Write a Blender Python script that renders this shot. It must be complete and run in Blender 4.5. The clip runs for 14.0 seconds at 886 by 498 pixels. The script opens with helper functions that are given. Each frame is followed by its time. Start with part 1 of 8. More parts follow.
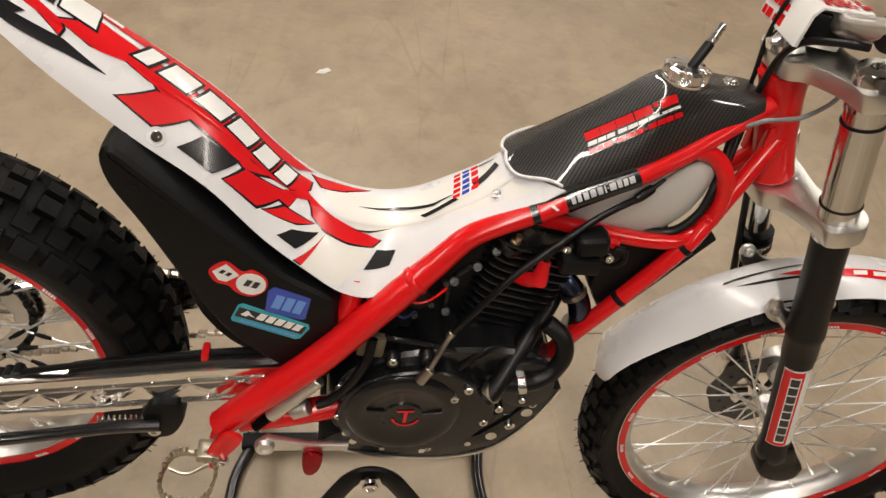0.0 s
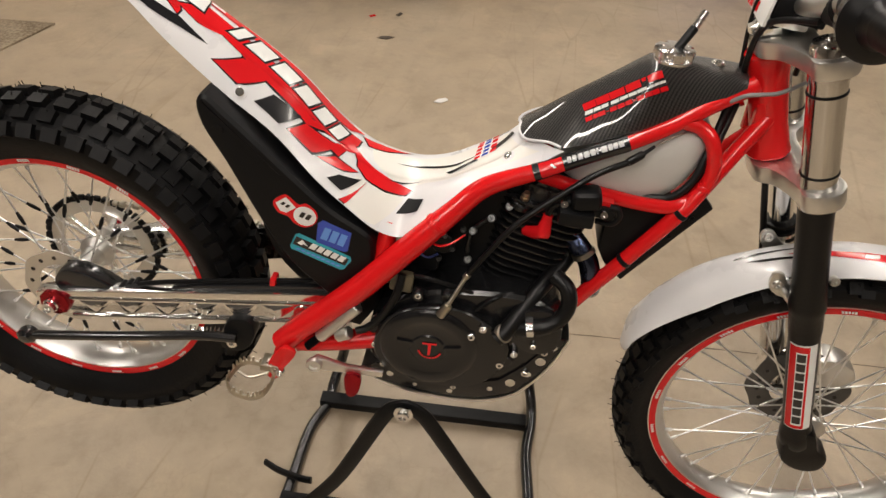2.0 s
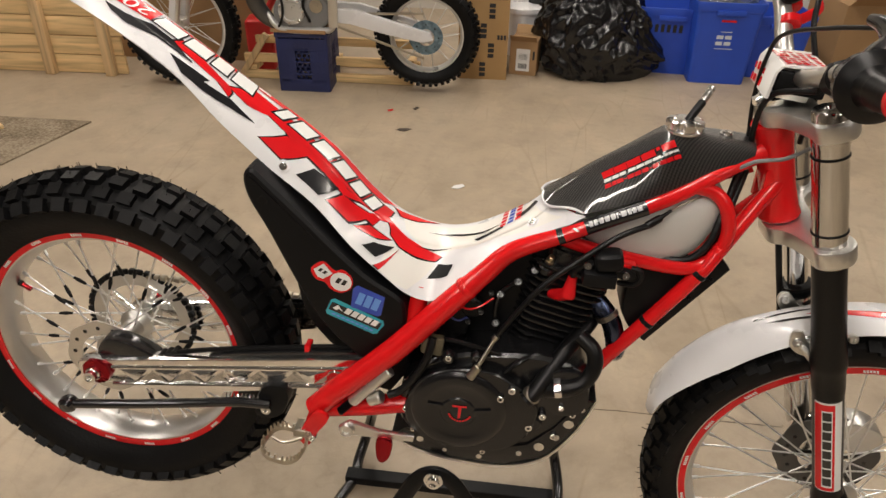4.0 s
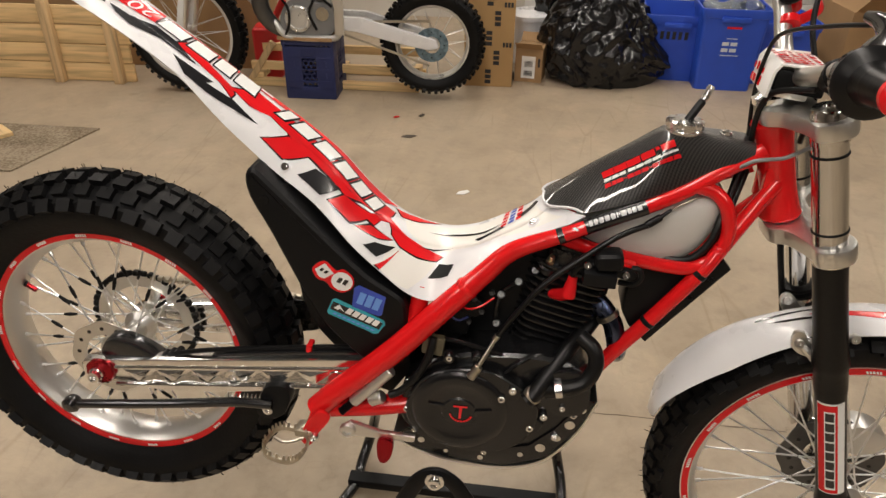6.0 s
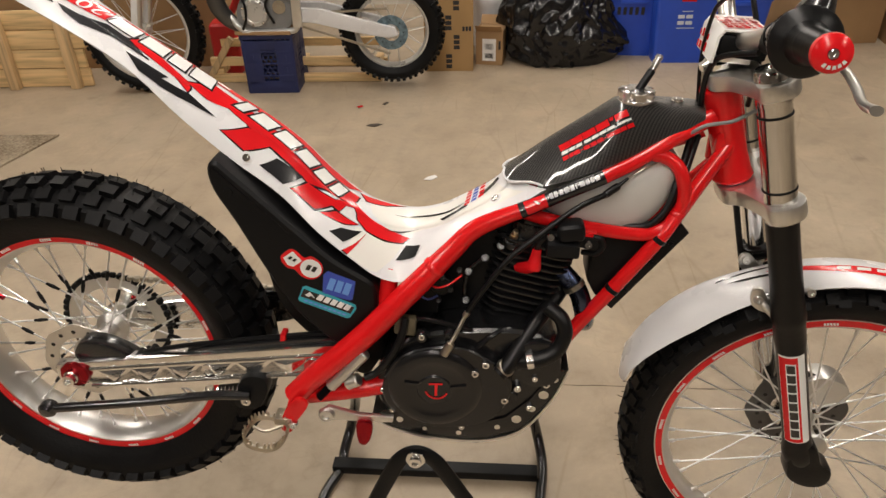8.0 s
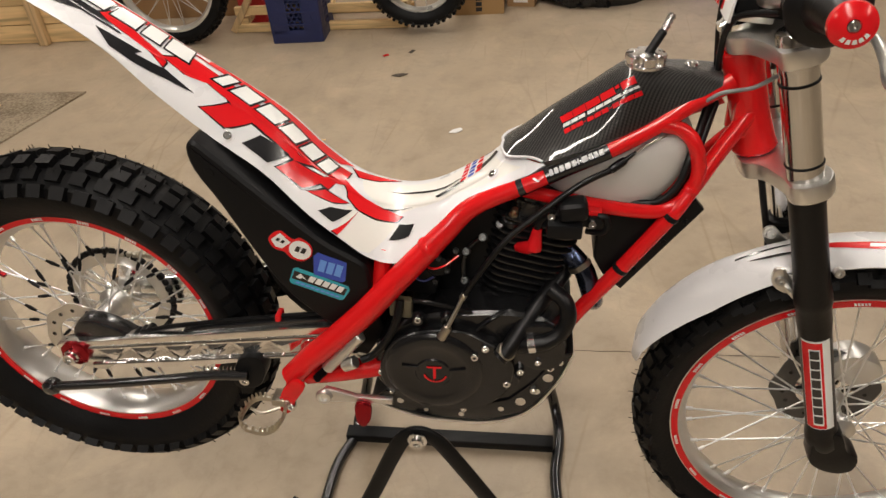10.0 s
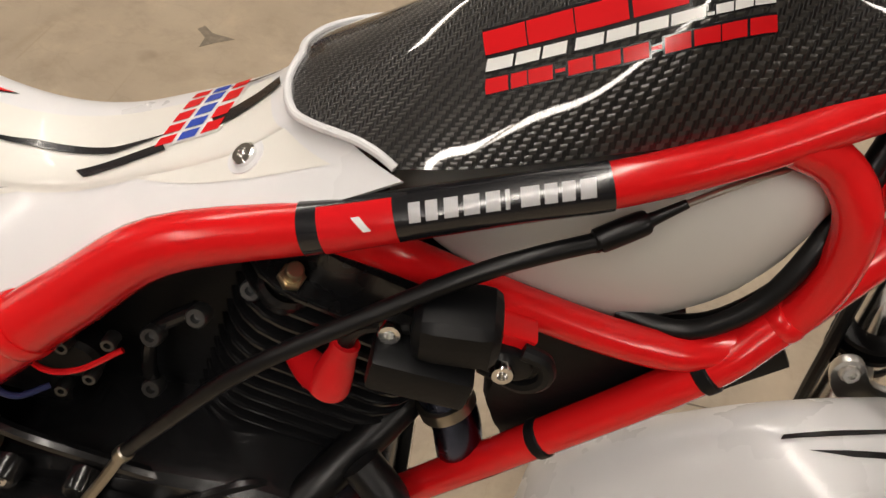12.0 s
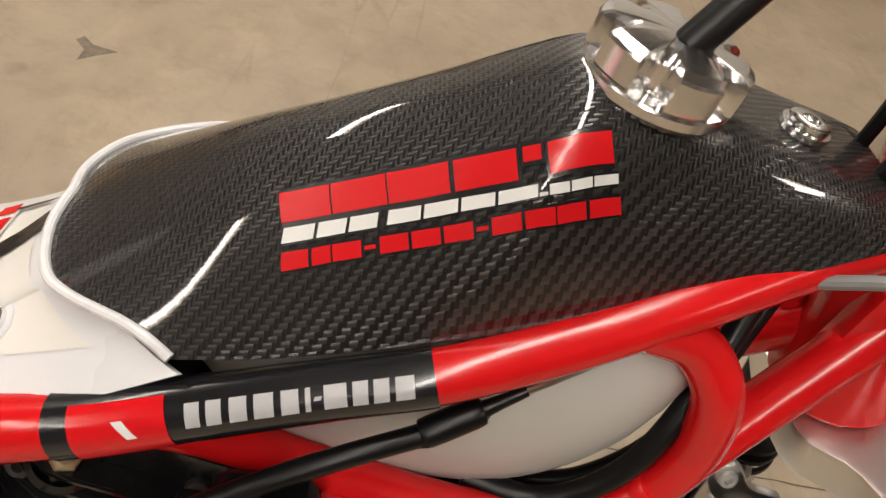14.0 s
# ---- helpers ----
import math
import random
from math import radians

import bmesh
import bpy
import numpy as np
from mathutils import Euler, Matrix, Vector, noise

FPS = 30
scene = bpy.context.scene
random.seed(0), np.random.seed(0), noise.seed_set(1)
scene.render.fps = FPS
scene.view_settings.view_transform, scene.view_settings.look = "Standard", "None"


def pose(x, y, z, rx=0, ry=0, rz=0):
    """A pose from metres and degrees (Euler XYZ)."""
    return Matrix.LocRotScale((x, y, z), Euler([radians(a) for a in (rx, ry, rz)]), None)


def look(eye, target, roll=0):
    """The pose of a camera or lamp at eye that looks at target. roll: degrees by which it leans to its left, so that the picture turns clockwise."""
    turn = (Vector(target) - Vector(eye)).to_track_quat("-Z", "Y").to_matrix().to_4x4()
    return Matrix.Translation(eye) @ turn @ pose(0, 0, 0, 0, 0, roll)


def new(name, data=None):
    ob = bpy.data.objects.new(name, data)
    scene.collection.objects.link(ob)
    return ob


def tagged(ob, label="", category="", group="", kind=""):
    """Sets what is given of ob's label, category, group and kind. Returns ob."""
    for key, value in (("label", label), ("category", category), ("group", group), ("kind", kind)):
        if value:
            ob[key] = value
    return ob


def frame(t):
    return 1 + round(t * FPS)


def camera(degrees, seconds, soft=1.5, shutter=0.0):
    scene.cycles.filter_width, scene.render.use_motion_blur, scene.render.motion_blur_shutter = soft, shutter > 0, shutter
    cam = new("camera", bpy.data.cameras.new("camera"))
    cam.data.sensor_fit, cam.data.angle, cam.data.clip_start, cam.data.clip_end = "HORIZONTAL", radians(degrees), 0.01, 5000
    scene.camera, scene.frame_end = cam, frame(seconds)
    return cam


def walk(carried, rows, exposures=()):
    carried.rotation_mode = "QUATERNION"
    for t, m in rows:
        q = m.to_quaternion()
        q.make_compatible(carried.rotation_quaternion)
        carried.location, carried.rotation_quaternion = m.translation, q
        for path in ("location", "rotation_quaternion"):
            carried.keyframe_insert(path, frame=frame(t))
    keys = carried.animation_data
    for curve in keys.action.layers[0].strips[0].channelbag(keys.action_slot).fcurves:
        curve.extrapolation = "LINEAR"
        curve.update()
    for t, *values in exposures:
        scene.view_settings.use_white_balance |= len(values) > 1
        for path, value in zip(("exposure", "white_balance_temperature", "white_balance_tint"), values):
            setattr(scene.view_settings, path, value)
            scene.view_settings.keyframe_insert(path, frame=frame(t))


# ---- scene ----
cam = camera(64.06, 14.0)
PATH = [
    (0, (0.5652, -0.6668, 1.3860), (0.7661, 0.4020, 0.3530), 9.19),
    (0.5, (0.5585, -0.6963, 1.3551), (0.7063, 0.3057, 0.2487), 8.58),
    (1, (0.6434, -0.7889, 1.3703), (0.6105, 0.2970, 0.3360), 6.65),
    (1.5, (0.7181, -0.8531, 1.3840), (0.6332, 0.2528, 0.3742), 4.00),
    (2, (0.7373, -0.8863, 1.4025), (0.6277, 0.2540, 0.4341), 2.31),
    (2.5, (0.7384, -0.9143, 1.3960), (0.6210, 0.2352, 0.4396), 2.45),
    (3, (0.7387, -0.9334, 1.4061), (0.6394, 0.2619, 0.5053), 2.33),
    (3.5, (0.7269, -0.9463, 1.4082), (0.6117, 0.2930, 0.5710), 2.30),
    (3.7, (0.7187, -0.9525, 1.4041), (0.5723, 0.2959, 0.5856), 0.99),
    (6, (0.7311, -0.9668, 1.3895), (0.5617, 0.2935, 0.5940), 0.42),
    (6.5, (0.7270, -0.9695, 1.3882), (0.5523, 0.3006, 0.6094), -0.34),
    (7, (0.7293, -0.9787, 1.3905), (0.5722, 0.3001, 0.6225), -0.52),
    (7.5, (0.7363, -0.9891, 1.3886), (0.6192, 0.2705, 0.5825), -0.98),
    (7.7, (0.7410, -0.9915, 1.3875), (0.6320, 0.2649, 0.5754), -1.52),
    (9.8, (0.8059, -0.8997, 1.3990), (0.6049, 0.2888, 0.5062), -4.94),
    (10, (0.8138, -0.8951, 1.3957), (0.6080, 0.2774, 0.4831), -5.05),
    (10.2, (0.8091, -0.8759, 1.3825), (0.6097, 0.2781, 0.4452), -4.88),
    (10.5, (0.7773, -0.7943, 1.3508), (0.5785, 0.3190, 0.3655), -4.70),
    (11, (0.7078, -0.5745, 1.2851), (0.7716, 0.4757, 0.2160), 2.91),
    (11.5, (0.7711, -0.3620, 1.1760), (0.8919, 0.6707, 0.0949), 10.90),
    (12, (0.8227, -0.2554, 1.0893), (0.9137, 0.7367, -0.0321), 16.92),
    (12.3, (0.8385, -0.2242, 1.0736), (0.9463, 0.7573, -0.0556), 18.00),
    (12.5, (0.8410, -0.2137, 1.0670), (1.0012, 0.7571, -0.0652), 20.45),
    (12.8, (0.8444, -0.1917, 1.0807), (1.0417, 0.7883, -0.0376), 23.27),
    (13, (0.8467, -0.1729, 1.0953), (1.1203, 0.8399, 0.0233), 25.90),
    (13.2, (0.8525, -0.1649, 1.1033), (1.1511, 0.8547, 0.0445), 27.48),
    (13.5, (0.8538, -0.1572, 1.1003), (1.1438, 0.8548, 0.0317), 26.68),
    (13.8, (0.8548, -0.1625, 1.1059), (1.1331, 0.8458, 0.0308), 25.83),
    (14, (0.8532, -0.1631, 1.1066), (1.1091, 0.8431, 0.0240), 23.83),
]
walk(cam, [(t, look(eye, target, roll)) for t, eye, target, roll in PATH], ((0, -0.03), (3.7, -0.02), (7.7, -0.02), (10.5, -0.04), (11.5, -0.14), (12.2, -0.1), (13, 0.02), (14, 0.01)))

# ---- world and large lights ----
world = bpy.data.worlds.new("world")
scene.world = world
world.use_nodes = True
world.node_tree.nodes["Background"].inputs[0].default_value = (0.9, 0.85, 0.78, 1)
world.node_tree.nodes["Background"].inputs[1].default_value = 0.02
CEILING = 3.3
# long strip lights in rows: place, length, power
LAMPS = [(0.35, -4.7, 2.5, 28.0), (0.35, -2.1, 2.5, 36.0), (0.35, 0.5, 2.5, 32.0), (0.35, 3.1, 2.5, 27.0), (-2.3, -2.1, 2.5, 28.0), (-2.3, 2.6, 2.5, 31.0), (3.0, -2.1, 2.5, 28.0), (3.0, 2.6, 2.5, 31.0)]
for lx, ly, length, power in LAMPS:
    lamp = bpy.data.lights.new("ceiling_lamp", "AREA")
    lamp.shape, lamp.size, lamp.size_y = "RECTANGLE", 0.16, length
    lamp.energy, lamp.color = power, (1.0, 0.935, 0.885)
    new("ceiling_lamp", lamp).matrix_world = pose(lx, ly, CEILING - 0.095)


# ---- materials ----
def material(name, color, rough=0.5, metal=0.0, coat=0.0, spec=0.5):
    """A node material: returns it with its tree, its shader and a helper to add nodes."""
    m = bpy.data.materials.new(name)
    m.use_nodes = True
    t = m.node_tree
    b = t.nodes["Principled BSDF"]
    b.inputs["Base Color"].default_value = (*color, 1)
    b.inputs["Roughness"].default_value = rough
    b.inputs["Metallic"].default_value = metal
    b.inputs["Coat Weight"].default_value = coat
    b.inputs["Coat Roughness"].default_value = 0.06
    b.inputs["Specular IOR Level"].default_value = spec
    return m, t, b


def nd(t, kind, **values):
    n = t.nodes.new(kind)
    for k, v in values.items():
        n.inputs[k.replace("_", " ")].default_value = v
    return n


def coords(t, scale=(1, 1, 1), rot=(0, 0, 0)):
    c = t.nodes.new("ShaderNodeTexCoord")
    mp = t.nodes.new("ShaderNodeMapping")
    mp.inputs["Scale"].default_value = scale
    mp.inputs["Rotation"].default_value = rot
    t.links.new(c.outputs["Object"], mp.inputs["Vector"])
    return mp.outputs["Vector"]


def ramp(t, fac, stops):
    r = t.nodes.new("ShaderNodeValToRGB")
    el = r.color_ramp.elements
    while len(el) < len(stops):
        el.new(0.5)
    for e, (p, c) in zip(el, stops):
        e.position, e.color = p, (*c, 1)
    t.links.new(fac, r.inputs["Fac"])
    return r.outputs["Color"]


def worn(name, color, rough=0.5, metal=0.0, coat=0.0, spec=0.5, vary=0.15, size=6.0, grain=90.0, bump=0.1, rvary=0.12):
    """A surface with blotches at one scale and fine grain at another."""
    m, t, b = material(name, color, rough, metal, coat, spec)
    v = coords(t)
    n1 = nd(t, "ShaderNodeTexNoise", Scale=size, Detail=5.0, Roughness=0.6)
    n2 = nd(t, "ShaderNodeTexNoise", Scale=grain, Detail=3.0)
    t.links.new(v, n1.inputs["Vector"])
    t.links.new(v, n2.inputs["Vector"])
    lo = tuple(max(0, c * (1 - vary)) for c in color)
    hi = tuple(min(1, c * (1 + vary)) for c in color)
    col = ramp(t, n1.outputs["Fac"], [(0.3, lo), (0.7, hi)])
    t.links.new(col, b.inputs["Base Color"])
    mr = nd(t, "ShaderNodeMapRange", To_Min=max(0.02, rough - rvary), To_Max=min(1, rough + rvary))
    t.links.new(n1.outputs["Fac"], mr.inputs["Value"])
    t.links.new(mr.outputs["Result"], b.inputs["Roughness"])
    if bump:
        bp = nd(t, "ShaderNodeBump", Strength=bump, Distance=0.002)
        t.links.new(n2.outputs["Fac"], bp.inputs["Height"])
        t.links.new(bp.outputs["Normal"], b.inputs["Normal"])
    return m


RED = worn("red_paint", (0.66, 0.009, 0.011), 0.2, 0, 0.25, 0.35, vary=0.06, bump=0.04, grain=60, rvary=0.06)
WHITE = worn("white_plastic", (0.72, 0.72, 0.73), 0.28, 0, 0.25, vary=0.04, bump=0.02, rvary=0.06)
CREAM = worn("cream_decal", (0.75, 0.735, 0.685), 0.3, 0, 0.2, vary=0.04, bump=0.02, rvary=0.06)
DECAL_RED = worn("red_decal", (0.66, 0.01, 0.014), 0.2, 0, 0.2, 0.35, vary=0.05, bump=0.02)
DECAL_BLACK = worn("black_decal", (0.012, 0.012, 0.014), 0.22, 0, 0.4, vary=0.2, bump=0.02)
DECAL_WHITE = worn("white_decal", (0.78, 0.78, 0.76), 0.3, 0, 0.3, vary=0.04, bump=0.02)
DECAL_GREY = worn("grey_decal", (0.46, 0.46, 0.47), 0.35, 0, 0.2, vary=0.05, bump=0.02)
DECAL_BLUE = worn("blue_decal", (0.03, 0.07, 0.42), 0.25, 0, 0.4, vary=0.1, bump=0.02)
DECAL_SKY = worn("light_blue_decal", (0.12, 0.3, 0.75), 0.25, 0, 0.4, vary=0.1, bump=0.02)
DECAL_TEAL = worn("teal_decal", (0.03, 0.36, 0.46), 0.25, 0, 0.4, vary=0.1, bump=0.02)
PLASTIC = worn("black_plastic", (0.0042, 0.0044, 0.005), 0.45, spec=0.2, vary=0.2, bump=0.12, grain=160)
ENGINE = worn("black_engine_paint", (0.008, 0.008, 0.0086), 0.24, 0.0, 0.0, 0.5, vary=0.3, bump=0.12, grain=120)
FORK = worn("polished_fork_tube", (0.6, 0.59, 0.57), 0.13, 1.0, vary=0.05, bump=0.01, grain=300, rvary=0.04)
GLOSS = worn("black_gloss_paint", (0.012, 0.012, 0.013), 0.2, 0, 0.5, vary=0.25, bump=0.05)
RUBBER = worn("tyre_rubber", (0.0034, 0.0034, 0.0038), 0.5, vary=0.35, size=14, bump=0.3, grain=150, spec=0.2)
SOFT = worn("soft_rubber", (0.0042, 0.0042, 0.0046), 0.36, vary=0.25, bump=0.12, grain=150, spec=0.3)
ALU = worn("machined_aluminium", (0.9, 0.9, 0.89), 0.16, 1.0, vary=0.06, bump=0.2, grain=70)
SATIN = worn("satin_aluminium", (0.72, 0.71, 0.68), 0.38, 1.0, vary=0.06, bump=0.08, grain=300)
BRIGHT = worn("bright_spoke_steel", (0.9, 0.9, 0.89), 0.3, 0.85, vary=0.04, bump=0.0)
CHROME = worn("chromed_steel", (0.8, 0.8, 0.79), 0.12, 1.0, vary=0.04, bump=0.0)
BRASS = worn("dull_brass", (0.5, 0.42, 0.28), 0.3, 1.0, vary=0.2, bump=0.1)
STEEL = worn("bare_steel", (0.5, 0.46, 0.38), 0.34, 1.0, vary=0.2, bump=0.15)
BLUED = worn("heat_blued_steel", (0.06, 0.075, 0.13), 0.25, 1.0, vary=0.5, size=20, bump=0.05)
RED_ANO = worn("red_anodised", (0.3, 0.01, 0.016), 0.26, 0.85, vary=0.1, bump=0.05)
RIM = worn("silver_rim", (0.7, 0.69, 0.67), 0.36, 1.0, vary=0.06, bump=0.06, grain=200)
TANK = worn("milky_tank_plastic", (0.52, 0.51, 0.48), 0.4, 0, 0.0, vary=0.05, bump=0.03)
GREY = worn("grey_plastic", (0.2, 0.2, 0.2), 0.5, vary=0.12)


def carbon():
    """Twill weave laid along the sheet: warp and weft tows two over, two under, beneath a clear coat."""
    m, t, b = material("carbon_twill", (0.03, 0.03, 0.032), 0.3, 0.0, 1.0)
    b.inputs["Coat Roughness"].default_value = 0.03
    uv = t.nodes.new("ShaderNodeUVMap")
    sep = t.nodes.new("ShaderNodeSeparateXYZ")
    t.links.new(uv.outputs[0], sep.inputs[0])

    def math_node(op, a, bb=None):
        n = t.nodes.new("ShaderNodeMath")
        n.operation = op
        for i, s in enumerate((a, bb)):
            if s is None:
                continue
            if isinstance(s, (int, float)):
                n.inputs[i].default_value = s
            else:
                t.links.new(s, n.inputs[i])
        return n.outputs[0]
    cell = 1 / 0.0019
    p = math_node("MULTIPLY", sep.outputs["X"], cell)
    q = math_node("MULTIPLY", sep.outputs["Y"], cell)
    phase = math_node("FLOORED_MODULO", math_node("SUBTRACT", math_node("FLOOR", p), math_node("FLOOR", q)), 4.0)
    over = math_node("LESS_THAN", phase, 2.0)
    arch_q = math_node("SINE", math_node("MULTIPLY", math_node("FRACT", q), math.pi))
    arch_p = math_node("SINE", math_node("MULTIPLY", math_node("FRACT", p), math.pi))
    warp = math_node("MULTIPLY", over, arch_q)
    weft = math_node("MULTIPLY", math_node("SUBTRACT", 1.0, over), arch_p)
    h = math_node("ADD", warp, weft)
    tint = t.nodes.new("ShaderNodeTexNoise")
    tint.inputs["Scale"].default_value = 90.0
    shade = math_node("ADD", math_node("MULTIPLY", over, 0.75), math_node("MULTIPLY", tint.outputs["Fac"], 0.25))
    col = ramp(t, shade, [(0.08, (0.003, 0.003, 0.0032)), (0.95, (0.046, 0.044, 0.041))])
    t.links.new(col, b.inputs["Base Color"])
    bp = nd(t, "ShaderNodeBump", Strength=0.75, Distance=0.0004)
    t.links.new(h, bp.inputs["Height"])
    t.links.new(bp.outputs["Normal"], b.inputs["Normal"])
    rough = nd(t, "ShaderNodeMapRange", To_Min=0.45, To_Max=0.28)
    t.links.new(over, rough.inputs["Value"])
    t.links.new(rough.outputs["Result"], b.inputs["Roughness"])
    b.inputs["Metallic"].default_value = 0.3
    return m


CARBON = carbon()
# ceiling colour kept dark so upward-facing gloss mirrors less brightness
DECK = worn("darkened_ceiling", (0.14, 0.13, 0.115), 0.7, vary=0.1, size=2, grain=40)
DARK_STEEL = worn("dark_steel", (0.12, 0.12, 0.12), 0.35, 0.9, vary=0.2)


def concrete():
    m, t, b = material("sealed_concrete", (0.36, 0.31, 0.25), 0.45)
    v = coords(t)
    n1 = nd(t, "ShaderNodeTexNoise", Scale=1.1, Detail=7.0, Roughness=0.62)
    n2 = nd(t, "ShaderNodeTexNoise", Scale=9.0, Detail=6.0, Roughness=0.7)
    n3 = nd(t, "ShaderNodeTexNoise", Scale=160.0, Detail=3.0)
    for n in (n1, n2, n3):
        t.links.new(v, n.inputs["Vector"])
    c1 = ramp(t, n1.outputs["Fac"], [(0.3, (0.325, 0.257, 0.178)), (0.5, (0.4, 0.322, 0.23)), (0.72, (0.465, 0.385, 0.282))])
    c2 = ramp(t, n2.outputs["Fac"], [(0.25, (0.72, 0.7, 0.68)), (0.5, (0.97, 0.97, 0.97)), (0.75, (1.06, 1.05, 1.04))])
    mix = t.nodes.new("ShaderNodeMix")
    mix.data_type, mix.blend_type = "RGBA", "MULTIPLY"
    mix.inputs["Factor"].default_value = 0.8
    t.links.new(c1, mix.inputs["A"])
    t.links.new(c2, mix.inputs["B"])
    # a few dark oily spots
    vo = nd(t, "ShaderNodeTexVoronoi", Scale=2.2, Randomness=1.0)
    wob = nd(t, "ShaderNodeTexNoise", Scale=14.0, Detail=3.0)
    t.links.new(v, wob.inputs["Vector"])
    add = t.nodes.new("ShaderNodeMix")
    add.data_type = "VECTOR"
    add.inputs["Factor"].default_value = 0.07
    t.links.new(v, add.inputs["A"])
    t.links.new(wob.outputs["Color"], add.inputs["B"])
    t.links.new(add.outputs["Result"], vo.inputs["Vector"])
    spots = ramp(t, vo.outputs["Distance"], [(0.035, (0.62, 0.6, 0.58)), (0.085, (1, 1, 1))])
    mix2 = t.nodes.new("ShaderNodeMix")
    mix2.data_type, mix2.blend_type = "RGBA", "MULTIPLY"
    mix2.inputs["Factor"].default_value = 0.75
    t.links.new(mix.outputs["Result"], mix2.inputs["A"])
    t.links.new(spots, mix2.inputs["B"])
    # fine hairline cracks
    crack = nd(t, "ShaderNodeTexVoronoi", Scale=3.1)
    crack.feature = "DISTANCE_TO_EDGE"
    t.links.new(add.outputs["Result"], crack.inputs["Vector"])
    line = ramp(t, crack.outputs["Distance"], [(0.0, (0.6, 0.57, 0.53)), (0.006, (1, 1, 1))])
    mix3 = t.nodes.new("ShaderNodeMix")
    mix3.data_type, mix3.blend_type = "RGBA", "MULTIPLY"
    mix3.inputs["Factor"].default_value = 0.16
    t.links.new(mix2.outputs["Result"], mix3.inputs["A"])
    t.links.new(line, mix3.inputs["B"])
    scuff = nd(t, "ShaderNodeTexNoise", Scale=3.3, Detail=9.0, Roughness=0.78, Distortion=0.6)
    t.links.new(v, scuff.inputs["Vector"])
    pale = ramp(t, scuff.outputs["Fac"], [(0.5, (1, 1, 1)), (0.62, (1.14, 1.13, 1.11)), (0.7, (1.0, 1.0, 1.0)), (0.8, (0.8, 0.77, 0.73))])
    mix4 = t.nodes.new("ShaderNodeMix")
    mix4.data_type, mix4.blend_type = "RGBA", "MULTIPLY"
    mix4.inputs["Factor"].default_value = 0.8
    t.links.new(mix3.outputs["Result"], mix4.inputs["A"])
    t.links.new(pale, mix4.inputs["B"])
    # fine scratches in worn patches
    squash = t.nodes.new("ShaderNodeMapping")
    squash.inputs["Scale"].default_value = (1.0, 0.16, 1.0)
    squash.inputs["Rotation"].default_value = (0, 0, 0.9)
    t.links.new(v, squash.inputs["Vector"])
    net = nd(t, "ShaderNodeTexVoronoi", Scale=6.0)
    net.feature = "DISTANCE_TO_EDGE"
    t.links.new(squash.outputs["Vector"], net.inputs["Vector"])
    thin = ramp(t, net.outputs["Distance"], [(0.0, (0.86, 0.84, 0.8)), (0.02, (1, 1, 1))])
    where = nd(t, "ShaderNodeTexNoise", Scale=1.7, Detail=4.0)
    t.links.new(v, where.inputs["Vector"])
    patch = ramp(t, where.outputs["Fac"], [(0.48, (0, 0, 0)), (0.6, (1, 1, 1))])
    mix5 = t.nodes.new("ShaderNodeMix")
    mix5.data_type, mix5.blend_type = "RGBA", "MULTIPLY"
    t.links.new(patch, mix5.inputs["Factor"])
    t.links.new(mix4.outputs["Result"], mix5.inputs["A"])
    t.links.new(thin, mix5.inputs["B"])
    t.links.new(mix5.outputs["Result"], b.inputs["Base Color"])
    mr = nd(t, "ShaderNodeMapRange", To_Min=0.3, To_Max=0.58)
    t.links.new(n2.outputs["Fac"], mr.inputs["Value"])
    t.links.new(mr.outputs["Result"], b.inputs["Roughness"])
    bp = nd(t, "ShaderNodeBump", Strength=0.12, Distance=0.003)
    t.links.new(n3.outputs["Fac"], bp.inputs["Height"])
    t.links.new(bp.outputs["Normal"], b.inputs["Normal"])
    return m


def wood(name, color, along=0):
    m, t, b = material(name, color, 0.65)
    sc = [38, 38, 38]
    sc[along] = 2.5
    v = coords(t, scale=tuple(sc))
    info = t.nodes.new("ShaderNodeObjectInfo")
    addv = t.nodes.new("ShaderNodeVectorMath")
    addv.operation = "ADD"
    mul = t.nodes.new("ShaderNodeMath")
    mul.operation = "MULTIPLY"
    mul.inputs[1].default_value = 40.0
    t.links.new(info.outputs["Random"], mul.inputs[0])
    t.links.new(v, addv.inputs[0])
    t.links.new(mul.outputs[0], addv.inputs[1])
    n = nd(t, "ShaderNodeTexNoise", Scale=1.0, Detail=6.0, Distortion=0.6)
    t.links.new(addv.outputs[0], n.inputs["Vector"])
    lo, hi = tuple(c * 0.62 for c in color), tuple(min(1, c * 1.2) for c in color)
    col = ramp(t, n.outputs["Fac"], [(0.3, lo), (0.52, color), (0.75, hi)])
    t.links.new(col, b.inputs["Base Color"])
    bp = nd(t, "ShaderNodeBump", Strength=0.2, Distance=0.002)
    t.links.new(n.outputs["Fac"], bp.inputs["Height"])
    t.links.new(bp.outputs["Normal"], b.inputs["Normal"])
    return m


CONCRETE = concrete()
PINE = wood("pine_wood", (0.76, 0.54, 0.27), 0)
PINE_UP = wood("pine_post", (0.64, 0.45, 0.24), 2)
CARD = worn("cardboard", (0.36, 0.225, 0.115), 0.75, vary=0.1, size=3, bump=0.15, spec=0.2)
CARD_TAN = worn("printed_cardboard", (0.42, 0.265, 0.12), 0.7, vary=0.08, size=3, bump=0.1, spec=0.2)
BLUE = worn("blue_bin_plastic", (0.02, 0.075, 0.5), 0.42, vary=0.08, bump=0.05)
CRATE_BLUE = worn("dark_blue_crate_plastic", (0.012, 0.02, 0.09), 0.5, vary=0.15, bump=0.08)
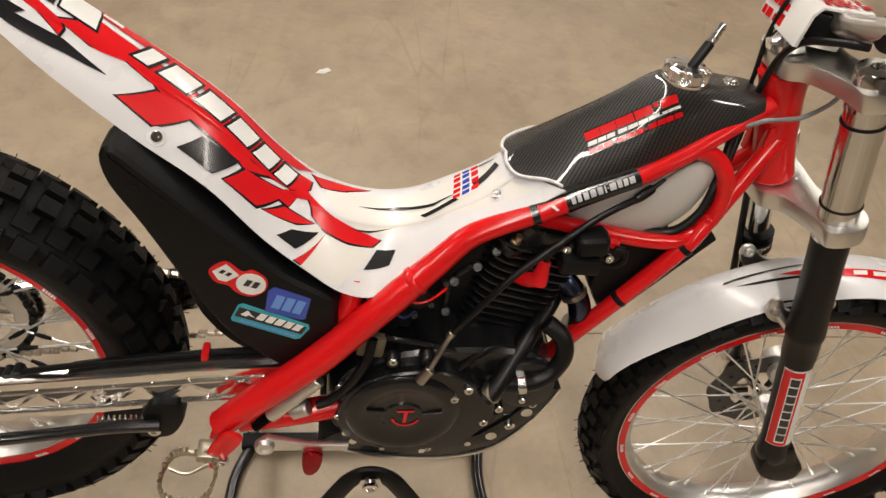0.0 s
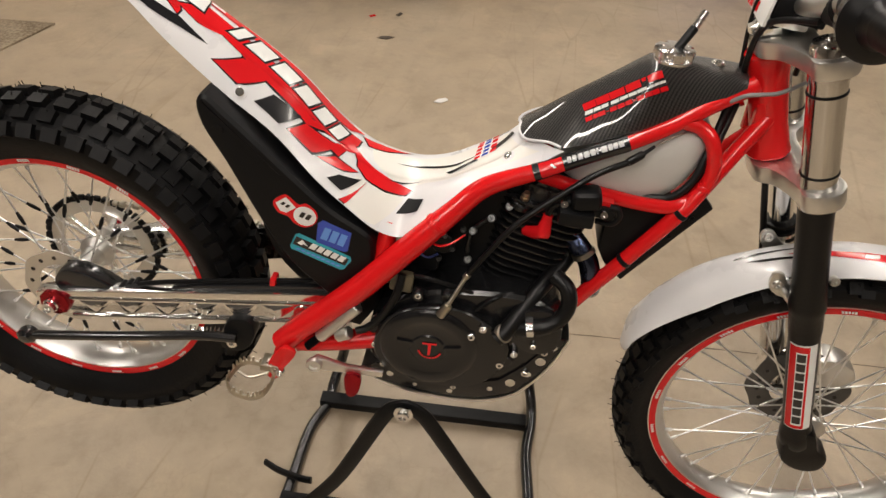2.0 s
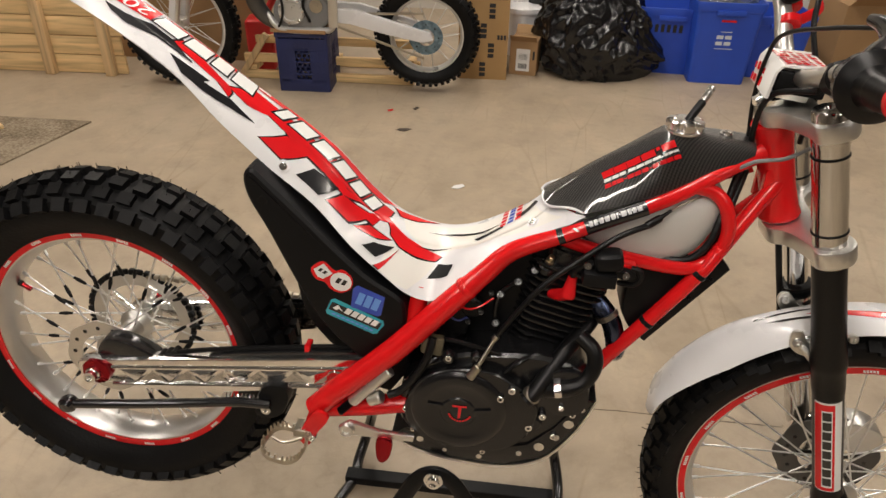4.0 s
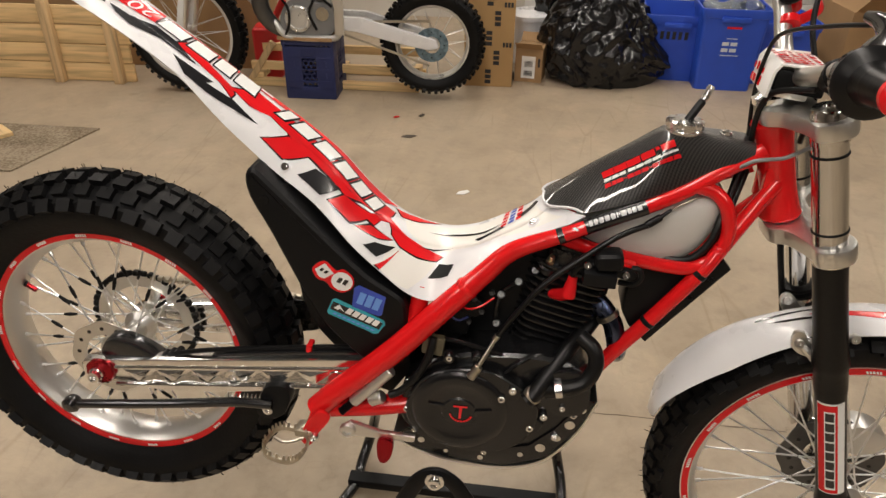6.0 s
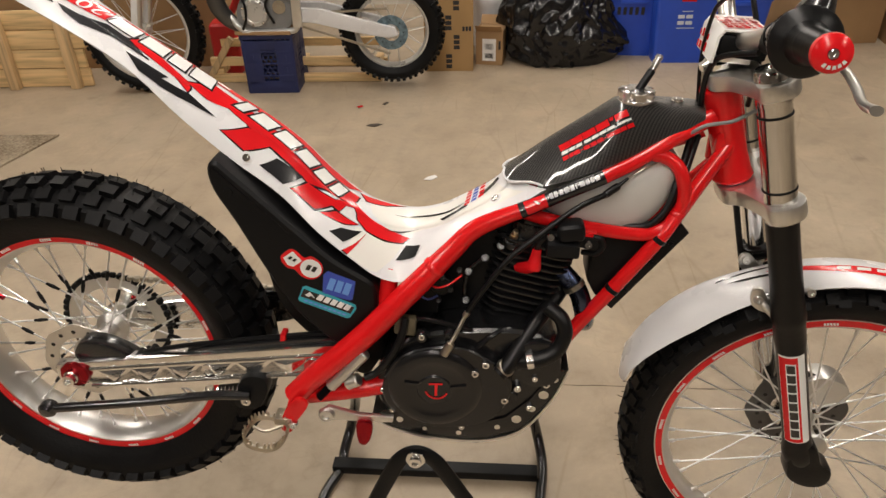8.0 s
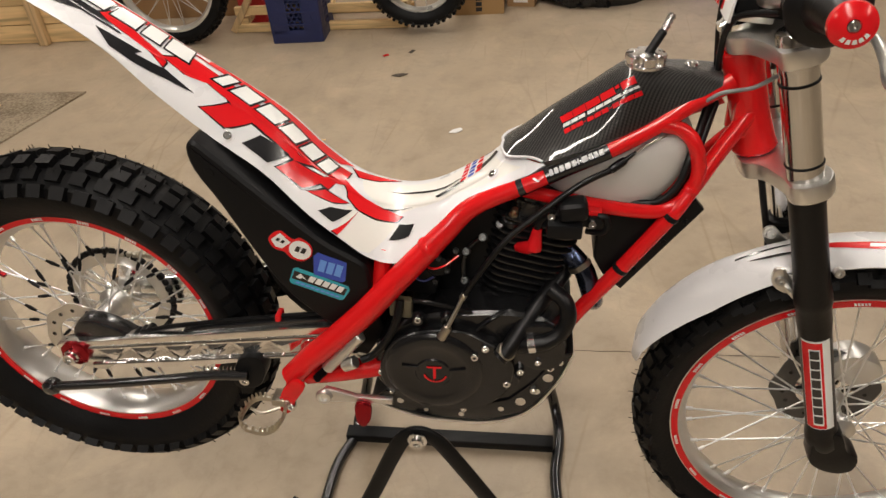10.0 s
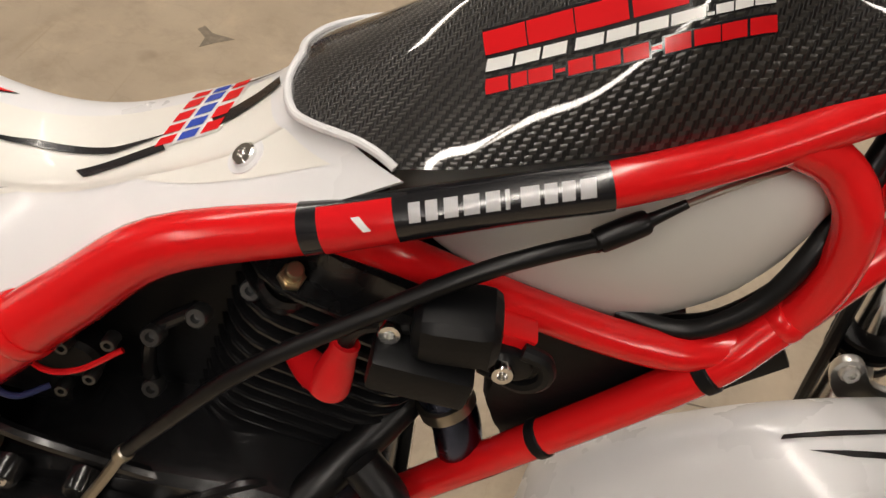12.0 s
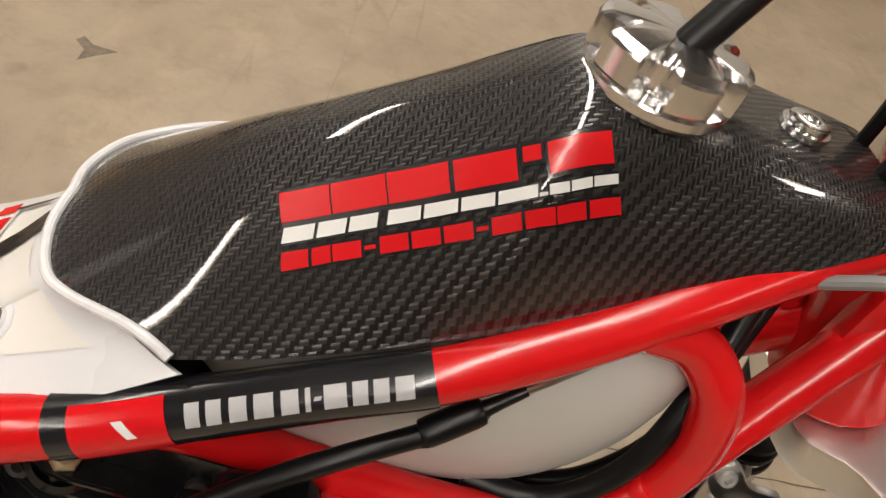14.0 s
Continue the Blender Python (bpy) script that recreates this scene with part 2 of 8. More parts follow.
BAG = worn("black_polythene", (0.006, 0.006, 0.007), 0.2, vary=0.2, bump=0.3, grain=35, size=9)
# dark colour stands in for a dim room: less fill and reflection on blacks
DIM_WALL = worn("darkened_unseen_wall", (0.15, 0.13, 0.11), 0.7, vary=0.15, size=1.5, bump=0.1)
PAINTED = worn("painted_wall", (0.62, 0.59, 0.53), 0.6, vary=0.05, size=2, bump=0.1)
STEEL_WHITE = worn("white_sheet_metal", (0.7, 0.7, 0.68), 0.4, vary=0.04, size=2, bump=0.05)


def woven_mat():
    """Ribbed coir: fine crossed ribs over blotchy brown, with a darker worn patch."""
    m, t, b = material("brown_door_mat", (0.24, 0.18, 0.12), 0.9, spec=0.1)
    p = coords(t)
    big = nd(t, "ShaderNodeTexNoise", Scale=5.0, Detail=5.0)
    t.links.new(p, big.inputs["Vector"])
    fine = nd(t, "ShaderNodeTexVoronoi", Scale=75.0)
    t.links.new(p, fine.inputs["Vector"])
    mix = t.nodes.new("ShaderNodeMath")
    mix.operation = "MULTIPLY_ADD"
    t.links.new(fine.outputs["Distance"], mix.inputs[0])
    mix.inputs[1].default_value = 0.45
    t.links.new(big.outputs["Fac"], mix.inputs[2])
    t.links.new(ramp(t, mix.outputs[0], [(0.42, (0.1, 0.072, 0.045)), (0.6, (0.2, 0.155, 0.105)), (0.9, (0.34, 0.28, 0.2))]), b.inputs["Base Color"])
    bp = nd(t, "ShaderNodeBump", Strength=0.7, Distance=0.003)
    t.links.new(fine.outputs["Distance"], bp.inputs["Height"])
    t.links.new(bp.outputs["Normal"], b.inputs["Normal"])
    return m


MAT = woven_mat()
PAPER = worn("white_label_paper", (0.75, 0.74, 0.72), 0.6, vary=0.03, bump=0.02)
INK = worn("black_ink", (0.02, 0.02, 0.022), 0.6, vary=0.1, bump=0.0)
SILVER_PLASTIC = worn("pale_silver_paint", (0.62, 0.62, 0.6), 0.3, 0.6, vary=0.06)
CLEAR = worn("clear_plastic_bottle", (0.62, 0.68, 0.72), 0.15, 0.0, 0.5, vary=0.1)
CLEAR.node_tree.nodes["Principled BSDF"].inputs["Transmission Weight"].default_value = 0.8
PRINT = worn("pale_print", (0.6, 0.66, 0.72), 0.5, vary=0.1)
GLOW, _t, _b = material("lamp_diffuser", (0.9, 0.88, 0.8), 0.5)
_b.inputs["Emission Color"].default_value = (1.0, 0.86, 0.68, 1)
_b.inputs["Emission Strength"].default_value = 9.0


# ---- mesh helpers ----
def finish(bm, name, mats, smooth=0.6):
    me = bpy.data.meshes.new(name)
    bmesh.ops.recalc_face_normals(bm, faces=bm.faces)
    for f in bm.faces:
        f.smooth = True
    for e in bm.edges:
        if len(e.link_faces) == 2 and e.calc_face_angle(0) > smooth:
            e.smooth = False
    bm.to_mesh(me)
    bm.free()
    for m in (mats if isinstance(mats, (list, tuple)) else [mats]):
        me.materials.append(m)
    return me


def part(name, bm, mats, parent, label="", kind="", smooth=0.6):
    ob = new(name, finish(bm, name, mats, smooth))
    ob.parent = parent
    return tagged(ob, label, kind=kind)


def scatter(name, bm, mats, parent, label=""):
    """Makes every separate piece of a mesh a part of its own; pieces that touch stay together."""
    bm.verts.ensure_lookup_table()
    seen, groups = set(), []
    for v in bm.verts:
        if v in seen:
            continue
        seen.add(v)
        island, todo = [], [v]
        while todo:
            w = todo.pop()
            island.append(w)
            for e in w.link_edges:
                o = e.other_vert(w)
                if o not in seen:
                    seen.add(o)
                    todo.append(o)
        lo = [min(w.co[k] for w in island) - 0.0004 for k in range(3)]
        hi = [max(w.co[k] for w in island) + 0.0004 for k in range(3)]
        groups.append([island, lo, hi])
    k = 0
    while k < len(groups):
        for j in range(k + 1, len(groups)):
            a, b = groups[k], groups[j]
            if all(a[1][i] <= b[2][i] and b[1][i] <= a[2][i] for i in range(3)):
                groups[k] = [a[0] + b[0], [min(p, q) for p, q in zip(a[1], b[1])], [max(p, q) for p, q in zip(a[2], b[2])]]
                groups.pop(j)
                k = -1
                break
        k += 1
    made = []
    for island, lo, hi in groups:
        inside = set(island)
        b2 = bmesh.new()
        twin = {v: b2.verts.new(v.co) for v in island}
        for f in bm.faces:
            if f.verts[0] in inside:
                try:
                    b2.faces.new([twin[v] for v in f.verts]).material_index = f.material_index
                except ValueError:
                    pass
        made.append(part(name, b2, mats, parent, label))
    bm.free()
    return made


def thing(name, m, label, category, group="", kind=""):
    ob = new(name)
    ob.empty_display_size = 0.05
    ob.matrix_world = m
    return tagged(ob, label, category, group, kind)


def curve_points(points, n):
    """Catmull-Rom through the points; each may carry more values than three."""
    p = [np.array(q, float) for q in points]
    p = [2 * p[0] - p[1]] + p + [2 * p[-1] - p[-2]]
    out = []
    for i in range(1, len(p) - 2):
        for k in range(n):
            t = k / n
            a, b, c, d = p[i - 1], p[i], p[i + 1], p[i + 2]
            out.append(0.5 * (2 * b + (c - a) * t + (2 * a - 5 * b + 4 * c - d) * t * t + (3 * b - a - 3 * c + d) * t ** 3))
    out.append(p[-2])
    return out


def sweep(bm, points, radius, segs=12, n=6, flat=(1, 1), caps=True, mat=0):
    """A tube along a smooth line; radius may be one number, or the fourth value of each point."""
    pts = curve_points(points, n) if n else [np.array(q, float) for q in points]
    ring_before, up = None, None
    for i, q in enumerate(pts):
        d = Vector((pts[min(i + 1, len(pts) - 1)] - pts[max(i - 1, 0)])[:3]).normalized()
        if up is None:
            up = Vector((0, 1, 0)) if abs(d.y) < 0.9 else Vector((0, 0, 1))
        side = d.cross(up).normalized()
        up = side.cross(d).normalized()
        r = q[3] if len(q) > 3 else radius
        ring = [bm.verts.new(Vector(q[:3]) + side * (math.cos(a) * r * flat[0]) + up * (math.sin(a) * r * flat[1]))
                for a in (2 * math.pi * k / segs for k in range(segs))]
        if ring_before:
            for k in range(segs):
                f = bm.faces.new((ring_before[k], ring_before[(k + 1) % segs], ring[(k + 1) % segs], ring[k]))
                f.material_index = mat
        elif caps:
            bm.faces.new(ring).material_index = mat
        ring_before = ring
    if caps:
        bm.faces.new(ring_before[::-1]).material_index = mat
    return bm


def lathe(bm, profile, m=Matrix(), segs=40, closed=False, start=0.0, sweep_angle=2 * math.pi, mat=0, caps=True):
    """Turns a profile of (radius, height) about the z axis of m."""
    rings = []
    full = abs(sweep_angle - 2 * math.pi) < 1e-6
    count = segs if full else segs + 1
    for k in range(count):
        a = start + sweep_angle * k / segs
        rings.append([bm.verts.new(m @ Vector((r * math.cos(a), r * math.sin(a), h))) for r, h in profile])
    np_ = len(profile)
    for k in range(segs):
        a, b = rings[k], rings[(k + 1) % count]
        for j in range(np_ if closed else np_ - 1):
            f = bm.faces.new((a[j], b[j], b[(j + 1) % np_], a[(j + 1) % np_]))
            f.material_index = mat
    if not closed and full and caps:
        for j, flip in ((0, 1), (np_ - 1, 0)):
            if profile[j][0] > 1e-6:
                f = bm.faces.new([r[j] for r in rings][::-1 if flip else 1])
                f.material_index = mat
    return bm


def box(bm, size, centre=(0, 0, 0), m=Matrix(), bevel=0.0, mat=0, segs=2):
    b2 = bmesh.new()
    bmesh.ops.create_cube(b2, size=1)
    for v in b2.verts:
        v.co = Vector((v.co.x * size[0], v.co.y * size[1], v.co.z * size[2]))
    if bevel:
        bmesh.ops.bevel(b2, geom=b2.edges[:], offset=bevel, segments=segs, profile=0.6, affect="EDGES")
    return merge(bm, b2, m @ Matrix.Translation(centre), mat)


def merge(bm, other, m=Matrix(), mat=None):
    other.verts.index_update()
    vs = [bm.verts.new(m @ v.co) for v in other.verts]
    for f in other.faces:
        try:
            nf = bm.faces.new([vs[v.index] for v in f.verts])
            nf.material_index = f.material_index if mat is None else mat
        except ValueError:
            pass
    other.free()
    return bm


def slab(bm, outline, y0, y1, bevel=0.0, mat=0, segs=2):
    """A plate: an outline of (x, z) between two values of y."""
    b2 = bmesh.new()
    a = [b2.verts.new((x, y0, z)) for x, z in outline]
    b = [b2.verts.new((x, y1, z)) for x, z in outline]
    b2.faces.new(a)
    b2.faces.new(b[::-1])
    for i in range(len(a)):
        j = (i + 1) % len(a)
        b2.faces.new((a[i], b[i], b[j], a[j]))
    bmesh.ops.recalc_face_normals(b2, faces=b2.faces)
    if bevel:
        rim = [e for e in b2.edges if abs(e.verts[0].co.y - e.verts[1].co.y) < 1e-6]
        bmesh.ops.bevel(b2, geom=rim, offset=bevel, segments=segs, profile=0.6, affect="EDGES")
    return merge(bm, b2, Matrix(), mat)


def smooth_outline(points, n=5):
    """A closed smooth outline through the points."""
    p = [np.array(q, float) for q in points]
    k = len(p)
    out = []
    for i in range(k):
        a, b, c, d = p[i - 1], p[i], p[(i + 1) % k], p[(i + 2) % k]
        for s in range(n):
            t = s / n
            out.append(tuple(0.5 * (2 * b + (c - a) * t + (2 * a - 5 * b + 4 * c - d) * t * t + (3 * b - a - 3 * c + d) * t ** 3)))
    return out


def along(a, b):
    """The pose at a whose z axis points to b."""
    a, b = Vector(a), Vector(b)
    return Matrix.Translation(a) @ (b - a).to_track_quat("Z", "Y").to_matrix().to_4x4()


def rod(bm, a, b, r, segs=12, chamfer=0.0, mat=0, r2=None):
    h = (Vector(b) - Vector(a)).length
    r2 = r if r2 is None else r2
    c = chamfer
    prof = [(r - c, 0), (r, c), (r2, h - c), (r2 - c, h)] if c else [(r, 0), (r2, h)]
    return lathe(bm, prof, along(a, b), segs, mat=mat)


def bolt(bm, at, way, r=0.006, h=0.005, mat=0):
    """A socket-head screw with its recess."""
    at, way = Vector(at), Vector(way).normalized()
    lathe(bm, [(r, -0.003), (r, h * 0.8), (r * 0.85, h), (r * 0.45, h), (r * 0.4, h * 0.4), (0.0, h * 0.4)], along(at, at + way), 12, mat=mat)


# ---- the room ----
def room_piece(name, size, centre, mat, kind="structure", label="", cat=""):
    bm = bmesh.new()
    box(bm, size, (0, 0, 0))
    ob = new(name, finish(bm, name, mat))
    ob.location = centre
    return tagged(ob, label or name, cat or name.split("_")[0], kind=kind)


X0, X1, Y0, Y1 = -3.6, 4.6, -6.4, 4.6


def grid_floor():
    bm = bmesh.new()
    box(bm, (X1 - X0 + 0.4, Y1 - Y0 + 0.4, 0.1), ((X0 + X1) / 2, (Y0 + Y1) / 2, -0.05))
    return tagged(new("floor", finish(bm, "floor", CONCRETE)), "worn sealed concrete workshop floor with stains", "floor", kind="structure")


grid_floor()
room_piece("wall_north", (X1 - X0 + 0.4, 0.15, CEILING), ((X0 + X1) / 2, Y1 + 0.075, CEILING / 2), PAINTED, label="plain painted workshop wall", cat="wall")
# unseen south, west and east walls, added dark so glossy parts reflect little
room_piece("wall_south", (X1 - X0 + 0.4, 0.15, CEILING), ((X0 + X1) / 2, Y0 - 0.075, CEILING / 2), DIM_WALL, label="unseen workshop wall, coloured dark to dim reflections and fill light", cat="wall")
room_piece("wall_west", (0.15, Y1 - Y0, CEILING), (X0 - 0.075, (Y0 + Y1) / 2, CEILING / 2), DIM_WALL, label="unseen workshop wall, coloured dark to dim reflections and fill light", cat="wall")
room_piece("wall_east", (0.15, Y1 - Y0, CEILING), (X1 + 0.075, (Y0 + Y1) / 2, CEILING / 2), DIM_WALL, label="unseen workshop wall, coloured dark to dim reflections and fill light", cat="wall")
# unseen ceiling that closes the room, its dark colour holding back bounce light
room_piece("ceiling", (X1 - X0 + 0.4, Y1 - Y0 + 0.4, 0.12), ((X0 + X1) / 2, (Y0 + Y1) / 2, CEILING + 0.06), DECK, label="unseen workshop ceiling, coloured dark to weaken reflections", cat="ceiling")


def ceiling_light(lx, ly, length):
    ob = thing("ceiling_light", pose(lx, ly, CEILING), "long white ceiling light with glowing diffuser", "ceiling light", "ceiling lights")
    bm = bmesh.new()
    box(bm, (0.22, length + 0.08, 0.05), (0, 0, -0.026), bevel=0.006)
    part("housing", bm, STEEL_WHITE, ob)
    bm = bmesh.new()
    box(bm, (0.17, length, 0.035), (0, 0, -0.07), bevel=0.012)
    part("diffuser", bm, GLOW, ob)
    return ob


for lx, ly, length, power in LAMPS:
    ceiling_light(lx, ly, length)


# ---- the red and white trials motorcycle ----
BIKE = pose(0, 0, 0.5266, -4.464, 7.071, 0)
bike = thing("motorcycle", BIKE, "red and white trials motorcycle standing on a black lift stand", "motorcycle")
RAKE = math.atan2(0.27, 0.63)


def fork_x(z):
    return 1.299 - 0.397 * z


HEAD = Vector((1.0303, 0, 0.55))
AXIS = Vector((-math.sin(RAKE), 0, math.cos(RAKE)))
STEER = Matrix.Translation(HEAD) @ Matrix.Rotation(radians(-4), 4, AXIS) @ Matrix.Translation(-HEAD)


def steer(bm):
    bm.transform(STEER)
    return bm


def tyre_profile(r_bead, r_out, half):
    """Outer carcass from bead to bead as (radius, across)."""
    h = r_out - r_bead
    side = [(r_bead - 0.004, half * 0.62), (r_bead + h * 0.06, half * 0.7), (r_bead + h * 0.3, half * 0.95), (r_bead + h * 0.52, half), (r_bead + h * 0.75, half * 0.93), (r_bead + h * 0.92, half * 0.62), (r_bead + h * 0.985, half * 0.3)]
    return side + [(r_out, 0.0)] + [(r, -a) for r, a in side[::-1]]


def tread(r_out, half, pitches, block, rows, seed, nubs=True):
    """Rubber blocks round a tyre: one mesh for each kind of block with the angles at which it stands, and the thin moulding hairs as one mesh."""
    rnd = random.Random(seed)
    step = 2 * math.pi / pitches
    faces6 = [(4, 5, 6, 7), (0, 1, 5, 4), (1, 2, 6, 5), (2, 3, 7, 6), (3, 0, 4, 7)]

    def base_at(q):
        return r_out - (1 - math.sqrt(max(0.0, 1 - (q * 0.93) ** 2))) * half * 0.9
    kinds = []
    hair_v, hair_f = [], []
    for n, row in enumerate(rows):
        for lo, hi, shift, size in row:
            w = step * size / 2
            c8 = []
            for lift, taper in ((-0.008, 1.12), (block, 0.9)):
                for da, s in ((-w, lo), (w, lo), (w, hi), (-w, hi)):
                    mid = (lo + hi) / 2
                    across = (mid + (s - mid) * taper) * half
                    q = abs(across / half)
                    rr = base_at(q) + lift * math.cos(q * 1.1)
                    a = da * taper
                    c8.append((rr * math.cos(a), across + lift * math.sin(q * 1.1) * (1 if across > 0 else -1), rr * math.sin(a)))
            me = bpy.data.meshes.new("tread_block")
            me.from_pydata(c8, [], faces6)
            angles = [(i + shift) * step for i in range(n, pitches, len(rows))]
            kinds.append((me, angles))
            for a0 in angles:
                if not nubs or rnd.random() > 0.75:
                    continue
                a = a0 + rnd.uniform(-w, w) * 0.8
                across = (lo + (hi - lo) * rnd.random()) * half
                base = base_at(abs(across / half)) + block * 0.8
                ln, th, lean = rnd.uniform(0.006, 0.013), 0.00045, rnd.uniform(-0.3, 0.3)
                da, a1 = th / base, a + lean * ln / base
                k = len(hair_v)
                for r, c in ((base, a), (base + ln, a1)):
                    hair_v.extend([(r * math.cos(c - da), across - th, r * math.sin(c - da)), (r * math.cos(c + da), across - th, r * math.sin(c + da)),
                                   (r * math.cos(c + da), across + th, r * math.sin(c + da)), (r * math.cos(c - da), across + th, r * math.sin(c - da))])
                hair_f.extend([tuple(k + j for j in f) for f in faces6])
    hairs = None
    if nubs:
        hairs = bpy.data.meshes.new("moulding_hair")
        hairs.from_pydata(hair_v, [], hair_f)
    return kinds, hairs


def add_tread(w, made):
    kinds, hairs = made
    for me, angles in kinds:
        me.materials.append(RUBBER)
        for a in angles:
            ob = new("tread_block", me)
            ob.parent = w
            ob.matrix_local = Matrix.Rotation(-a, 4, "Y")
    if hairs:
        hairs.materials.append(RUBBER)
        ob = new("moulding_hair", hairs)
        ob.parent = w
        tagged(ob, "thin rubber moulding hairs on the tyre", kind="stuff")


ROLL = Matrix.Rotation(radians(90), 4, "X")


def wheel(name, r_rim, half_rim, r_tyre, half_tyre, pitches, rows, block, hub_r, hub_half, spokes, sleeves, seed, m, label, near_only=False):
    """Hub with tyre, rim, stickers, spokes and nipples, in the plane y = 0."""
    bm = bmesh.new()
    lathe(bm, [(0.010, -hub_half - 0.012), (hub_r * 0.5, -hub_half - 0.01), (hub_r, -hub_half - 0.004), (hub_r, -hub_half + 0.004), (hub_r * 0.62, -hub_half + 0.014),
               (hub_r * 0.55, 0), (hub_r * 0.62, hub_half - 0.014), (hub_r, hub_half - 0.004), (hub_r, hub_half + 0.004), (hub_r * 0.5, hub_half + 0.01), (0.010, hub_half + 0.012)], ROLL, 32)
    w = part(name, bm, SATIN, bike, label)
    w.matrix_local = m
    bm = bmesh.new()
    d, hr = r_rim, half_rim
    lathe(bm, [(d, -hr), (d + 0.001, -hr - 0.002), (d - 0.003, -hr - 0.003), (d - 0.017, -hr - 0.001), (d - 0.021, -hr + 0.004), (d - 0.029, -hr * 0.45), (d - 0.031, 0), (d - 0.029, hr * 0.45),
               (d - 0.021, hr - 0.004), (d - 0.017, hr + 0.001), (d - 0.003, hr + 0.003), (d + 0.001, hr + 0.002), (d, hr), (d - 0.012, hr - 0.006), (d - 0.018, 0), (d - 0.012, -hr + 0.006)], ROLL, 96, closed=True)
    part("rim", bm, RIM, w)
    for side in (-1, 1):
        bm = bmesh.new()
        y = side * (hr + 0.0045)
        lathe(bm, [(d - 0.0025, -y), (d - 0.0145, -y + side * 0.0015), (d - 0.0145, -y + side * 0.003), (d - 0.0025, -y + side * 0.002)], ROLL, 96, closed=True)
        part("rim_sticker", bm, DECAL_RED, w, "red rim sticker band")
        # small white lettering blocks round the sticker
        bm = bmesh.new()
        y = side * (hr + 0.0052)
        for k in range(18):
            for j in range(5):
                a0 = 2 * math.pi * k / 18 + j * 0.018
                a1 = a0 + 0.0125
                r0, r1 = d - 0.011, d - 0.0058
                sl = 0.006
                q = [bm.verts.new((r * math.cos(a), y, r * math.sin(a))) for r, a in ((r0, a0), (r0, a1), (r1, a1 + sl), (r1, a0 + sl))]
                bm.faces.new(q)
        part("sticker_mark", bm, DECAL_WHITE, w, "white marks on the red rim band", kind="stuff")
    bm = bmesh.new()
    lathe(bm, tyre_profile(d, r_tyre, half_tyre), ROLL, 120, caps=False)
    ob = part("tyre", bm, RUBBER, w, "knobbly black rubber tyre")
    add_tread(w, tread(r_tyre, half_tyre, pitches, block, rows, seed))
    bm = bmesh.new()
    rr = 0.0017
    bb = r_rim - 0.028
    rod(bm, (0, 0, 0), (0, 0, 1), rr, 6)
    if sleeves:
        rod(bm, (0, 0, 0.5), (0, 0, 0.57), rr * 1.4, 8, rr * 0.3, mat=1, r2=rr * 2.2)
        rod(bm, (0, 0, 0.57), (0, 0, 0.63), rr * 2.2, 8, rr * 0.3, mat=1, r2=rr * 1.4)
    rod(bm, (0, 0, 0.94), (0, 0, 1.0), rr * 2.0, 8)
    spoke_me = finish(bm, "spoke", [BRIGHT, PLASTIC])
    for k in range(spokes):
        side = -1 if k % 2 else 1
        a2 = 2 * math.pi * k / spokes
        a = a2 - (0.75 if (k // 2) % 2 else -0.75)
        p = Vector((hub_r * 0.93 * math.cos(a), side * hub_half, hub_r * 0.93 * math.sin(a)))
        q = Vector((bb * math.cos(a2), side * 0.006, bb * math.sin(a2)))
        ob = new("spoke", spoke_me)
        ob.parent = w
        ob.matrix_local = along(p, q) @ Matrix.Diagonal((1, 1, (q - p).length, 1))
    return w


KNOB_ROWS = [[(-0.24, 0.24, 0.0, 0.66), (-0.74, -0.34, 0.04, 0.68), (0.34, 0.74, 0.04, 0.68), (-1.0, -0.83, 0.5, 0.72), (0.83, 1.0, 0.5, 0.72)],
             [(-0.54, -0.06, 0.0, 0.66), (0.06, 0.54, 0.0, 0.66), (-0.95, -0.64, 0.04, 0.7), (0.64, 0.95, 0.04, 0.7)]]
TRIALS_ROWS = [[(-1.0, -0.8, 0.0, 0.68), (-0.74, -0.46, 0.36, 0.62), (-0.38, -0.06, 0.02, 0.62), (0.06, 0.38, 0.02, 0.62), (0.46, 0.74, 0.36, 0.62), (0.8, 1.0, 0.0, 0.68)]]
rear = wheel("rear_wheel", 0.2425, 0.034, 0.3255, 0.064, 50, TRIALS_ROWS, 0.0128, 0.032, 0.042, 36, True, 3, Matrix(), "spoked rear wheel with knobbly tyre and red rim stickers")
bm = bmesh.new()
rod(bm, (-0.228, 0.0, 0.094), (-0.192, -0.003, 0.077), 0.0058, 14, 0.001)
valve = part("tyre_valve", bm, SOFT, rear, "black rubber tyre valve with red cap")
bm = bmesh.new()
rod(bm, (-0.193, -0.003, 0.0775), (-0.175, -0.004, 0.069), 0.0048, 12, 0.001)
part("valve_cap", bm, RED_ANO, valve)
FRONT_AT = Matrix.Translation((1.3426, -0.009, -0.009)) @ Matrix.Rotation(radians(-4), 4, "Z") @ Matrix.Rotation(radians(1.5), 4, "X")
front = wheel("front_wheel", 0.279, 0.026, 0.336, 0.043, 66, KNOB_ROWS, 0.009, 0.026, 0.036, 36, False, 4, FRONT_AT, "spoked front wheel with knobbly tyre and red rim stickers")


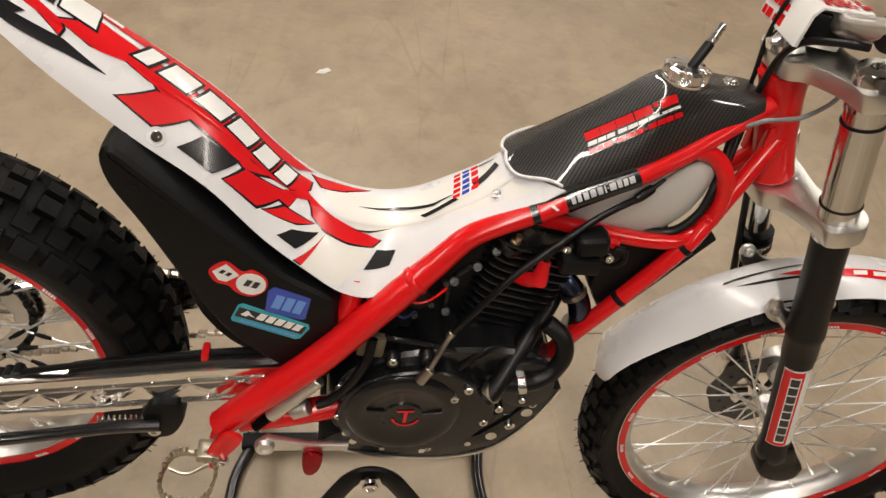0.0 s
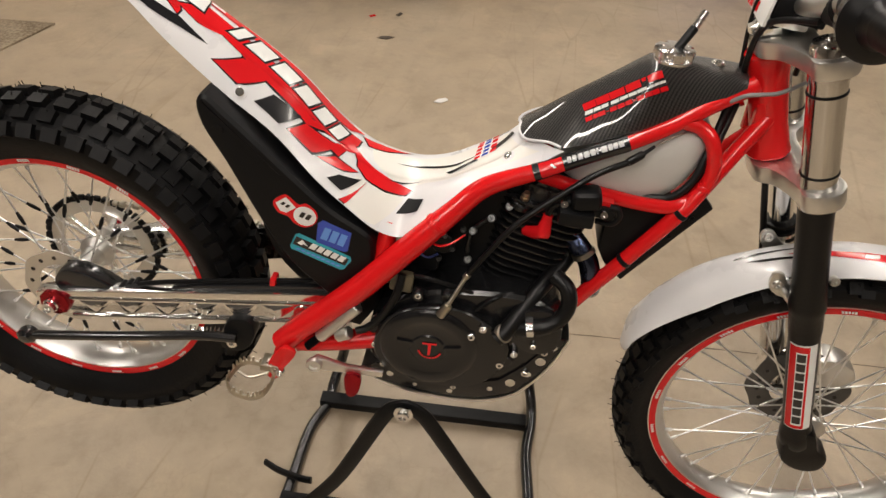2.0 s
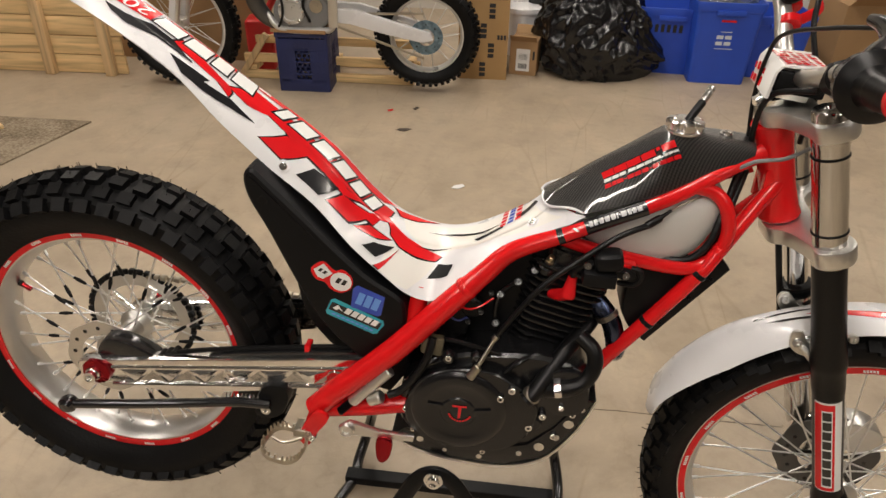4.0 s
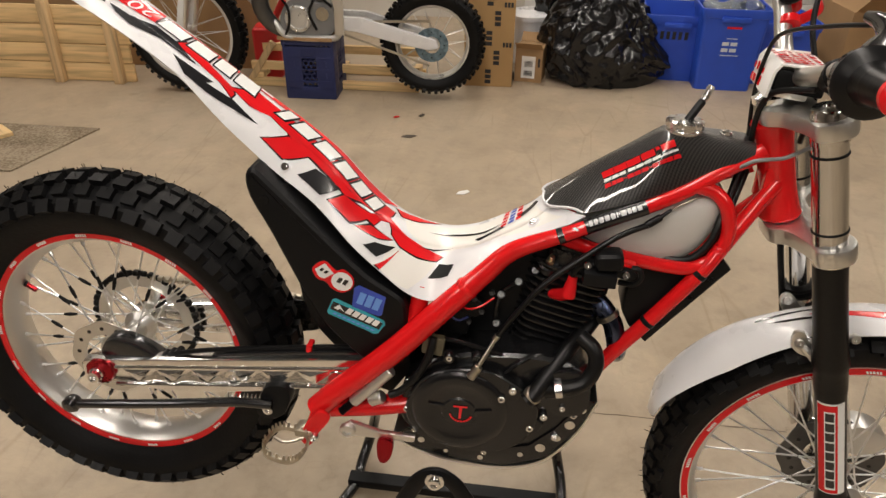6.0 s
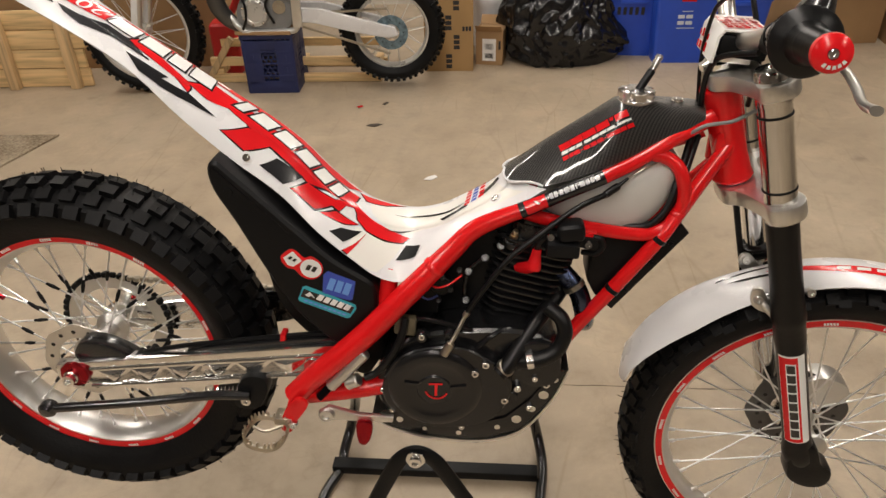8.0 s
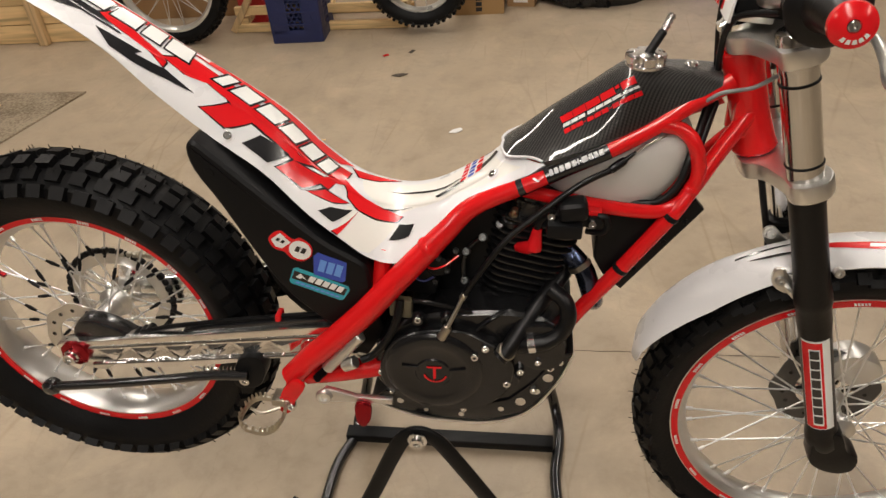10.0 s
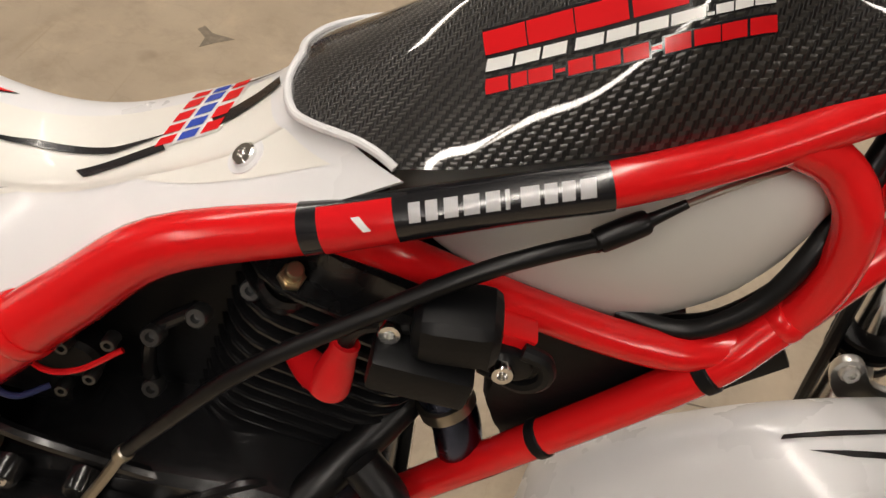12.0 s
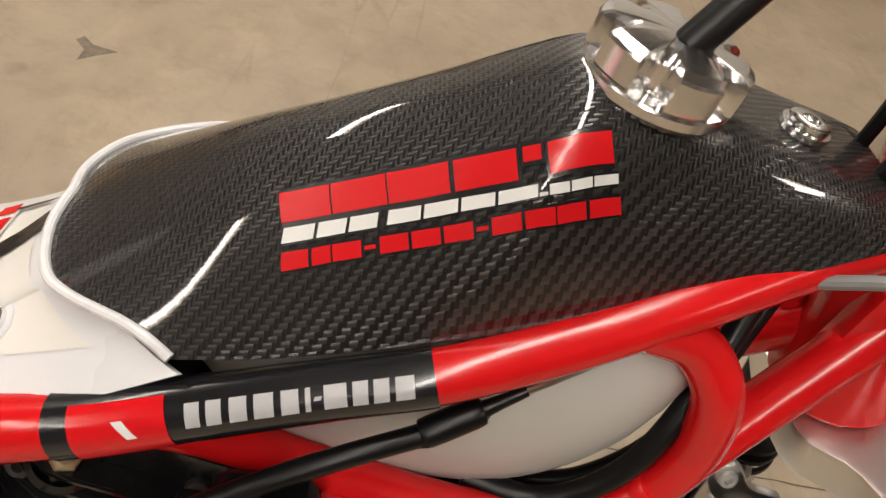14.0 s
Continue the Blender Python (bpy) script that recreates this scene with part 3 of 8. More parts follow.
def ring_disc(parent, name, r_in, r_out, y, thick, mat, holes=0, wave=0.0, label=""):
    bm = bmesh.new()
    seg = 96
    prof = [[], [], [], []]
    for k in range(seg):
        a = 2 * math.pi * k / seg
        ro = r_out + wave * math.sin(a * 8)
        for j, (r, yy) in enumerate(((r_in, y), (ro, y), (ro, y + thick), (r_in, y + thick))):
            prof[j].append(bm.verts.new((r * math.cos(a), yy, r * math.sin(a))))
    for k in range(seg):
        n = (k + 1) % seg
        for j in range(4):
            bm.faces.new((prof[j][k], prof[j][n], prof[(j + 1) % 4][n], prof[(j + 1) % 4][k]))
    if holes:
        for k in range(holes):
            a = 2 * math.pi * k / holes
            r = (r_in + r_out) / 2
            rod(bm, (r * math.cos(a), y - 0.0006, r * math.sin(a)), (r * math.cos(a), y + thick + 0.0006, r * math.sin(a)), 0.004, 8, mat=1)
    return part(name, bm, [mat, ENGINE], parent, label)


# rear brake, sprocket and axle fittings
ring_disc(rear, "brake_disc", 0.048, 0.075, -0.066, 0.003, SATIN, 14, 0.002, "drilled steel brake disc")
ring_disc(rear, "sprocket", 0.075, 0.098, 0.062, 0.005, SATIN, 0, 0.0, "alloy rear sprocket")
bm = bmesh.new()
for k in range(5):
    a = 2 * math.pi * k / 5
    slab(bm, [(0.024 * math.cos(a + 0.4), 0.024 * math.sin(a + 0.4)), (0.08 * math.cos(a + 0.14), 0.08 * math.sin(a + 0.14)), (0.08 * math.cos(a - 0.14), 0.08 * math.sin(a - 0.14)), (0.024 * math.cos(a - 0.4), 0.024 * math.sin(a - 0.4))], 0.058, 0.066, 0.001)
part("sprocket_carrier", bm, ALU, rear)
bm = bmesh.new()
for k in range(44):
    a = 2 * math.pi * k / 44
    m = Matrix.Rotation(-a, 4, "Y") @ Matrix.Translation((0.104, 0.064, 0))
    box(bm, (0.011, 0.008 if k % 2 else 0.012, 0.0125), (0, 0, 0), m, 0.002, segs=1)
part("chain_loop", bm, PLASTIC, rear, "dark drive chain round the sprocket")


# --- frame ---
RAIL = [(0.401, -0.13, 0.036, 0.0195), (0.438, -0.13, 0.085, 0.0205), (0.482, -0.127, 0.135, 0.0205), (0.523, -0.121, 0.183, 0.0205), (0.563, -0.112, 0.236, 0.02), (0.601, -0.103, 0.285, 0.0188), (0.638, -0.093, 0.332, 0.0165), (0.674, -0.0835, 0.374, 0.0145),
        (0.742, -0.0796, 0.4135, 0.012), (0.779, -0.075, 0.4345, 0.0112), (0.8204, -0.0692, 0.457, 0.0107), (0.8564, -0.0644, 0.477, 0.0105), (0.899, -0.052, 0.5015, 0.0103), (0.934, -0.040, 0.526, 0.0104), (0.968, -0.0265, 0.549, 0.0112), (1.0, -0.018, 0.572, 0.013)]
LOOP = [(0.735, -0.071, 0.405), (0.783, -0.0595, 0.391), (0.8455, -0.063, 0.3872), (0.9076, -0.065, 0.386), (0.9458, -0.0624, 0.391), (0.974, -0.0557, 0.415), (0.980, -0.0534, 0.4514), (0.966, -0.051, 0.49), (0.945, -0.0435, 0.507), (0.915, -0.046, 0.512)]


def frame_tube(name, pts, r, segs=14, mirrored=True):
    for sgn in ((1, -1) if mirrored else (1,)):
        bm = bmesh.new()
        sweep(bm, [(p[0], p[1] if sgn > 0 else -0.66 * p[1], p[2] if sgn > 0 or p[0] < 0.55 else p[2] - 0.03, *p[3:]) for p in pts], r, segs, 5)
        part(name, bm, RED, frame_ob)


bm = bmesh.new()
top, low = HEAD + AXIS * 0.072, HEAD - AXIS * 0.082
lathe(bm, [(0.018, 0), (0.029, 0.0), (0.031, 0.004), (0.0285, 0.016), (0.026, 0.05), (0.026, 0.11), (0.0285, 0.14), (0.031, 0.15), (0.029, 0.154), (0.018, 0.154)], along(low, top), 28)
frame_ob = part("frame", bm, RED, bike, "red tubular steel frame")
frame_tube("main_tube", RAIL, 0.018)
frame_tube("side_loop", LOOP, 0.0105)
frame_tube("rear_upright", [(0.538, -0.1, 0.18), (0.543, -0.09, 0.23), (0.546, -0.08, 0.285)], 0.0145)
frame_tube("down_tube", [(1.036, -0.015, 0.53), (1.006, -0.034, 0.478), (0.976, -0.054, 0.421), (0.953, -0.066, 0.378), (0.901, -0.069, 0.281), (0.853, -0.071, 0.195), (0.81, -0.07, 0.1)], 0.0118, mirrored=False)
frame_tube("down_tube", [(1.036, 0.01, 0.5), (1.006, 0.0224, 0.448), (0.976, 0.036, 0.391), (0.953, 0.044, 0.348)], 0.0118, mirrored=False)
frame_tube("pivot_brace", [(0.425, -0.12, 0.035), (0.49, -0.118, 0.052), (0.57, -0.108, 0.072)], 0.0175)
for sgn in (1, -1):
    # gusset between head and tubes
    bm = bmesh.new()
    slab(bm, [(1.05, 0.495), (1.035, 0.57), (1.012, 0.545), (1.018, 0.495)], sgn * 0.012, sgn * 0.024, 0.003)
    part("head_gusset", bm, RED, frame_ob)
    # footpeg fork at the foot of the tube
    bm = bmesh.new()
    for y0, y1 in ((0.122, 0.130), (0.155, 0.163)):
        slab(bm, smooth_outline([(0.387, 0.004), (0.387, -0.014), (0.397, -0.021), (0.407, -0.014), (0.412, 0.004), (0.432, 0.045), (0.412, 0.056), (0.394, 0.03)], 4), sgn * y0, sgn * y1, 0.002)
    part("peg_bracket", bm, RED, frame_ob)
    bm = bmesh.new()
    slab(bm, [(0.836, 0.39), (0.856, 0.39), (0.853, 0.374), (0.848, 0.367), (0.841, 0.367), (0.837, 0.373)], -0.0885 * sgn, -0.064 * sgn, 0.002)
    part("coil_tab", bm, RED, frame_ob)
# weld beads
bm = bmesh.new()
for c, d, r in (((0.9765, -0.055, 0.424), (0.25, 0.05, 1.0), 0.0106), ((0.615, -0.0995, 0.304), (1, 0.26, 1.3), 0.0182)):
    lathe(bm, [(r, -0.005), (r + 0.0012, -0.002), (r + 0.0012, 0.002), (r, 0.005)], along(c, Vector(c) + Vector(d)), 24)
scatter("weld_bead", bm, RED, frame_ob)


def on_rail(s0, s1, r, mat, name, label, n=10, arc=None):
    """A band wrapped round a stretch of the right main tube."""
    pts = curve_points(RAIL, 8)
    i0, i1 = int(s0 * (len(pts) - 1)), int(s1 * (len(pts) - 1))
    bm = bmesh.new()
    sweep(bm, [(*q[:3], q[3] + r) for q in pts[i0:i1 + 1]], 0.02, 24, 0)
    return part(name, bm, mat, frame_ob, label)


on_rail(0.526, 0.729, 0.0006, DECAL_BLACK, "tube_sticker", "black sticker band with white lettering blocks")
RP = curve_points(RAIL, 8)


def rail_at(s):
    k = s * (len(RP) - 1)
    i = min(int(k), len(RP) - 2)
    q = RP[i] * (1 - (k - i)) + RP[i + 1] * (k - i)
    d = Vector((RP[i + 1] - RP[i])[:3]).normalized()
    return Vector(q[:3]), d, q[3]


def rail_patch(bm, s0, s1, a0, a1, lift=0.0009, slant=0.0, mat=0):
    """A patch on the right main tube between two places along it and two angles round it."""
    grid, n = [], max(3, int((a1 - a0) / 0.14))
    for i in range(3):
        row = []
        for j in range(n + 1):
            f, g = i / 2, j / n
            p, d, r = rail_at(s0 + (s1 - s0) * f + slant * (g - 0.5))
            out = Vector((0, -1, 0))
            out = (out - d * out.dot(d)).normalized()
            up = d.cross(out).normalized()
            if up.z < 0:
                up = -up
            a = a0 + (a1 - a0) * g
            row.append(bm.verts.new(p + (out * math.cos(a) + up * math.sin(a)) * (r + lift)))
        grid.append(row)
    for i in range(2):
        for j in range(n):
            bm.faces.new((grid[i][j], grid[i + 1][j], grid[i + 1][j + 1], grid[i][j + 1])).material_index = mat


bm = bmesh.new()
for k in range(6):
    rail_patch(bm, 0.5345 + k * 0.0085, 0.543 + k * 0.0085, -0.55, 1.42)
bmesh.ops.remove_doubles(bm, verts=bm.verts, dist=1e-5)
part("sticker_field", bm, DECAL_RED, frame_ob, "red field of the tube sticker")
# eleven lettering blocks: their start and width along the line
bm = bmesh.new()
for a, w in ((0.0, 0.075), (0.09, 0.072), (0.182, 0.082), (0.278, 0.092), (0.385, 0.084), (0.482, 0.026), (0.52, 0.036), (0.56, 0.122), (0.69, 0.088), (0.79, 0.09), (0.895, 0.105)):
    a0, a1 = (0.34, 1.08) if w != 0.036 else (0.66, 0.78)
    rail_patch(bm, 0.5965 + a * 0.119, 0.5965 + (a + w * 0.84) * 0.119, a0, a1, slant=0.001)
scatter("letter_block", bm, DECAL_GREY, frame_ob, "pale grey lettering block")
bm = bmesh.new()
rail_patch(bm, 0.558, 0.564, 0.3, 0.85, lift=0.0013, slant=-0.007)
part("arrow_mark", bm, DECAL_WHITE, frame_ob, "white arrow on the red sticker")


# --- rear mudguard and seat, one white shell ---
# stations: lower edge (x, half width, z), shoulder (x, half width, z), crest (x, z)
SHELL = [((-0.16, 0.055, 0.70), (-0.15, 0.045, 0.742), (-0.145, 0.75)),
         ((-0.05, 0.062, 0.648), (-0.035, 0.046, 0.678), (-0.03, 0.687)),
         ((0.06, 0.068, 0.600), (0.075, 0.046, 0.612), (0.08, 0.620)),
         ((0.147, 0.072, 0.552), (0.17, 0.046, 0.557), (0.175, 0.566)),
         ((0.215, 0.074, 0.492), (0.245, 0.047, 0.512), (0.25, 0.522)),
         ((0.29, 0.077, 0.436), (0.315, 0.048, 0.474), (0.32, 0.484)),
         ((0.365, 0.084, 0.391), (0.375, 0.05, 0.436), (0.378, 0.446)),
         ((0.43, 0.093, 0.336), (0.43, 0.052, 0.388), (0.432, 0.398)),
         ((0.485, 0.10, 0.3), (0.482, 0.054, 0.354), (0.482, 0.363)),
         ((0.528, 0.104, 0.276), (0.525, 0.055, 0.34), (0.525, 0.35)),
         ((0.57, 0.104, 0.274), (0.57, 0.055, 0.338), (0.57, 0.348)),
         ((0.61, 0.1, 0.308), (0.612, 0.054, 0.35), (0.612, 0.361)),
         ((0.652, 0.094, 0.354), (0.65, 0.052, 0.374), (0.65, 0.385)),
         ((0.70, 0.085, 0.393), (0.69, 0.05, 0.404), (0.69, 0.415)),
         ((0.768, 0.073, 0.447), (0.724, 0.043, 0.442), (0.718, 0.451))]
SHELL_C = curve_points([np.array([c for q in row for c in q]) for row in SHELL], 6)


def shell_at(u, v):
    """A point of the shell: u from tail to tank (0 to 1), v across from the right edge (-1) over the crest (0) to the left edge (1)."""
    k = min(max(u, 0), 1) * (len(SHELL_C) - 1)
    i = min(int(k), len(SHELL_C) - 2)
    q = SHELL_C[i] * (1 - (k - i)) + SHELL_C[i + 1] * (k - i)
    lowp, sh, cr = q[0:3], q[3:6], np.array([q[6], 0.0, q[7]])
    a = abs(v)
    sgn = -1 if v < 0 else 1
    L, S = lowp.copy(), sh.copy()
    S[1] *= 0.84 if sgn < 0 else 0.66
    if sgn > 0:
        S[2] -= 0.004
        L[1] *= 0.72
        L[2] -= 0.03
    if a > 0.55:
        t = (a - 0.55) / 0.45
        p = S * (1 - t) + L * t
        bulge = math.sin(t * math.pi) * 0.004
        p[1] += bulge
    else:
        t = a / 0.55
        p = np.array([cr[0] * (1 - t) + S[0] * t, S[1] * math.sin(t * math.pi / 2) ** 0.9, 0.0])
        p[2] = S[2] + (cr[2] - S[2]) * math.cos(t * math.pi / 2)
    return Vector((p[0], sgn * p[1], p[2]))


def shell_normal(u, v):
    e = 0.004
    du = shell_at(u + e, v) - shell_at(u - e, v)
    dv = shell_at(u, min(v + e, 0.999)) - shell_at(u, max(v - e, -0.999))
    n = du.cross(dv)
    return n.normalized()


def shell_mesh():
    bm = bmesh.new()
    nu, nv = 84, 36
    outer = [[bm.verts.new(shell_at(i / nu, -1 + 2 * j / nv)) for j in range(nv + 1)] for i in range(nu + 1)]
    inner = [[bm.verts.new(shell_at(i / nu, -1 + 2 * j / nv) - shell_normal(i / nu, -1 + 2 * j / nv) * 0.003) for j in range(nv + 1)] for i in range(nu + 1)]
    for i in range(nu):
        for j in range(nv):
            bm.faces.new((outer[i][j], outer[i + 1][j], outer[i + 1][j + 1], outer[i][j + 1]))
            bm.faces.new((inner[i][j], inner[i][j + 1], inner[i + 1][j + 1], inner[i + 1][j]))
        for j in (0, nv):
            bm.faces.new((outer[i][j], outer[i + 1][j], inner[i + 1][j], inner[i][j]))
    for i in (0, nu):
        for j in range(nv):
            bm.faces.new((outer[i][j], outer[i][j + 1], inner[i][j + 1], inner[i][j]))
    return bm


shell = part("seat_mudguard", shell_mesh(), WHITE, bike, "white plastic seat and rear mudguard shell")


def shell_patch(bm, poly, lift=0.0008, mat=0, fine=0.02):
    """A thin decal on the shell: a polygon in (u, v), cut fine enough to follow the curve."""
    b2 = bmesh.new()
    b2.faces.new([b2.verts.new((u, v * 0.5, 0)) for u, v in poly])
    bmesh.ops.triangulate(b2, faces=b2.faces[:])
    for _ in range(5):
        long_e = [e for e in b2.edges if e.calc_length() > fine]
        if not long_e:
            break
        bmesh.ops.subdivide_edges(b2, edges=long_e, cuts=1)
        bmesh.ops.triangulate(b2, faces=[f for f in b2.faces if len(f.verts) > 3])
    for v in b2.verts:
        u, w = v.co.x, v.co.y * 2
        v.co = shell_at(u, w) + shell_normal(u, w) * lift
    merge(bm, b2, Matrix(), mat)


# --- carbon tank cover ---
# stations along the cover: x, height of the ridge, half width and height of the lower edge, fullness of the section
COVER = [(0.690, 0.424, 0.070, 0.414, 1.5), (0.713, 0.449, 0.070, 0.424, 1.5), (0.733, 0.468, 0.070, 0.434, 1.5), (0.765, 0.499, 0.069, 0.449, 1.55), (0.790, 0.521, 0.067, 0.458, 1.6), (0.820, 0.546, 0.063, 0.471, 1.85),
         (0.846, 0.568, 0.059, 0.484, 2.3), (0.862, 0.579, 0.056, 0.491, 2.7), (0.880, 0.5825, 0.052, 0.499, 3.0), (0.905, 0.5815, 0.047, 0.511, 3.2), (0.927, 0.5805, 0.043, 0.526, 3.6), (0.952, 0.581, 0.0385, 0.545, 4.2), (0.972, 0.582, 0.035, 0.560, 5.0), (0.985, 0.582, 0.032, 0.569, 5.5)]
COVER_C = curve_points([np.array(q) for q in COVER], 6)
COVER_F = [tuple(q) for q in curve_points([(0.0, 0.7075), (0.12, 0.7064), (0.25, 0.7062), (0.38, 0.708), (0.52, 0.7115), (0.64, 0.7175), (0.75, 0.7295), (0.86, 0.7462), (0.94, 0.757), (1.0, 0.7645)], 6)]


def cover_at(u, v):
    a, sgn = abs(v), (-1 if v < 0 else 1)
    xf = COVER_F[-1][1]
    for (a0, f0), (a1, f1) in zip(COVER_F, COVER_F[1:]):
        if a <= a1:
            t = (a - a0) / (a1 - a0)
            xf = f0 + (f1 - f0) * t
            break
    x = xf + (0.985 - xf) * u
    for q0, q1 in zip(COVER_C, COVER_C[1:]):
        if x <= q1[0]:
            break
    t = (x - q0[0]) / (q1[0] - q0[0])
    q = q0 * (1 - t) + q1 * t
    # the front flap stays flat further out on the far side
    flat = min(1.0, max(0.0, (x - 0.9) / 0.04)) if v > 0 else 0.0
    power = q[4] + 6.0 * flat
    return Vector((x, sgn * q[2] * (1 + 0.1 * flat) * a, q[1] - (q[1] - q[3]) * (math.sqrt(a * a + 0.004) - 0.0632) ** power / 0.9388 ** power))


def cover_normal(u, v):
    e = 0.005
    n = (cover_at(u + e, v) - cover_at(u - e, v)).cross(cover_at(u, min(v + e, 0.999)) - cover_at(u, max(v - e, -0.999)))
    return n.normalized()


def sheet(at, normal, nu, nv, thick, unroll=None):
    bm = bmesh.new()
    lay = bm.loops.layers.uv.new("unrolled")
    outer = [[bm.verts.new(at(i / nu, -1 + 2 * j / nv)) for j in range(nv + 1)] for i in range(nu + 1)]
    inner = [[bm.verts.new(at(i / nu, -1 + 2 * j / nv) - normal(i / nu, -1 + 2 * j / nv) * thick) for j in range(nv + 1)] for i in range(nu + 1)]
    for i in range(nu):
        for j in range(nv):
            bm.faces.new((outer[i][j], outer[i + 1][j], outer[i + 1][j + 1], outer[i][j + 1]))
            bm.faces.new((inner[i][j], inner[i][j + 1], inner[i + 1][j + 1], inner[i + 1][j]))
        for j in (0, nv):
            bm.faces.new((outer[i][j], outer[i + 1][j], inner[i + 1][j], inner[i][j]))
    for i in (0, nu):
        for j in range(nv):
            bm.faces.new((outer[i][j], outer[i][j + 1], inner[i][j + 1], inner[i][j]))
    if unroll:
        for rows in (outer, inner):
            for i, row in enumerate(rows):
                for j, v in enumerate(row):
                    for l in v.link_loops:
                        l[lay].uv = unroll(i / nu, -1 + 2 * j / nv)
    return bm


def cover_unroll(u, v):
    p = cover_at(u, v)
    return (p.x * 1.2 + p.z * 0.3, v * 0.1)


cover = part("tank_cover", sheet(cover_at, cover_normal, 84, 60, 0.002, cover_unroll), CARBON, bike, "glossy carbon fibre tank cover")

# milky inner tank seen inside the frame loop
bm = bmesh.new()
sec = [(0.768, 0.03, 0.396, 0.416), (0.80, 0.054, 0.385, 0.446), (0.84, 0.059, 0.374, 0.466), (0.88, 0.059, 0.366, 0.484), (0.915, 0.057, 0.373, 0.499), (0.945, 0.051, 0.398, 0.51), (0.963, 0.039, 0.432, 0.506), (0.971, 0.017, 0.452, 0.488)]
rings = []
for x, w, z0, z1 in curve_points(sec, 4):
    rings.append([bm.verts.new((x, w * math.copysign(abs(math.cos(a)) ** 0.6, math.cos(a)), (z0 + z1) / 2 + (z1 - z0) / 2 * math.copysign(abs(math.sin(a)) ** 0.7, math.sin(a)))) for a in (2 * math.pi * k / 24 for k in range(24))])
for a, b in zip(rings, rings[1:]):
    for k in range(24):
        bm.faces.new((a[k], a[(k + 1) % 24], b[(k + 1) % 24], b[k]))
bm.faces.new(rings[0])
bm.faces.new(rings[-1][::-1])
part("fuel_tank", bm, TANK, bike, "milky white plastic fuel tank")

# fuel cap with lobes, breather stem
CAP = Vector((0.8845, -0.003, 0.5815))
CAP_UP = Vector((-0.1, 0, 1)).normalized()
capm = along(CAP, CAP + CAP_UP)
bm = bmesh.new()
seg = 192
loops = []
for rr, hh, lobe in ((0.0255, -0.006, 0), (0.0268, -0.004, 0.0), (0.0268, -0.001, 0.0), (0.0262, 0.0, 0.0), (0.0272, 0.0012, 1), (0.0275, 0.002, 1), (0.0275, 0.0112, 1), (0.0269, 0.0124, 1), (0.0238, 0.0143, 0.93), (0.0148, 0.0152, 0), (0.0, 0.0158, 0)):
    row = []
    for k in range(seg):
        a = 2 * math.pi * k / seg
        dip = lobe * 0.0088 * max(0.0, math.cos(a * 6 + 2.618) - 0.25) ** 0.4
        row.append(bm.verts.new(capm @ Vector(((rr - dip) * math.cos(a), (rr - dip) * math.sin(a), hh))))
    loops.append(row)
for a, b in zip(loops, loops[1:]):
    for k in range(seg):
        bm.faces.new((a[k], a[(k + 1) % seg], b[(k + 1) % seg], b[k]))
bmesh.ops.remove_doubles(bm, verts=bm.verts, dist=1e-5)
cap = part("fuel_cap", bm, worn("turned_aluminium", (0.8, 0.79, 0.78), 0.2, 1.0, vary=0.05, bump=0.03, grain=300, rvary=0.06), bike, "machined aluminium fuel cap with finger lobes", smooth=0.3)
stem0 = CAP + CAP_UP * 0.0115 + Vector((0.001, -0.004, 0))
stem1 = stem0 + Vector((0.016, 0.012, 0.03))
stem2 = stem1 + Vector((0.008, 0.006, 0.022))
bm = bmesh.new()
rod(bm, stem0, stem1, 0.0062, 14, 0.001)
part("breather_hose", bm, SOFT, cap)
bm = bmesh.new()
rod(bm, stem1, stem2, 0.0052, 14, 0.001)
for k in range(3):
    q = stem1.lerp(stem2, 0.25 + 0.25 * k)
    rod(bm, q, q + (stem2 - stem1) * 0.1, 0.0064, 14, 0.0008)
part("breather_valve", bm, CHROME, cap)
bm = bmesh.new()
bolt(bm, (0.947, 0.002, 0.5842), (-0.1, 0, 1), 0.008, 0.003)
lathe(bm, [(0.0095, -0.001), (0.0095, 0.0015), (0.006, 0.0018)], along((0.947, 0.002, 0.5828), (0.937, 0.002, 0.684)), 20)
part("cover_bolt", bm, CHROME, cover)


# --- front end ---
def fork_point(s, y, z):
    return Vector((fork_x(z) + s, y, z))


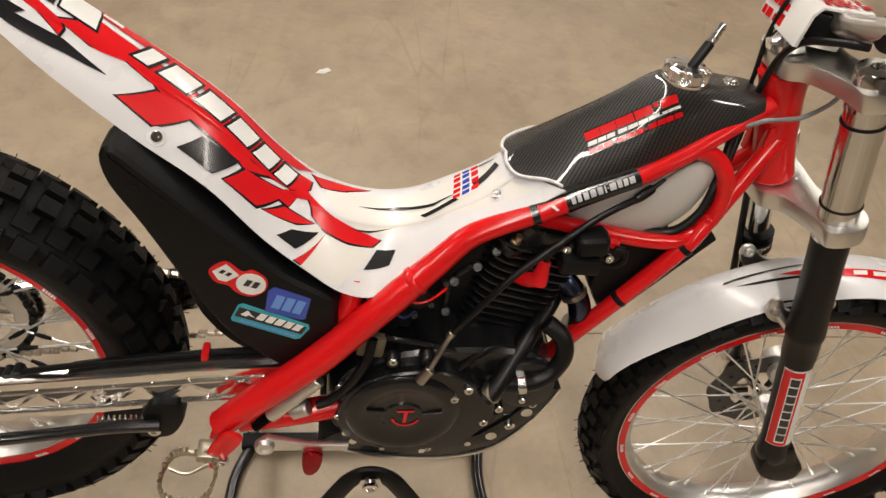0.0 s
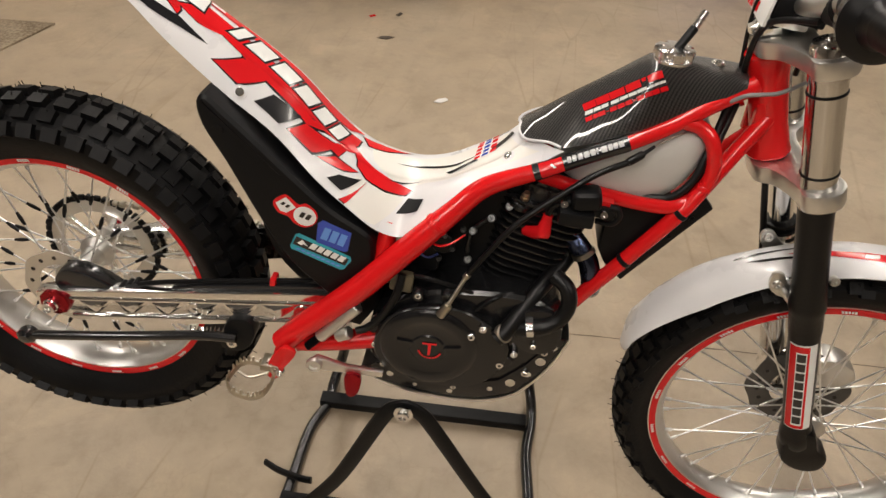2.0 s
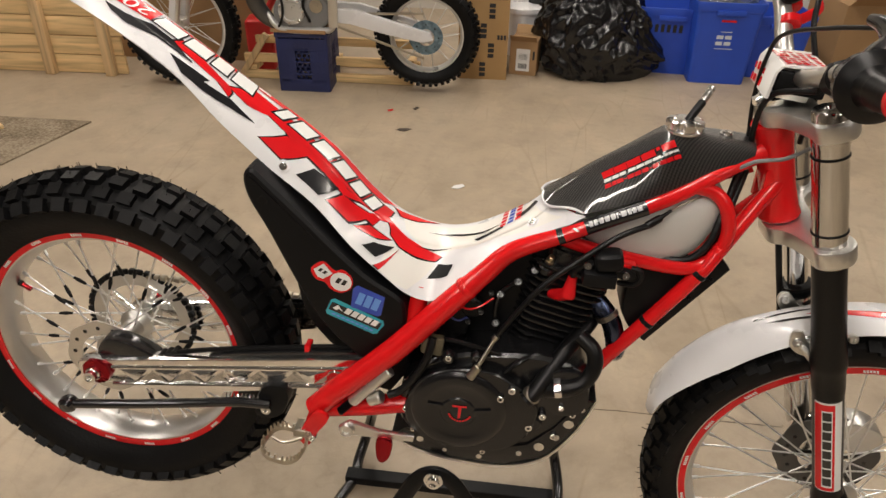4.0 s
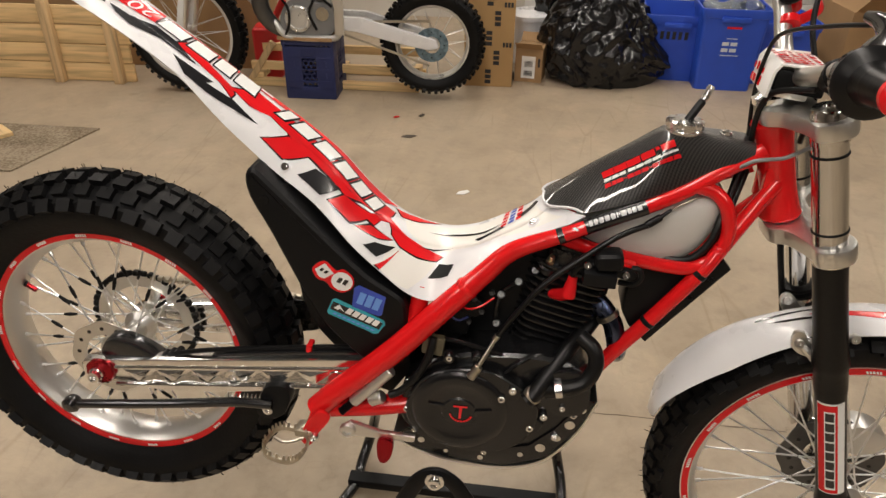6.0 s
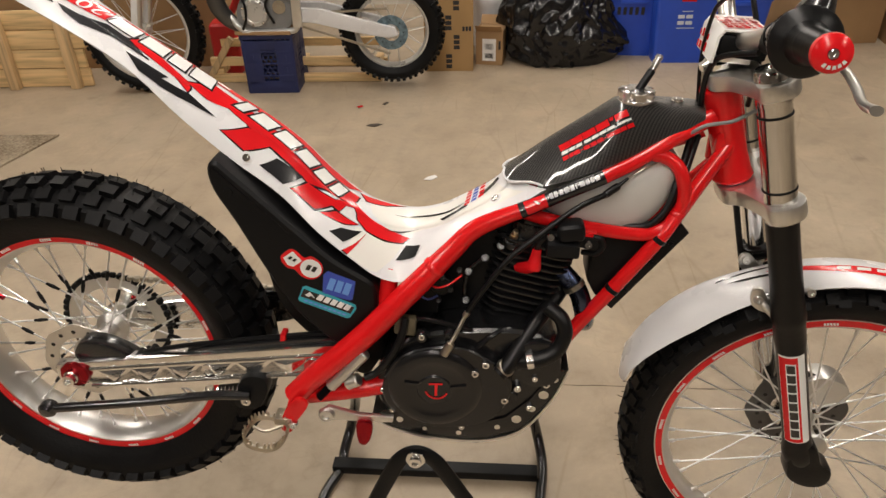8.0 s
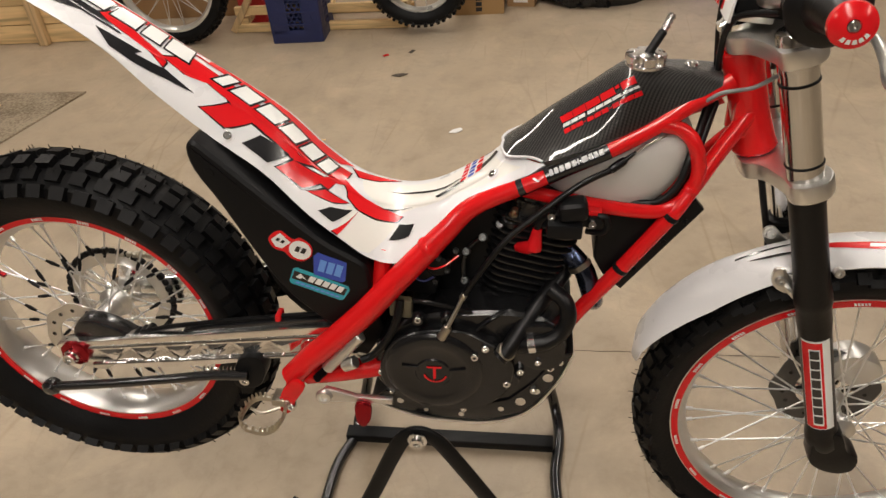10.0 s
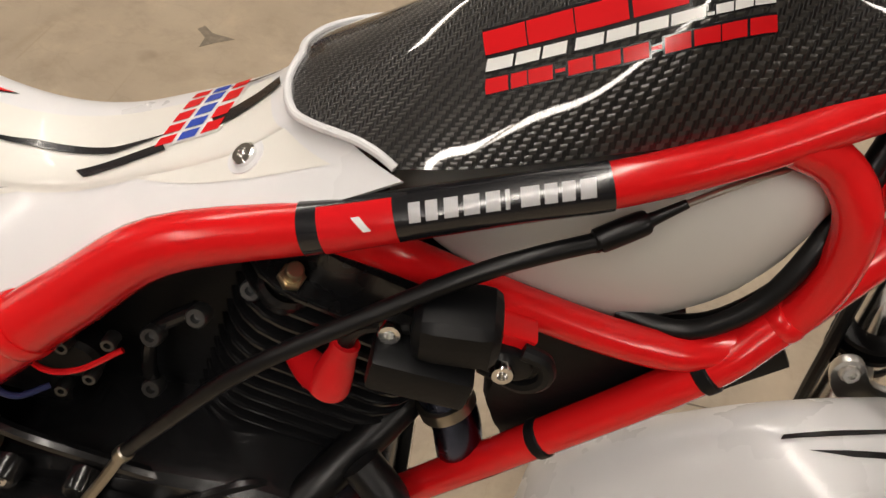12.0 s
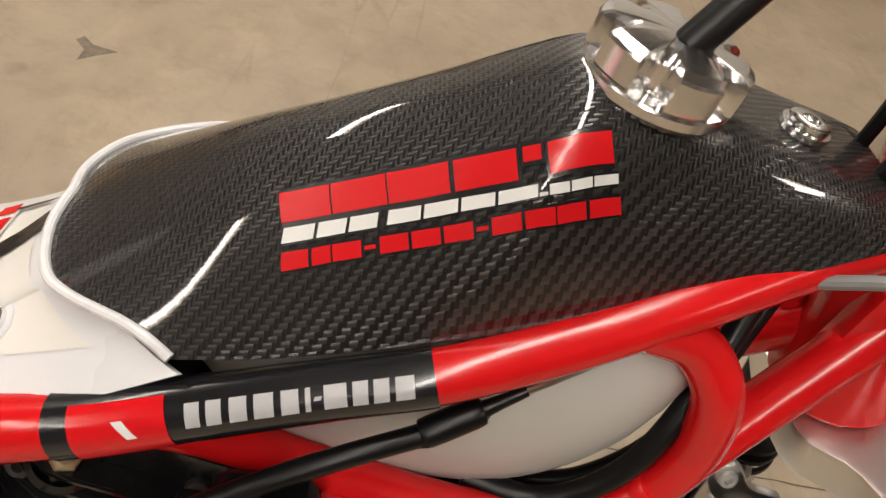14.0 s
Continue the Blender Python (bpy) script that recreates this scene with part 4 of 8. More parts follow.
for sgn in (-1, 1):
    y = 0.1 * sgn
    bm = bmesh.new()
    a, b = fork_point(0, y, 0.672), fork_point(0, y, 0.46)
    m = along(b, a)
    h = (a - b).length
    lathe(bm, [(0.017, 0), (0.0235, 0), (0.0245, 0.003), (0.0245, 0.028), (0.0228, 0.03), (0.0228, h - 0.05), (0.0236, h - 0.048), (0.0236, h - 0.004), (0.021, h), (0.008, h + 0.001), (0.006, h - 0.004), (0, h - 0.004)], m, 32)
    leg = part("fork_leg", steer(bm), FORK, bike, "polished fork leg with a black lower guard" if sgn < 0 else "polished fork leg")
    bm = bmesh.new()
    for s in (0.05, h - 0.066):
        lathe(bm, [(0.023, s), (0.0241, s + 0.001), (0.0241, s + 0.003), (0.023, s + 0.004)], m, 32)
    scatter("cable_tie", steer(bm), PLASTIC, leg)
    bm = bmesh.new()
    rod(bm, fork_point(0, y, 0.47), fork_point(0, y, 0.03), 0.0185, 24)
    part("stanchion", steer(bm), CHROME, leg)
    if sgn < 0:
        bm = bmesh.new()
        m = along(fork_point(0, y, 0.475), fork_point(0, y, 0.02))
        hh = (fork_point(0, y, 0.475) - fork_point(0, y, 0.02)).length
        lathe(bm, [(0.021, 0.0), (0.0235, 0.002), (0.0232, 0.06), (0.0242, 0.15), (0.0262, 0.185), (0.0262, 0.195), (0.0242, 0.2), (0.0242, 0.235), (0.0228, 0.25), (0.0228, hh - 0.04), (0.026, hh - 0.02), (0.026, hh), (0.02, hh + 0.014), (0.0, hh + 0.016)], m, 28)
        guard = part("fork_guard", steer(bm), SOFT, leg, "black rubber fork guard")
    else:
        bm = bmesh.new()
        m = along(fork_point(0, y, 0.30), fork_point(0, y, 0.02))
        lathe(bm, [(0.0185, 0), (0.026, 0.001), (0.026, 0.02), (0.0235, 0.024), (0.0235, 0.27), (0.02, 0.3), (0, 0.3)], m, 28)
        part("fork_slider", steer(bm), FORK, leg)
        bm = bmesh.new()
        for s in (-0.02, -0.006, 0.008):
            lathe(bm, [(0.02, s), (0.0275, s + 0.002), (0.0275, s + 0.007), (0.02, s + 0.009)], m, 28)
        scatter("dust_seal", steer(bm), PLASTIC, leg)
        bm = bmesh.new()
        sweep(bm, [fork_point(-0.02, y - 0.01, 0.52), fork_point(-0.028, y - 0.012, 0.46), fork_point(-0.031, y - 0.012, 0.38), fork_point(-0.031, y - 0.01, 0.3), fork_point(-0.03, y - 0.006, 0.2), fork_point(-0.02, y, 0.1)], 0.0055, 10)
        part("brake_hose", steer(bm), SOFT, leg, "black front brake hose")
    bm = bmesh.new()
    c = fork_point(0, y, 0.015)
    slab(bm, smooth_outline([(c.x - 0.021, 0.045), (c.x - 0.018, -0.01), (c.x + 0.003, -0.03), (c.x + 0.034, -0.034), (c.x + 0.055, -0.02), (c.x + 0.054, 0.01), (c.x + 0.032, 0.024), (c.x + 0.012, 0.055)], 5), y - 0.022, y + 0.022, 0.008)
    part("axle_lug", steer(bm), SOFT if sgn < 0 else ALU, leg)


def clamp(z, thick, name, mat):
    """A fork clamp plate lying square to the fork."""
    bm = bmesh.new()
    out = smooth_outline([(-0.068, -0.03), (-0.07, 0.03), (-0.045, 0.052), (-0.026, 0.098), (-0.02, 0.128), (0.014, 0.132), (0.032, 0.112), (0.03, 0.085), (0.004, 0.05), (0.002, 0.0), (0.004, -0.05), (0.03, -0.085), (0.032, -0.112), (0.014, -0.132), (-0.02, -0.128), (-0.026, -0.098), (-0.045, -0.052)], 4)
    b2 = bmesh.new()
    slab(b2, out, -thick / 2, thick / 2, 0.004)
    m = along(fork_point(0, 0, z), fork_point(0, 0, z) + AXIS) @ Matrix(((1, 0, 0, 0), (0, 0, 1, 0), (0, 1, 0, 0), (0, 0, 0, 1)))
    # local x forward, local y across
    fwd = Vector((math.cos(RAKE), 0, math.sin(RAKE)))
    o = fork_point(0, 0, z)
    for v in b2.verts:
        x, t, yy = v.co.x, v.co.y, v.co.z
        v.co = o + fwd * x + Vector((0, 1, 0)) * yy + AXIS * t
    merge(bm, b2)
    return part(name, steer(bm), mat, bike)


upper = clamp(0.648, 0.024, "upper_clamp", SATIN)
clamp(0.478, 0.026, "lower_clamp", SATIN)
bm = bmesh.new()
n0 = HEAD + AXIS * 0.1
lathe(bm, [(0.026, 0), (0.026, 0.008), (0.02, 0.012), (0.014, 0.02), (0, 0.02)], along(n0, n0 + AXIS), 24)
part("stem_nut", steer(bm), ALU, bike)

# front mudguard
GUARD_C = Vector((1.3426, 0, -0.009))


GUARD_R = [(168, 0.378, 0.372), (162, 0.390, 0.381), (157, 0.397, 0.376), (150, 0.403, 0.367), (141, 0.4045, 0.358), (134, 0.402, 0.3585), (126, 0.393, 0.360), (118, 0.385, 0.362), (105, 0.374, 0.362), (90, 0.369, 0.36), (50, 0.366, 0.356)]


def guard_at(u, v):
    deg = 168 - 118 * u
    for (a0, c0, e0), (a1, c1, e1) in zip(GUARD_R, GUARD_R[1:]):
        if deg >= a1 or a1 == 50:
            t = (a0 - deg) / (a0 - a1)
            crest, edge = c0 + (c1 - c0) * t, e0 + (e1 - e0) * t
            break
    a = radians(deg)
    half = 0.05 + 0.006 * math.sin(min(1, u * 2.2) * math.pi / 2)
    if u < 0.05:
        half *= math.sqrt(max(0.02, 1 - ((0.05 - u) / 0.05) ** 2)) * 0.7 + 0.3
    r = crest - 0.0008 - (crest - edge) * abs(v) ** 1.62 - 0.003 * v
    return Vector((GUARD_C.x + r * math.cos(a), half * v * (1 - 0.08 * abs(v) ** 3) - 0.0148, GUARD_C.z + r * math.sin(a)))


def guard_normal(u, v):
    e = 0.005
    n = (guard_at(u + e, v) - guard_at(u - e, v)).cross(guard_at(u, min(v + e, 0.999)) - guard_at(u, max(v - e, -0.999)))
    return n.normalized()


guard_bm = sheet(guard_at, guard_normal, 60, 24, 0.0025)
front_guard = part("front_mudguard", steer(guard_bm), WHITE, bike, "white plastic front mudguard with red and black graphics")


# --- swingarm ---
def arm_mid(x):
    return 0.001 + (x - 0.05) * 0.226


for sgn in (-1, 1):
    bm = bmesh.new()
    outl = [(-0.03, -0.016), (-0.032, 0.012), (-0.012, 0.021), (0.03, 0.03), (0.118, 0.051), (0.25, 0.082), (0.378, 0.113), (0.49, 0.138), (0.5, 0.092), (0.42, 0.067), (0.335, 0.036), (0.272, 0.0175), (0.2, -0.002), (0.117, -0.018), (0.02, -0.022)]
    slab(bm, outl, sgn * 0.078, sgn * 0.106, 0.004)
    arm = part("swingarm", bm, ALU, bike, "machined aluminium swingarm with pockets and screws")
    if sgn < 0:
        # milled pockets and screws on the outer face
        for k in range(13):
            bm = bmesh.new()
            # three sloping facets rising to a low peak, point up and point down in turn
            x, e = 0.07 + k * 0.0315, (1 if k % 2 else -1)
            zc, w, h = arm_mid(x), 0.027, 0.0135
            ring = [(x - w, zc - e * h - 0.006), (x + w, zc - e * h + 0.006), (x + 0.003, zc + e * h)]
            peak = bm.verts.new((x + 0.004 * e, -0.1105, zc - e * h * 0.35))
            base = [bm.verts.new((px_, -0.1058, pz_)) for px_, pz_ in ring]
            for q in range(3):
                bm.faces.new((base[q], base[(q + 1) % 3], peak))
            bmesh.ops.recalc_face_normals(bm, faces=bm.faces[:])
            part("milled_facet", bm, ALU, arm)
        for side in (-1, 1):
            bm = bmesh.new()
            sweep(bm, [(x, -0.1062, arm_mid(x) + side * (0.0185 + 0.004 * x)) for x in (0.03, 0.1, 0.17, 0.24, 0.31, 0.38, 0.45)], 0.0032, 8, 3)
            part("edge_rib", bm, ALU, arm)
        bm = bmesh.new()
        for k in range(18):
            x = 0.05 + k * 0.0235
            zc = arm_mid(x)
            bolt(bm, (x, -0.106, zc + (0.02 if k % 2 else -0.018)), (0, -1, 0), 0.0032, 0.0025)
        for x in (0.245, 0.425):
            lathe(bm, [(0.013, 0), (0.013, 0.003), (0.008, 0.0035), (0.008, -0.002), (0, -0.002)], along((x, -0.1055, arm_mid(x)), (x, -0.2, arm_mid(x))), 20)
        scatter("swingarm_screw", bm, CHROME, arm)
    # dark guard along the top edge
    bm = bmesh.new()
    slab(bm, [(0.2, 0.069), (0.25, 0.0815), (0.378, 0.1125), (0.47, 0.134), (0.475, 0.144), (0.378, 0.1225), (0.25, 0.09), (0.205, 0.075)], sgn * 0.074, sgn * 0.097, 0.003)
    part("arm_guard", bm, GLOSS, arm, "glossy black swingarm guard")
bm = bmesh.new()
box(bm, (0.01, 0.024, 0.024), (0.372, -0.084, 0.1205), Matrix(), 0.003)
part("arm_strap", bm, DECAL_RED, bike, "red strap round the swingarm")
bm = bmesh.new()
rod(bm, (0.0, 0.115, 0), (0.0, -0.112, 0), 0.008, 16)
lathe(bm, [(0.0, -0.002), (0.013, 0.0), (0.013, 0.006), (0.0105, 0.008), (0.0105, 0.016), (0.006, 0.017), (0.005, 0.012), (0, 0.012)], along((0, -0.112, 0), (0, -1, 0)), 24)
part("rear_axle", bm, CHROME, bike)
for sgn in (-1, 1):
    bm = bmesh.new()
    seg = 48
    prof = []
    for k in range(seg):
        a = 2 * math.pi * k / seg
        r = 0.0235 + 0.0012 * max(0, math.cos(a * 9)) + 0.0015 * a / (2 * math.pi)
        prof.append((r * math.cos(a) + 0.004, r * math.sin(a) + 0.004))
    slab(bm, prof, sgn * 0.106, sgn * 0.1135, 0.0015)
    part("chain_adjuster", bm, RED_ANO, bike, "red anodised snail chain adjuster")
# caliper and its cover
bm = bmesh.new()
slab(bm, smooth_outline([(0.0, 0.03), (0.012, 0.062), (0.045, 0.068), (0.085, 0.055), (0.112, 0.036), (0.105, 0.02), (0.06, 0.016), (0.03, 0.012)], 5), -0.098, -0.062, 0.008)
part("rear_caliper", bm, GLOSS, bike, "black rear brake caliper and guard")
bm = bmesh.new()
sweep(bm, [(0.105, -0.085, 0.04), (0.14, -0.088, 0.058), (0.19, -0.09, 0.078), (0.3, -0.088, 0.107), (0.42, -0.086, 0.136), (0.5, -0.086, 0.152)], 0.0045, 8)
for k in range(3):
    x = 0.115 + k * 0.012
    rod(bm, (x, -0.092, 0.046 + k * 0.006), (x, -0.075, 0.046 + k * 0.006), 0.007, 10)
scatter("brake_hose", bm, SOFT, bike)
# chain run on the far side
bm = bmesh.new()
for z0, z1 in ((0.1, 0.135), (-0.1, 0.06)):
    for k in range(40):
        f = k / 39
        box(bm, (0.0115, 0.009 if k % 2 else 0.013, 0.009), (0.02 + 0.53 * f, 0.064, z0 + (z1 - z0) * f), Matrix(), 0.0015, segs=1)
scatter("chain_run", bm, STEEL, bike)
# folded prop stand
bm = bmesh.new()
sweep(bm, [(0.322, -0.126, 0.018), (0.26, -0.13, 0.012), (0.19, -0.134, -0.004), (0.088, -0.136, -0.03), (-0.035, -0.136, -0.06)], 0.0085, 12)
lathe(bm, [(0, -0.014), (0.012, -0.012), (0.016, -0.004), (0.016, 0.006), (0.01, 0.012), (0, 0.013)], along((-0.04, -0.136, -0.061), (-0.04, -1, -0.2)), 20)
stand_leg = part("prop_stand", bm, GLOSS, bike, "folded black prop stand")
bm = bmesh.new()
slab(bm, smooth_outline([(0.292, -0.012), (0.318, -0.02), (0.34, -0.008), (0.352, 0.03), (0.34, 0.055), (0.305, 0.045)], 4), -0.12, -0.085, 0.005)
part("stand_bracket", bm, PLASTIC, stand_leg)
bm = bmesh.new()
bolt(bm, (0.314, -0.121, 0.002), (0, -1, 0), 0.009, 0.006)
part("stand_pivot", bm, CHROME, stand_leg)
bm = bmesh.new()
coil = [(0.24 + 0.06 * k / 60, -0.118 + 0.004 * math.cos(k * 0.9), 0.012 + 0.01 * k / 60 + 0.004 * math.sin(k * 0.9)) for k in range(60)]
sweep(bm, coil, 0.0012, 6, 0)
part("stand_spring", bm, CHROME, stand_leg)

# --- side panels of the air box ---
PANEL = [(0.277, 0.444), (0.264, 0.43), (0.272, 0.395), (0.304, 0.345), (0.35, 0.266), (0.389, 0.207), (0.428, 0.168), (0.478, 0.136), (0.51, 0.165), (0.53, 0.205), (0.531, 0.235), (0.524, 0.262), (0.504, 0.277), (0.457, 0.301), (0.401, 0.344), (0.347, 0.389), (0.304, 0.424)]
for sgn in (-1, 1):
    bm = bmesh.new()
    slab(bm, smooth_outline(PANEL, 3), sgn * (0.06 if sgn < 0 else 0.02), sgn * (0.112 if sgn < 0 else 0.05), 0.012, segs=3)
    panel = part("side_panel", bm, PLASTIC, bike, "matt black air box side panel with stickers" if sgn < 0 else "matt black air box side panel")
    if sgn < 0:
        right_panel = panel


def plate(bm, outline, y, mat=0, thick=0.0006):
    slab(bm, outline, y, y - thick, 0, mat)


def blocks(bm, p, q, height, n, y, fill=0.72, skip=(), slant=0.25, mat=0):
    """A row of n lettering blocks from p to q in the plane y; height goes to the upper side."""
    p, q = np.array(p), np.array(q)
    d = (q - p) / n
    up = np.array([-(q - p)[1], (q - p)[0]])
    up = up / np.linalg.norm(up) * height
    for k in range(n):
        if k in skip:
            continue
        a = p + d * k
        b = a + d * fill
        s = d * slant
        plate(bm, [tuple(a), tuple(b), tuple(b + up + s), tuple(a + up + s)], y, mat)


# --- engine ---
bm = bmesh.new()
slab(bm, smooth_outline([(0.548, 0.03), (0.538, 0.09), (0.562, 0.15), (0.61, 0.185), (0.68, 0.205), (0.77, 0.215), (0.83, 0.19), (0.845, 0.12), (0.815, 0.05), (0.755, 0.012), (0.66, -0.002), (0.59, 0.004)], 5), -0.118, 0.118, 0.014, segs=3)
engine = part("engine", bm, ENGINE, bike, "black single cylinder engine with cooling fins")
bm = bmesh.new()
slab(bm, smooth_outline([(0.552, 0.07), (0.56, 0.125), (0.59, 0.16), (0.632, 0.178), (0.68, 0.182), (0.715, 0.168), (0.745, 0.15), (0.765, 0.12), (0.76, 0.075), (0.735, 0.035), (0.69, 0.015), (0.63, 0.01), (0.58, 0.025)], 5), -0.116, -0.138, 0.006, segs=3)
part("side_cover", bm, ENGINE, engine)
bm = bmesh.new()
lathe(bm, [(0.078, 0), (0.078, 0.004), (0.073, 0.008), (0.066, 0.0095), (0.056, 0.0095), (0.053, 0.0075), (0.03, 0.0072), (0.027, 0.0095), (0.0, 0.01)], along((0.639, -0.136, 0.096), (0.639, -1, 0.096)), 64)
clutch = part("clutch_cover", bm, ENGINE, engine, "round black clutch cover with a red emblem")
bm = bmesh.new()
slab(bm, smooth_outline([(0.765, 0.135), (0.75, 0.17), (0.775, 0.2), (0.815, 0.205), (0.838, 0.17), (0.835, 0.13), (0.80, 0.115)], 5), -0.114, -0.13, 0.006)
part("pump_cover", bm, ENGINE, engine)
for pts in ([(0.575, -0.1, 0.2), (0.61, -0.112, 0.212), (0.66, -0.114, 0.208), (0.705, -0.11, 0.196)], [(0.7, -0.122, 0.176), (0.72, -0.118, 0.2), (0.745, -0.108, 0.212), (0.775, -0.1, 0.205)]):
    bm = bmesh.new()
    sweep(bm, pts, 0.0045, 8, 5)
    part("case_rib", bm, ENGINE, engine)
for x, z, r in ((0.72, 0.15, 0.014), (0.765, 0.09, 0.012), (0.7, 0.13, 0.011), (0.608, 0.188, 0.009), (0.652, 0.196, 0.009)):
    bm = bmesh.new()
    lathe(bm, [(r * 1.25, -0.012), (r, 0.0), (r * 0.85, 0.0015), (0.0, 0.0015)], along((x, -0.131, z), (x, -1, z)), 20)
    part("bolt_boss", bm, ENGINE, engine)
# emblem: wings, a bar with a stem, an arc
bm = bmesh.new()
ye = -0.1468
plate(bm, [(0.629, 0.108), (0.651, 0.111), (0.651, 0.114), (0.628, 0.111)], ye)
plate(bm, [(0.638, 0.109), (0.643, 0.1095), (0.644, 0.088), (0.640, 0.086)], ye)
for k in range(10):
    a0, a1 = radians(200 + k * 15), radians(200 + k * 15 + 11)
    plate(bm, [(0.642 + r * math.cos(a), 0.099 + r * math.sin(a)) for r, a in ((0.0165, a0), (0.0165, a1), (0.0195, a1), (0.0195, a0))], ye)
part("emblem", bm, DECAL_RED, clutch, "red emblem on the clutch cover")
bm = bmesh.new()
for s in (-1, 1):
    slab(bm, [(0.639 + s * 0.024, 0.101), (0.639 + s * 0.05, 0.106 + s * 0.004), (0.639 + s * 0.05, 0.110 + s * 0.004), (0.639 + s * 0.024, 0.107)], ye + 0.003, ye, 0.0006)
scatter("emblem_wing", bm, ENGINE, clutch)
# bolts round the case
bm = bmesh.new()
for x, z, y, r in ((0.608, 0.19, -0.128, 0.0055), (0.652, 0.198, -0.124, 0.0055), (0.548, 0.125, -0.122, 0.005), (0.553, 0.075, -0.132, 0.005), (0.716, 0.158, -0.138, 0.0065), (0.701, 0.138, -0.138, 0.0065), (0.776, 0.105, -0.122, 0.0065), (0.757, 0.085, -0.132, 0.0065),
                   (0.57, 0.022, -0.12, 0.0045), (0.629, 0.009, -0.122, 0.0045), (0.693, 0.012, -0.13, 0.005), (0.802, 0.067, -0.122, 0.006), (0.822, 0.12, -0.122, 0.006), (0.80, 0.135, -0.13, 0.005), (0.745, 0.16, -0.134, 0.005)):
    bolt(bm, (x, y, z), (0, -1, 0), r, r)
scatter("case_bolt", bm, CHROME, engine)
# cylinder and head with fins
TILT_C = radians(8)
CYL = Matrix.Translation((0.75, 0, 0.185)) @ Matrix.Rotation(TILT_C, 4, "Y")


def rounded(w, d, r, n=5):
    out = []
    for cx, cy, a0 in ((w - r, d - r, 0), (-w + r, d - r, 90), (-w + r, -d + r, 180), (w - r, -d + r, 270)):
        for k in range(n + 1):
            a = radians(a0 + 90 * k / n)
            out.append((cx + r * math.cos(a), cy + r * math.sin(a)))
    return out


def fin(bm, w, d, r, z, t, m=CYL):
    o = rounded(w, d, r)
    lo = [bm.verts.new(m @ Vector((x, y, z))) for x, y in o]
    hi = [bm.verts.new(m @ Vector((x, y, z + t))) for x, y in o]
    bm.faces.new(lo[::-1])
    bm.faces.new(hi)
    for i in range(len(o)):
        j = (i + 1) % len(o)
        bm.faces.new((lo[i], lo[j], hi[j], hi[i]))


bm = bmesh.new()
fin(bm, 0.052, 0.062, 0.03, -0.01, 0.2)
part("cylinder", bm, ENGINE, engine)
bm = bmesh.new()
fin(bm, 0.07, 0.082, 0.03, -0.012, 0.014)
part("base_flange", bm, ENGINE, engine, smooth=1.2)
bm = bmesh.new()
for x in (-0.058, 0.0, 0.058):
    bolt(bm, CYL @ Vector((x, -0.074, 0.002)), CYL.to_3x3() @ Vector((0, 0, 1)), 0.0058, 0.008)
scatter("stud_nut", bm, DARK_STEEL, engine)
for k in range(13):
    bm = bmesh.new()
    w, d, z = 0.061 + 0.0007 * k, 0.074, 0.008 + k * 0.0128
    fin(bm, w - 0.0012, d - 0.0012, 0.033, z, 0.001)
    fin(bm, w, d, 0.034, z + 0.001, 0.0022)
    fin(bm, w - 0.0012, d - 0.0012, 0.033, z + 0.0032, 0.001)
    part("fin", bm, ENGINE, engine, smooth=1.2)
bm = bmesh.new()
b2 = bmesh.new()
fin(b2, 0.05, 0.058, 0.02, 0.166, 0.03, Matrix())
bmesh.ops.bevel(b2, geom=[e for e in b2.edges if abs(e.verts[0].co.z - e.verts[1].co.z) < 1e-6 and e.verts[0].co.z > 0.19], offset=0.008, segments=3, affect="EDGES")
merge(bm, b2, CYL)
rod(bm, CYL @ Vector((-0.035, -0.05, 0.188)), CYL @ Vector((-0.035, 0.05, 0.188)), 0.016, 20, 0.003)
rod(bm, CYL @ Vector((0.03, -0.056, 0.18)), CYL @ Vector((0.03, 0.05, 0.18)), 0.02, 20, 0.003)
part("valve_cover", bm, ENGINE, engine)
# oil pipe up the back of the barrel
bm = bmesh.new()
sweep(bm, [(0.672, -0.068, 0.225), (0.668, -0.072, 0.255), (0.67, -0.07, 0.288), (0.69, -0.066, 0.312)], 0.0045, 10)
part("oil_pipe", bm, ENGINE, engine)
bm = bmesh.new()
for q0, q1, rr in ((-0.014, -0.003, 0.0062), (-0.003, 0.003, 0.0074), (0.003, 0.012, 0.0048)):
    up = Vector((0.1, -0.35, 1)).normalized()
    at = Vector((0.7338, -0.066, 0.3587))
    rod(bm, at + up * q0, at + up * q1, rr, 6 if rr > 0.007 else 14, 0.0008)
scatter("plug_nut", bm, BRASS, engine)
bm = bmesh.new()
for p in ((0.6935, -0.0735, 0.3172), (0.6707, -0.0733, 0.2882), (0.6727, -0.0718, 0.2329), (0.716, -0.06, 0.335), (0.79, -0.062, 0.35)):
    bolt(bm, p, (-0.15, -1, 0.55), 0.0062, 0.007)
scatter("head_bolt", bm, DARK_STEEL, engine)
bm = bmesh.new()
lathe(bm, [(0.0125, -0.02), (0.0165, -0.016), (0.0165, -0.006), (0.014, -0.003), (0.0125, -0.006), (0.0125, -0.02)], along((0.7338, -0.064, 0.3575), (0.7438, -0.099, 0.4575)), 28)
part("plug_well", bm, ENGINE, engine)
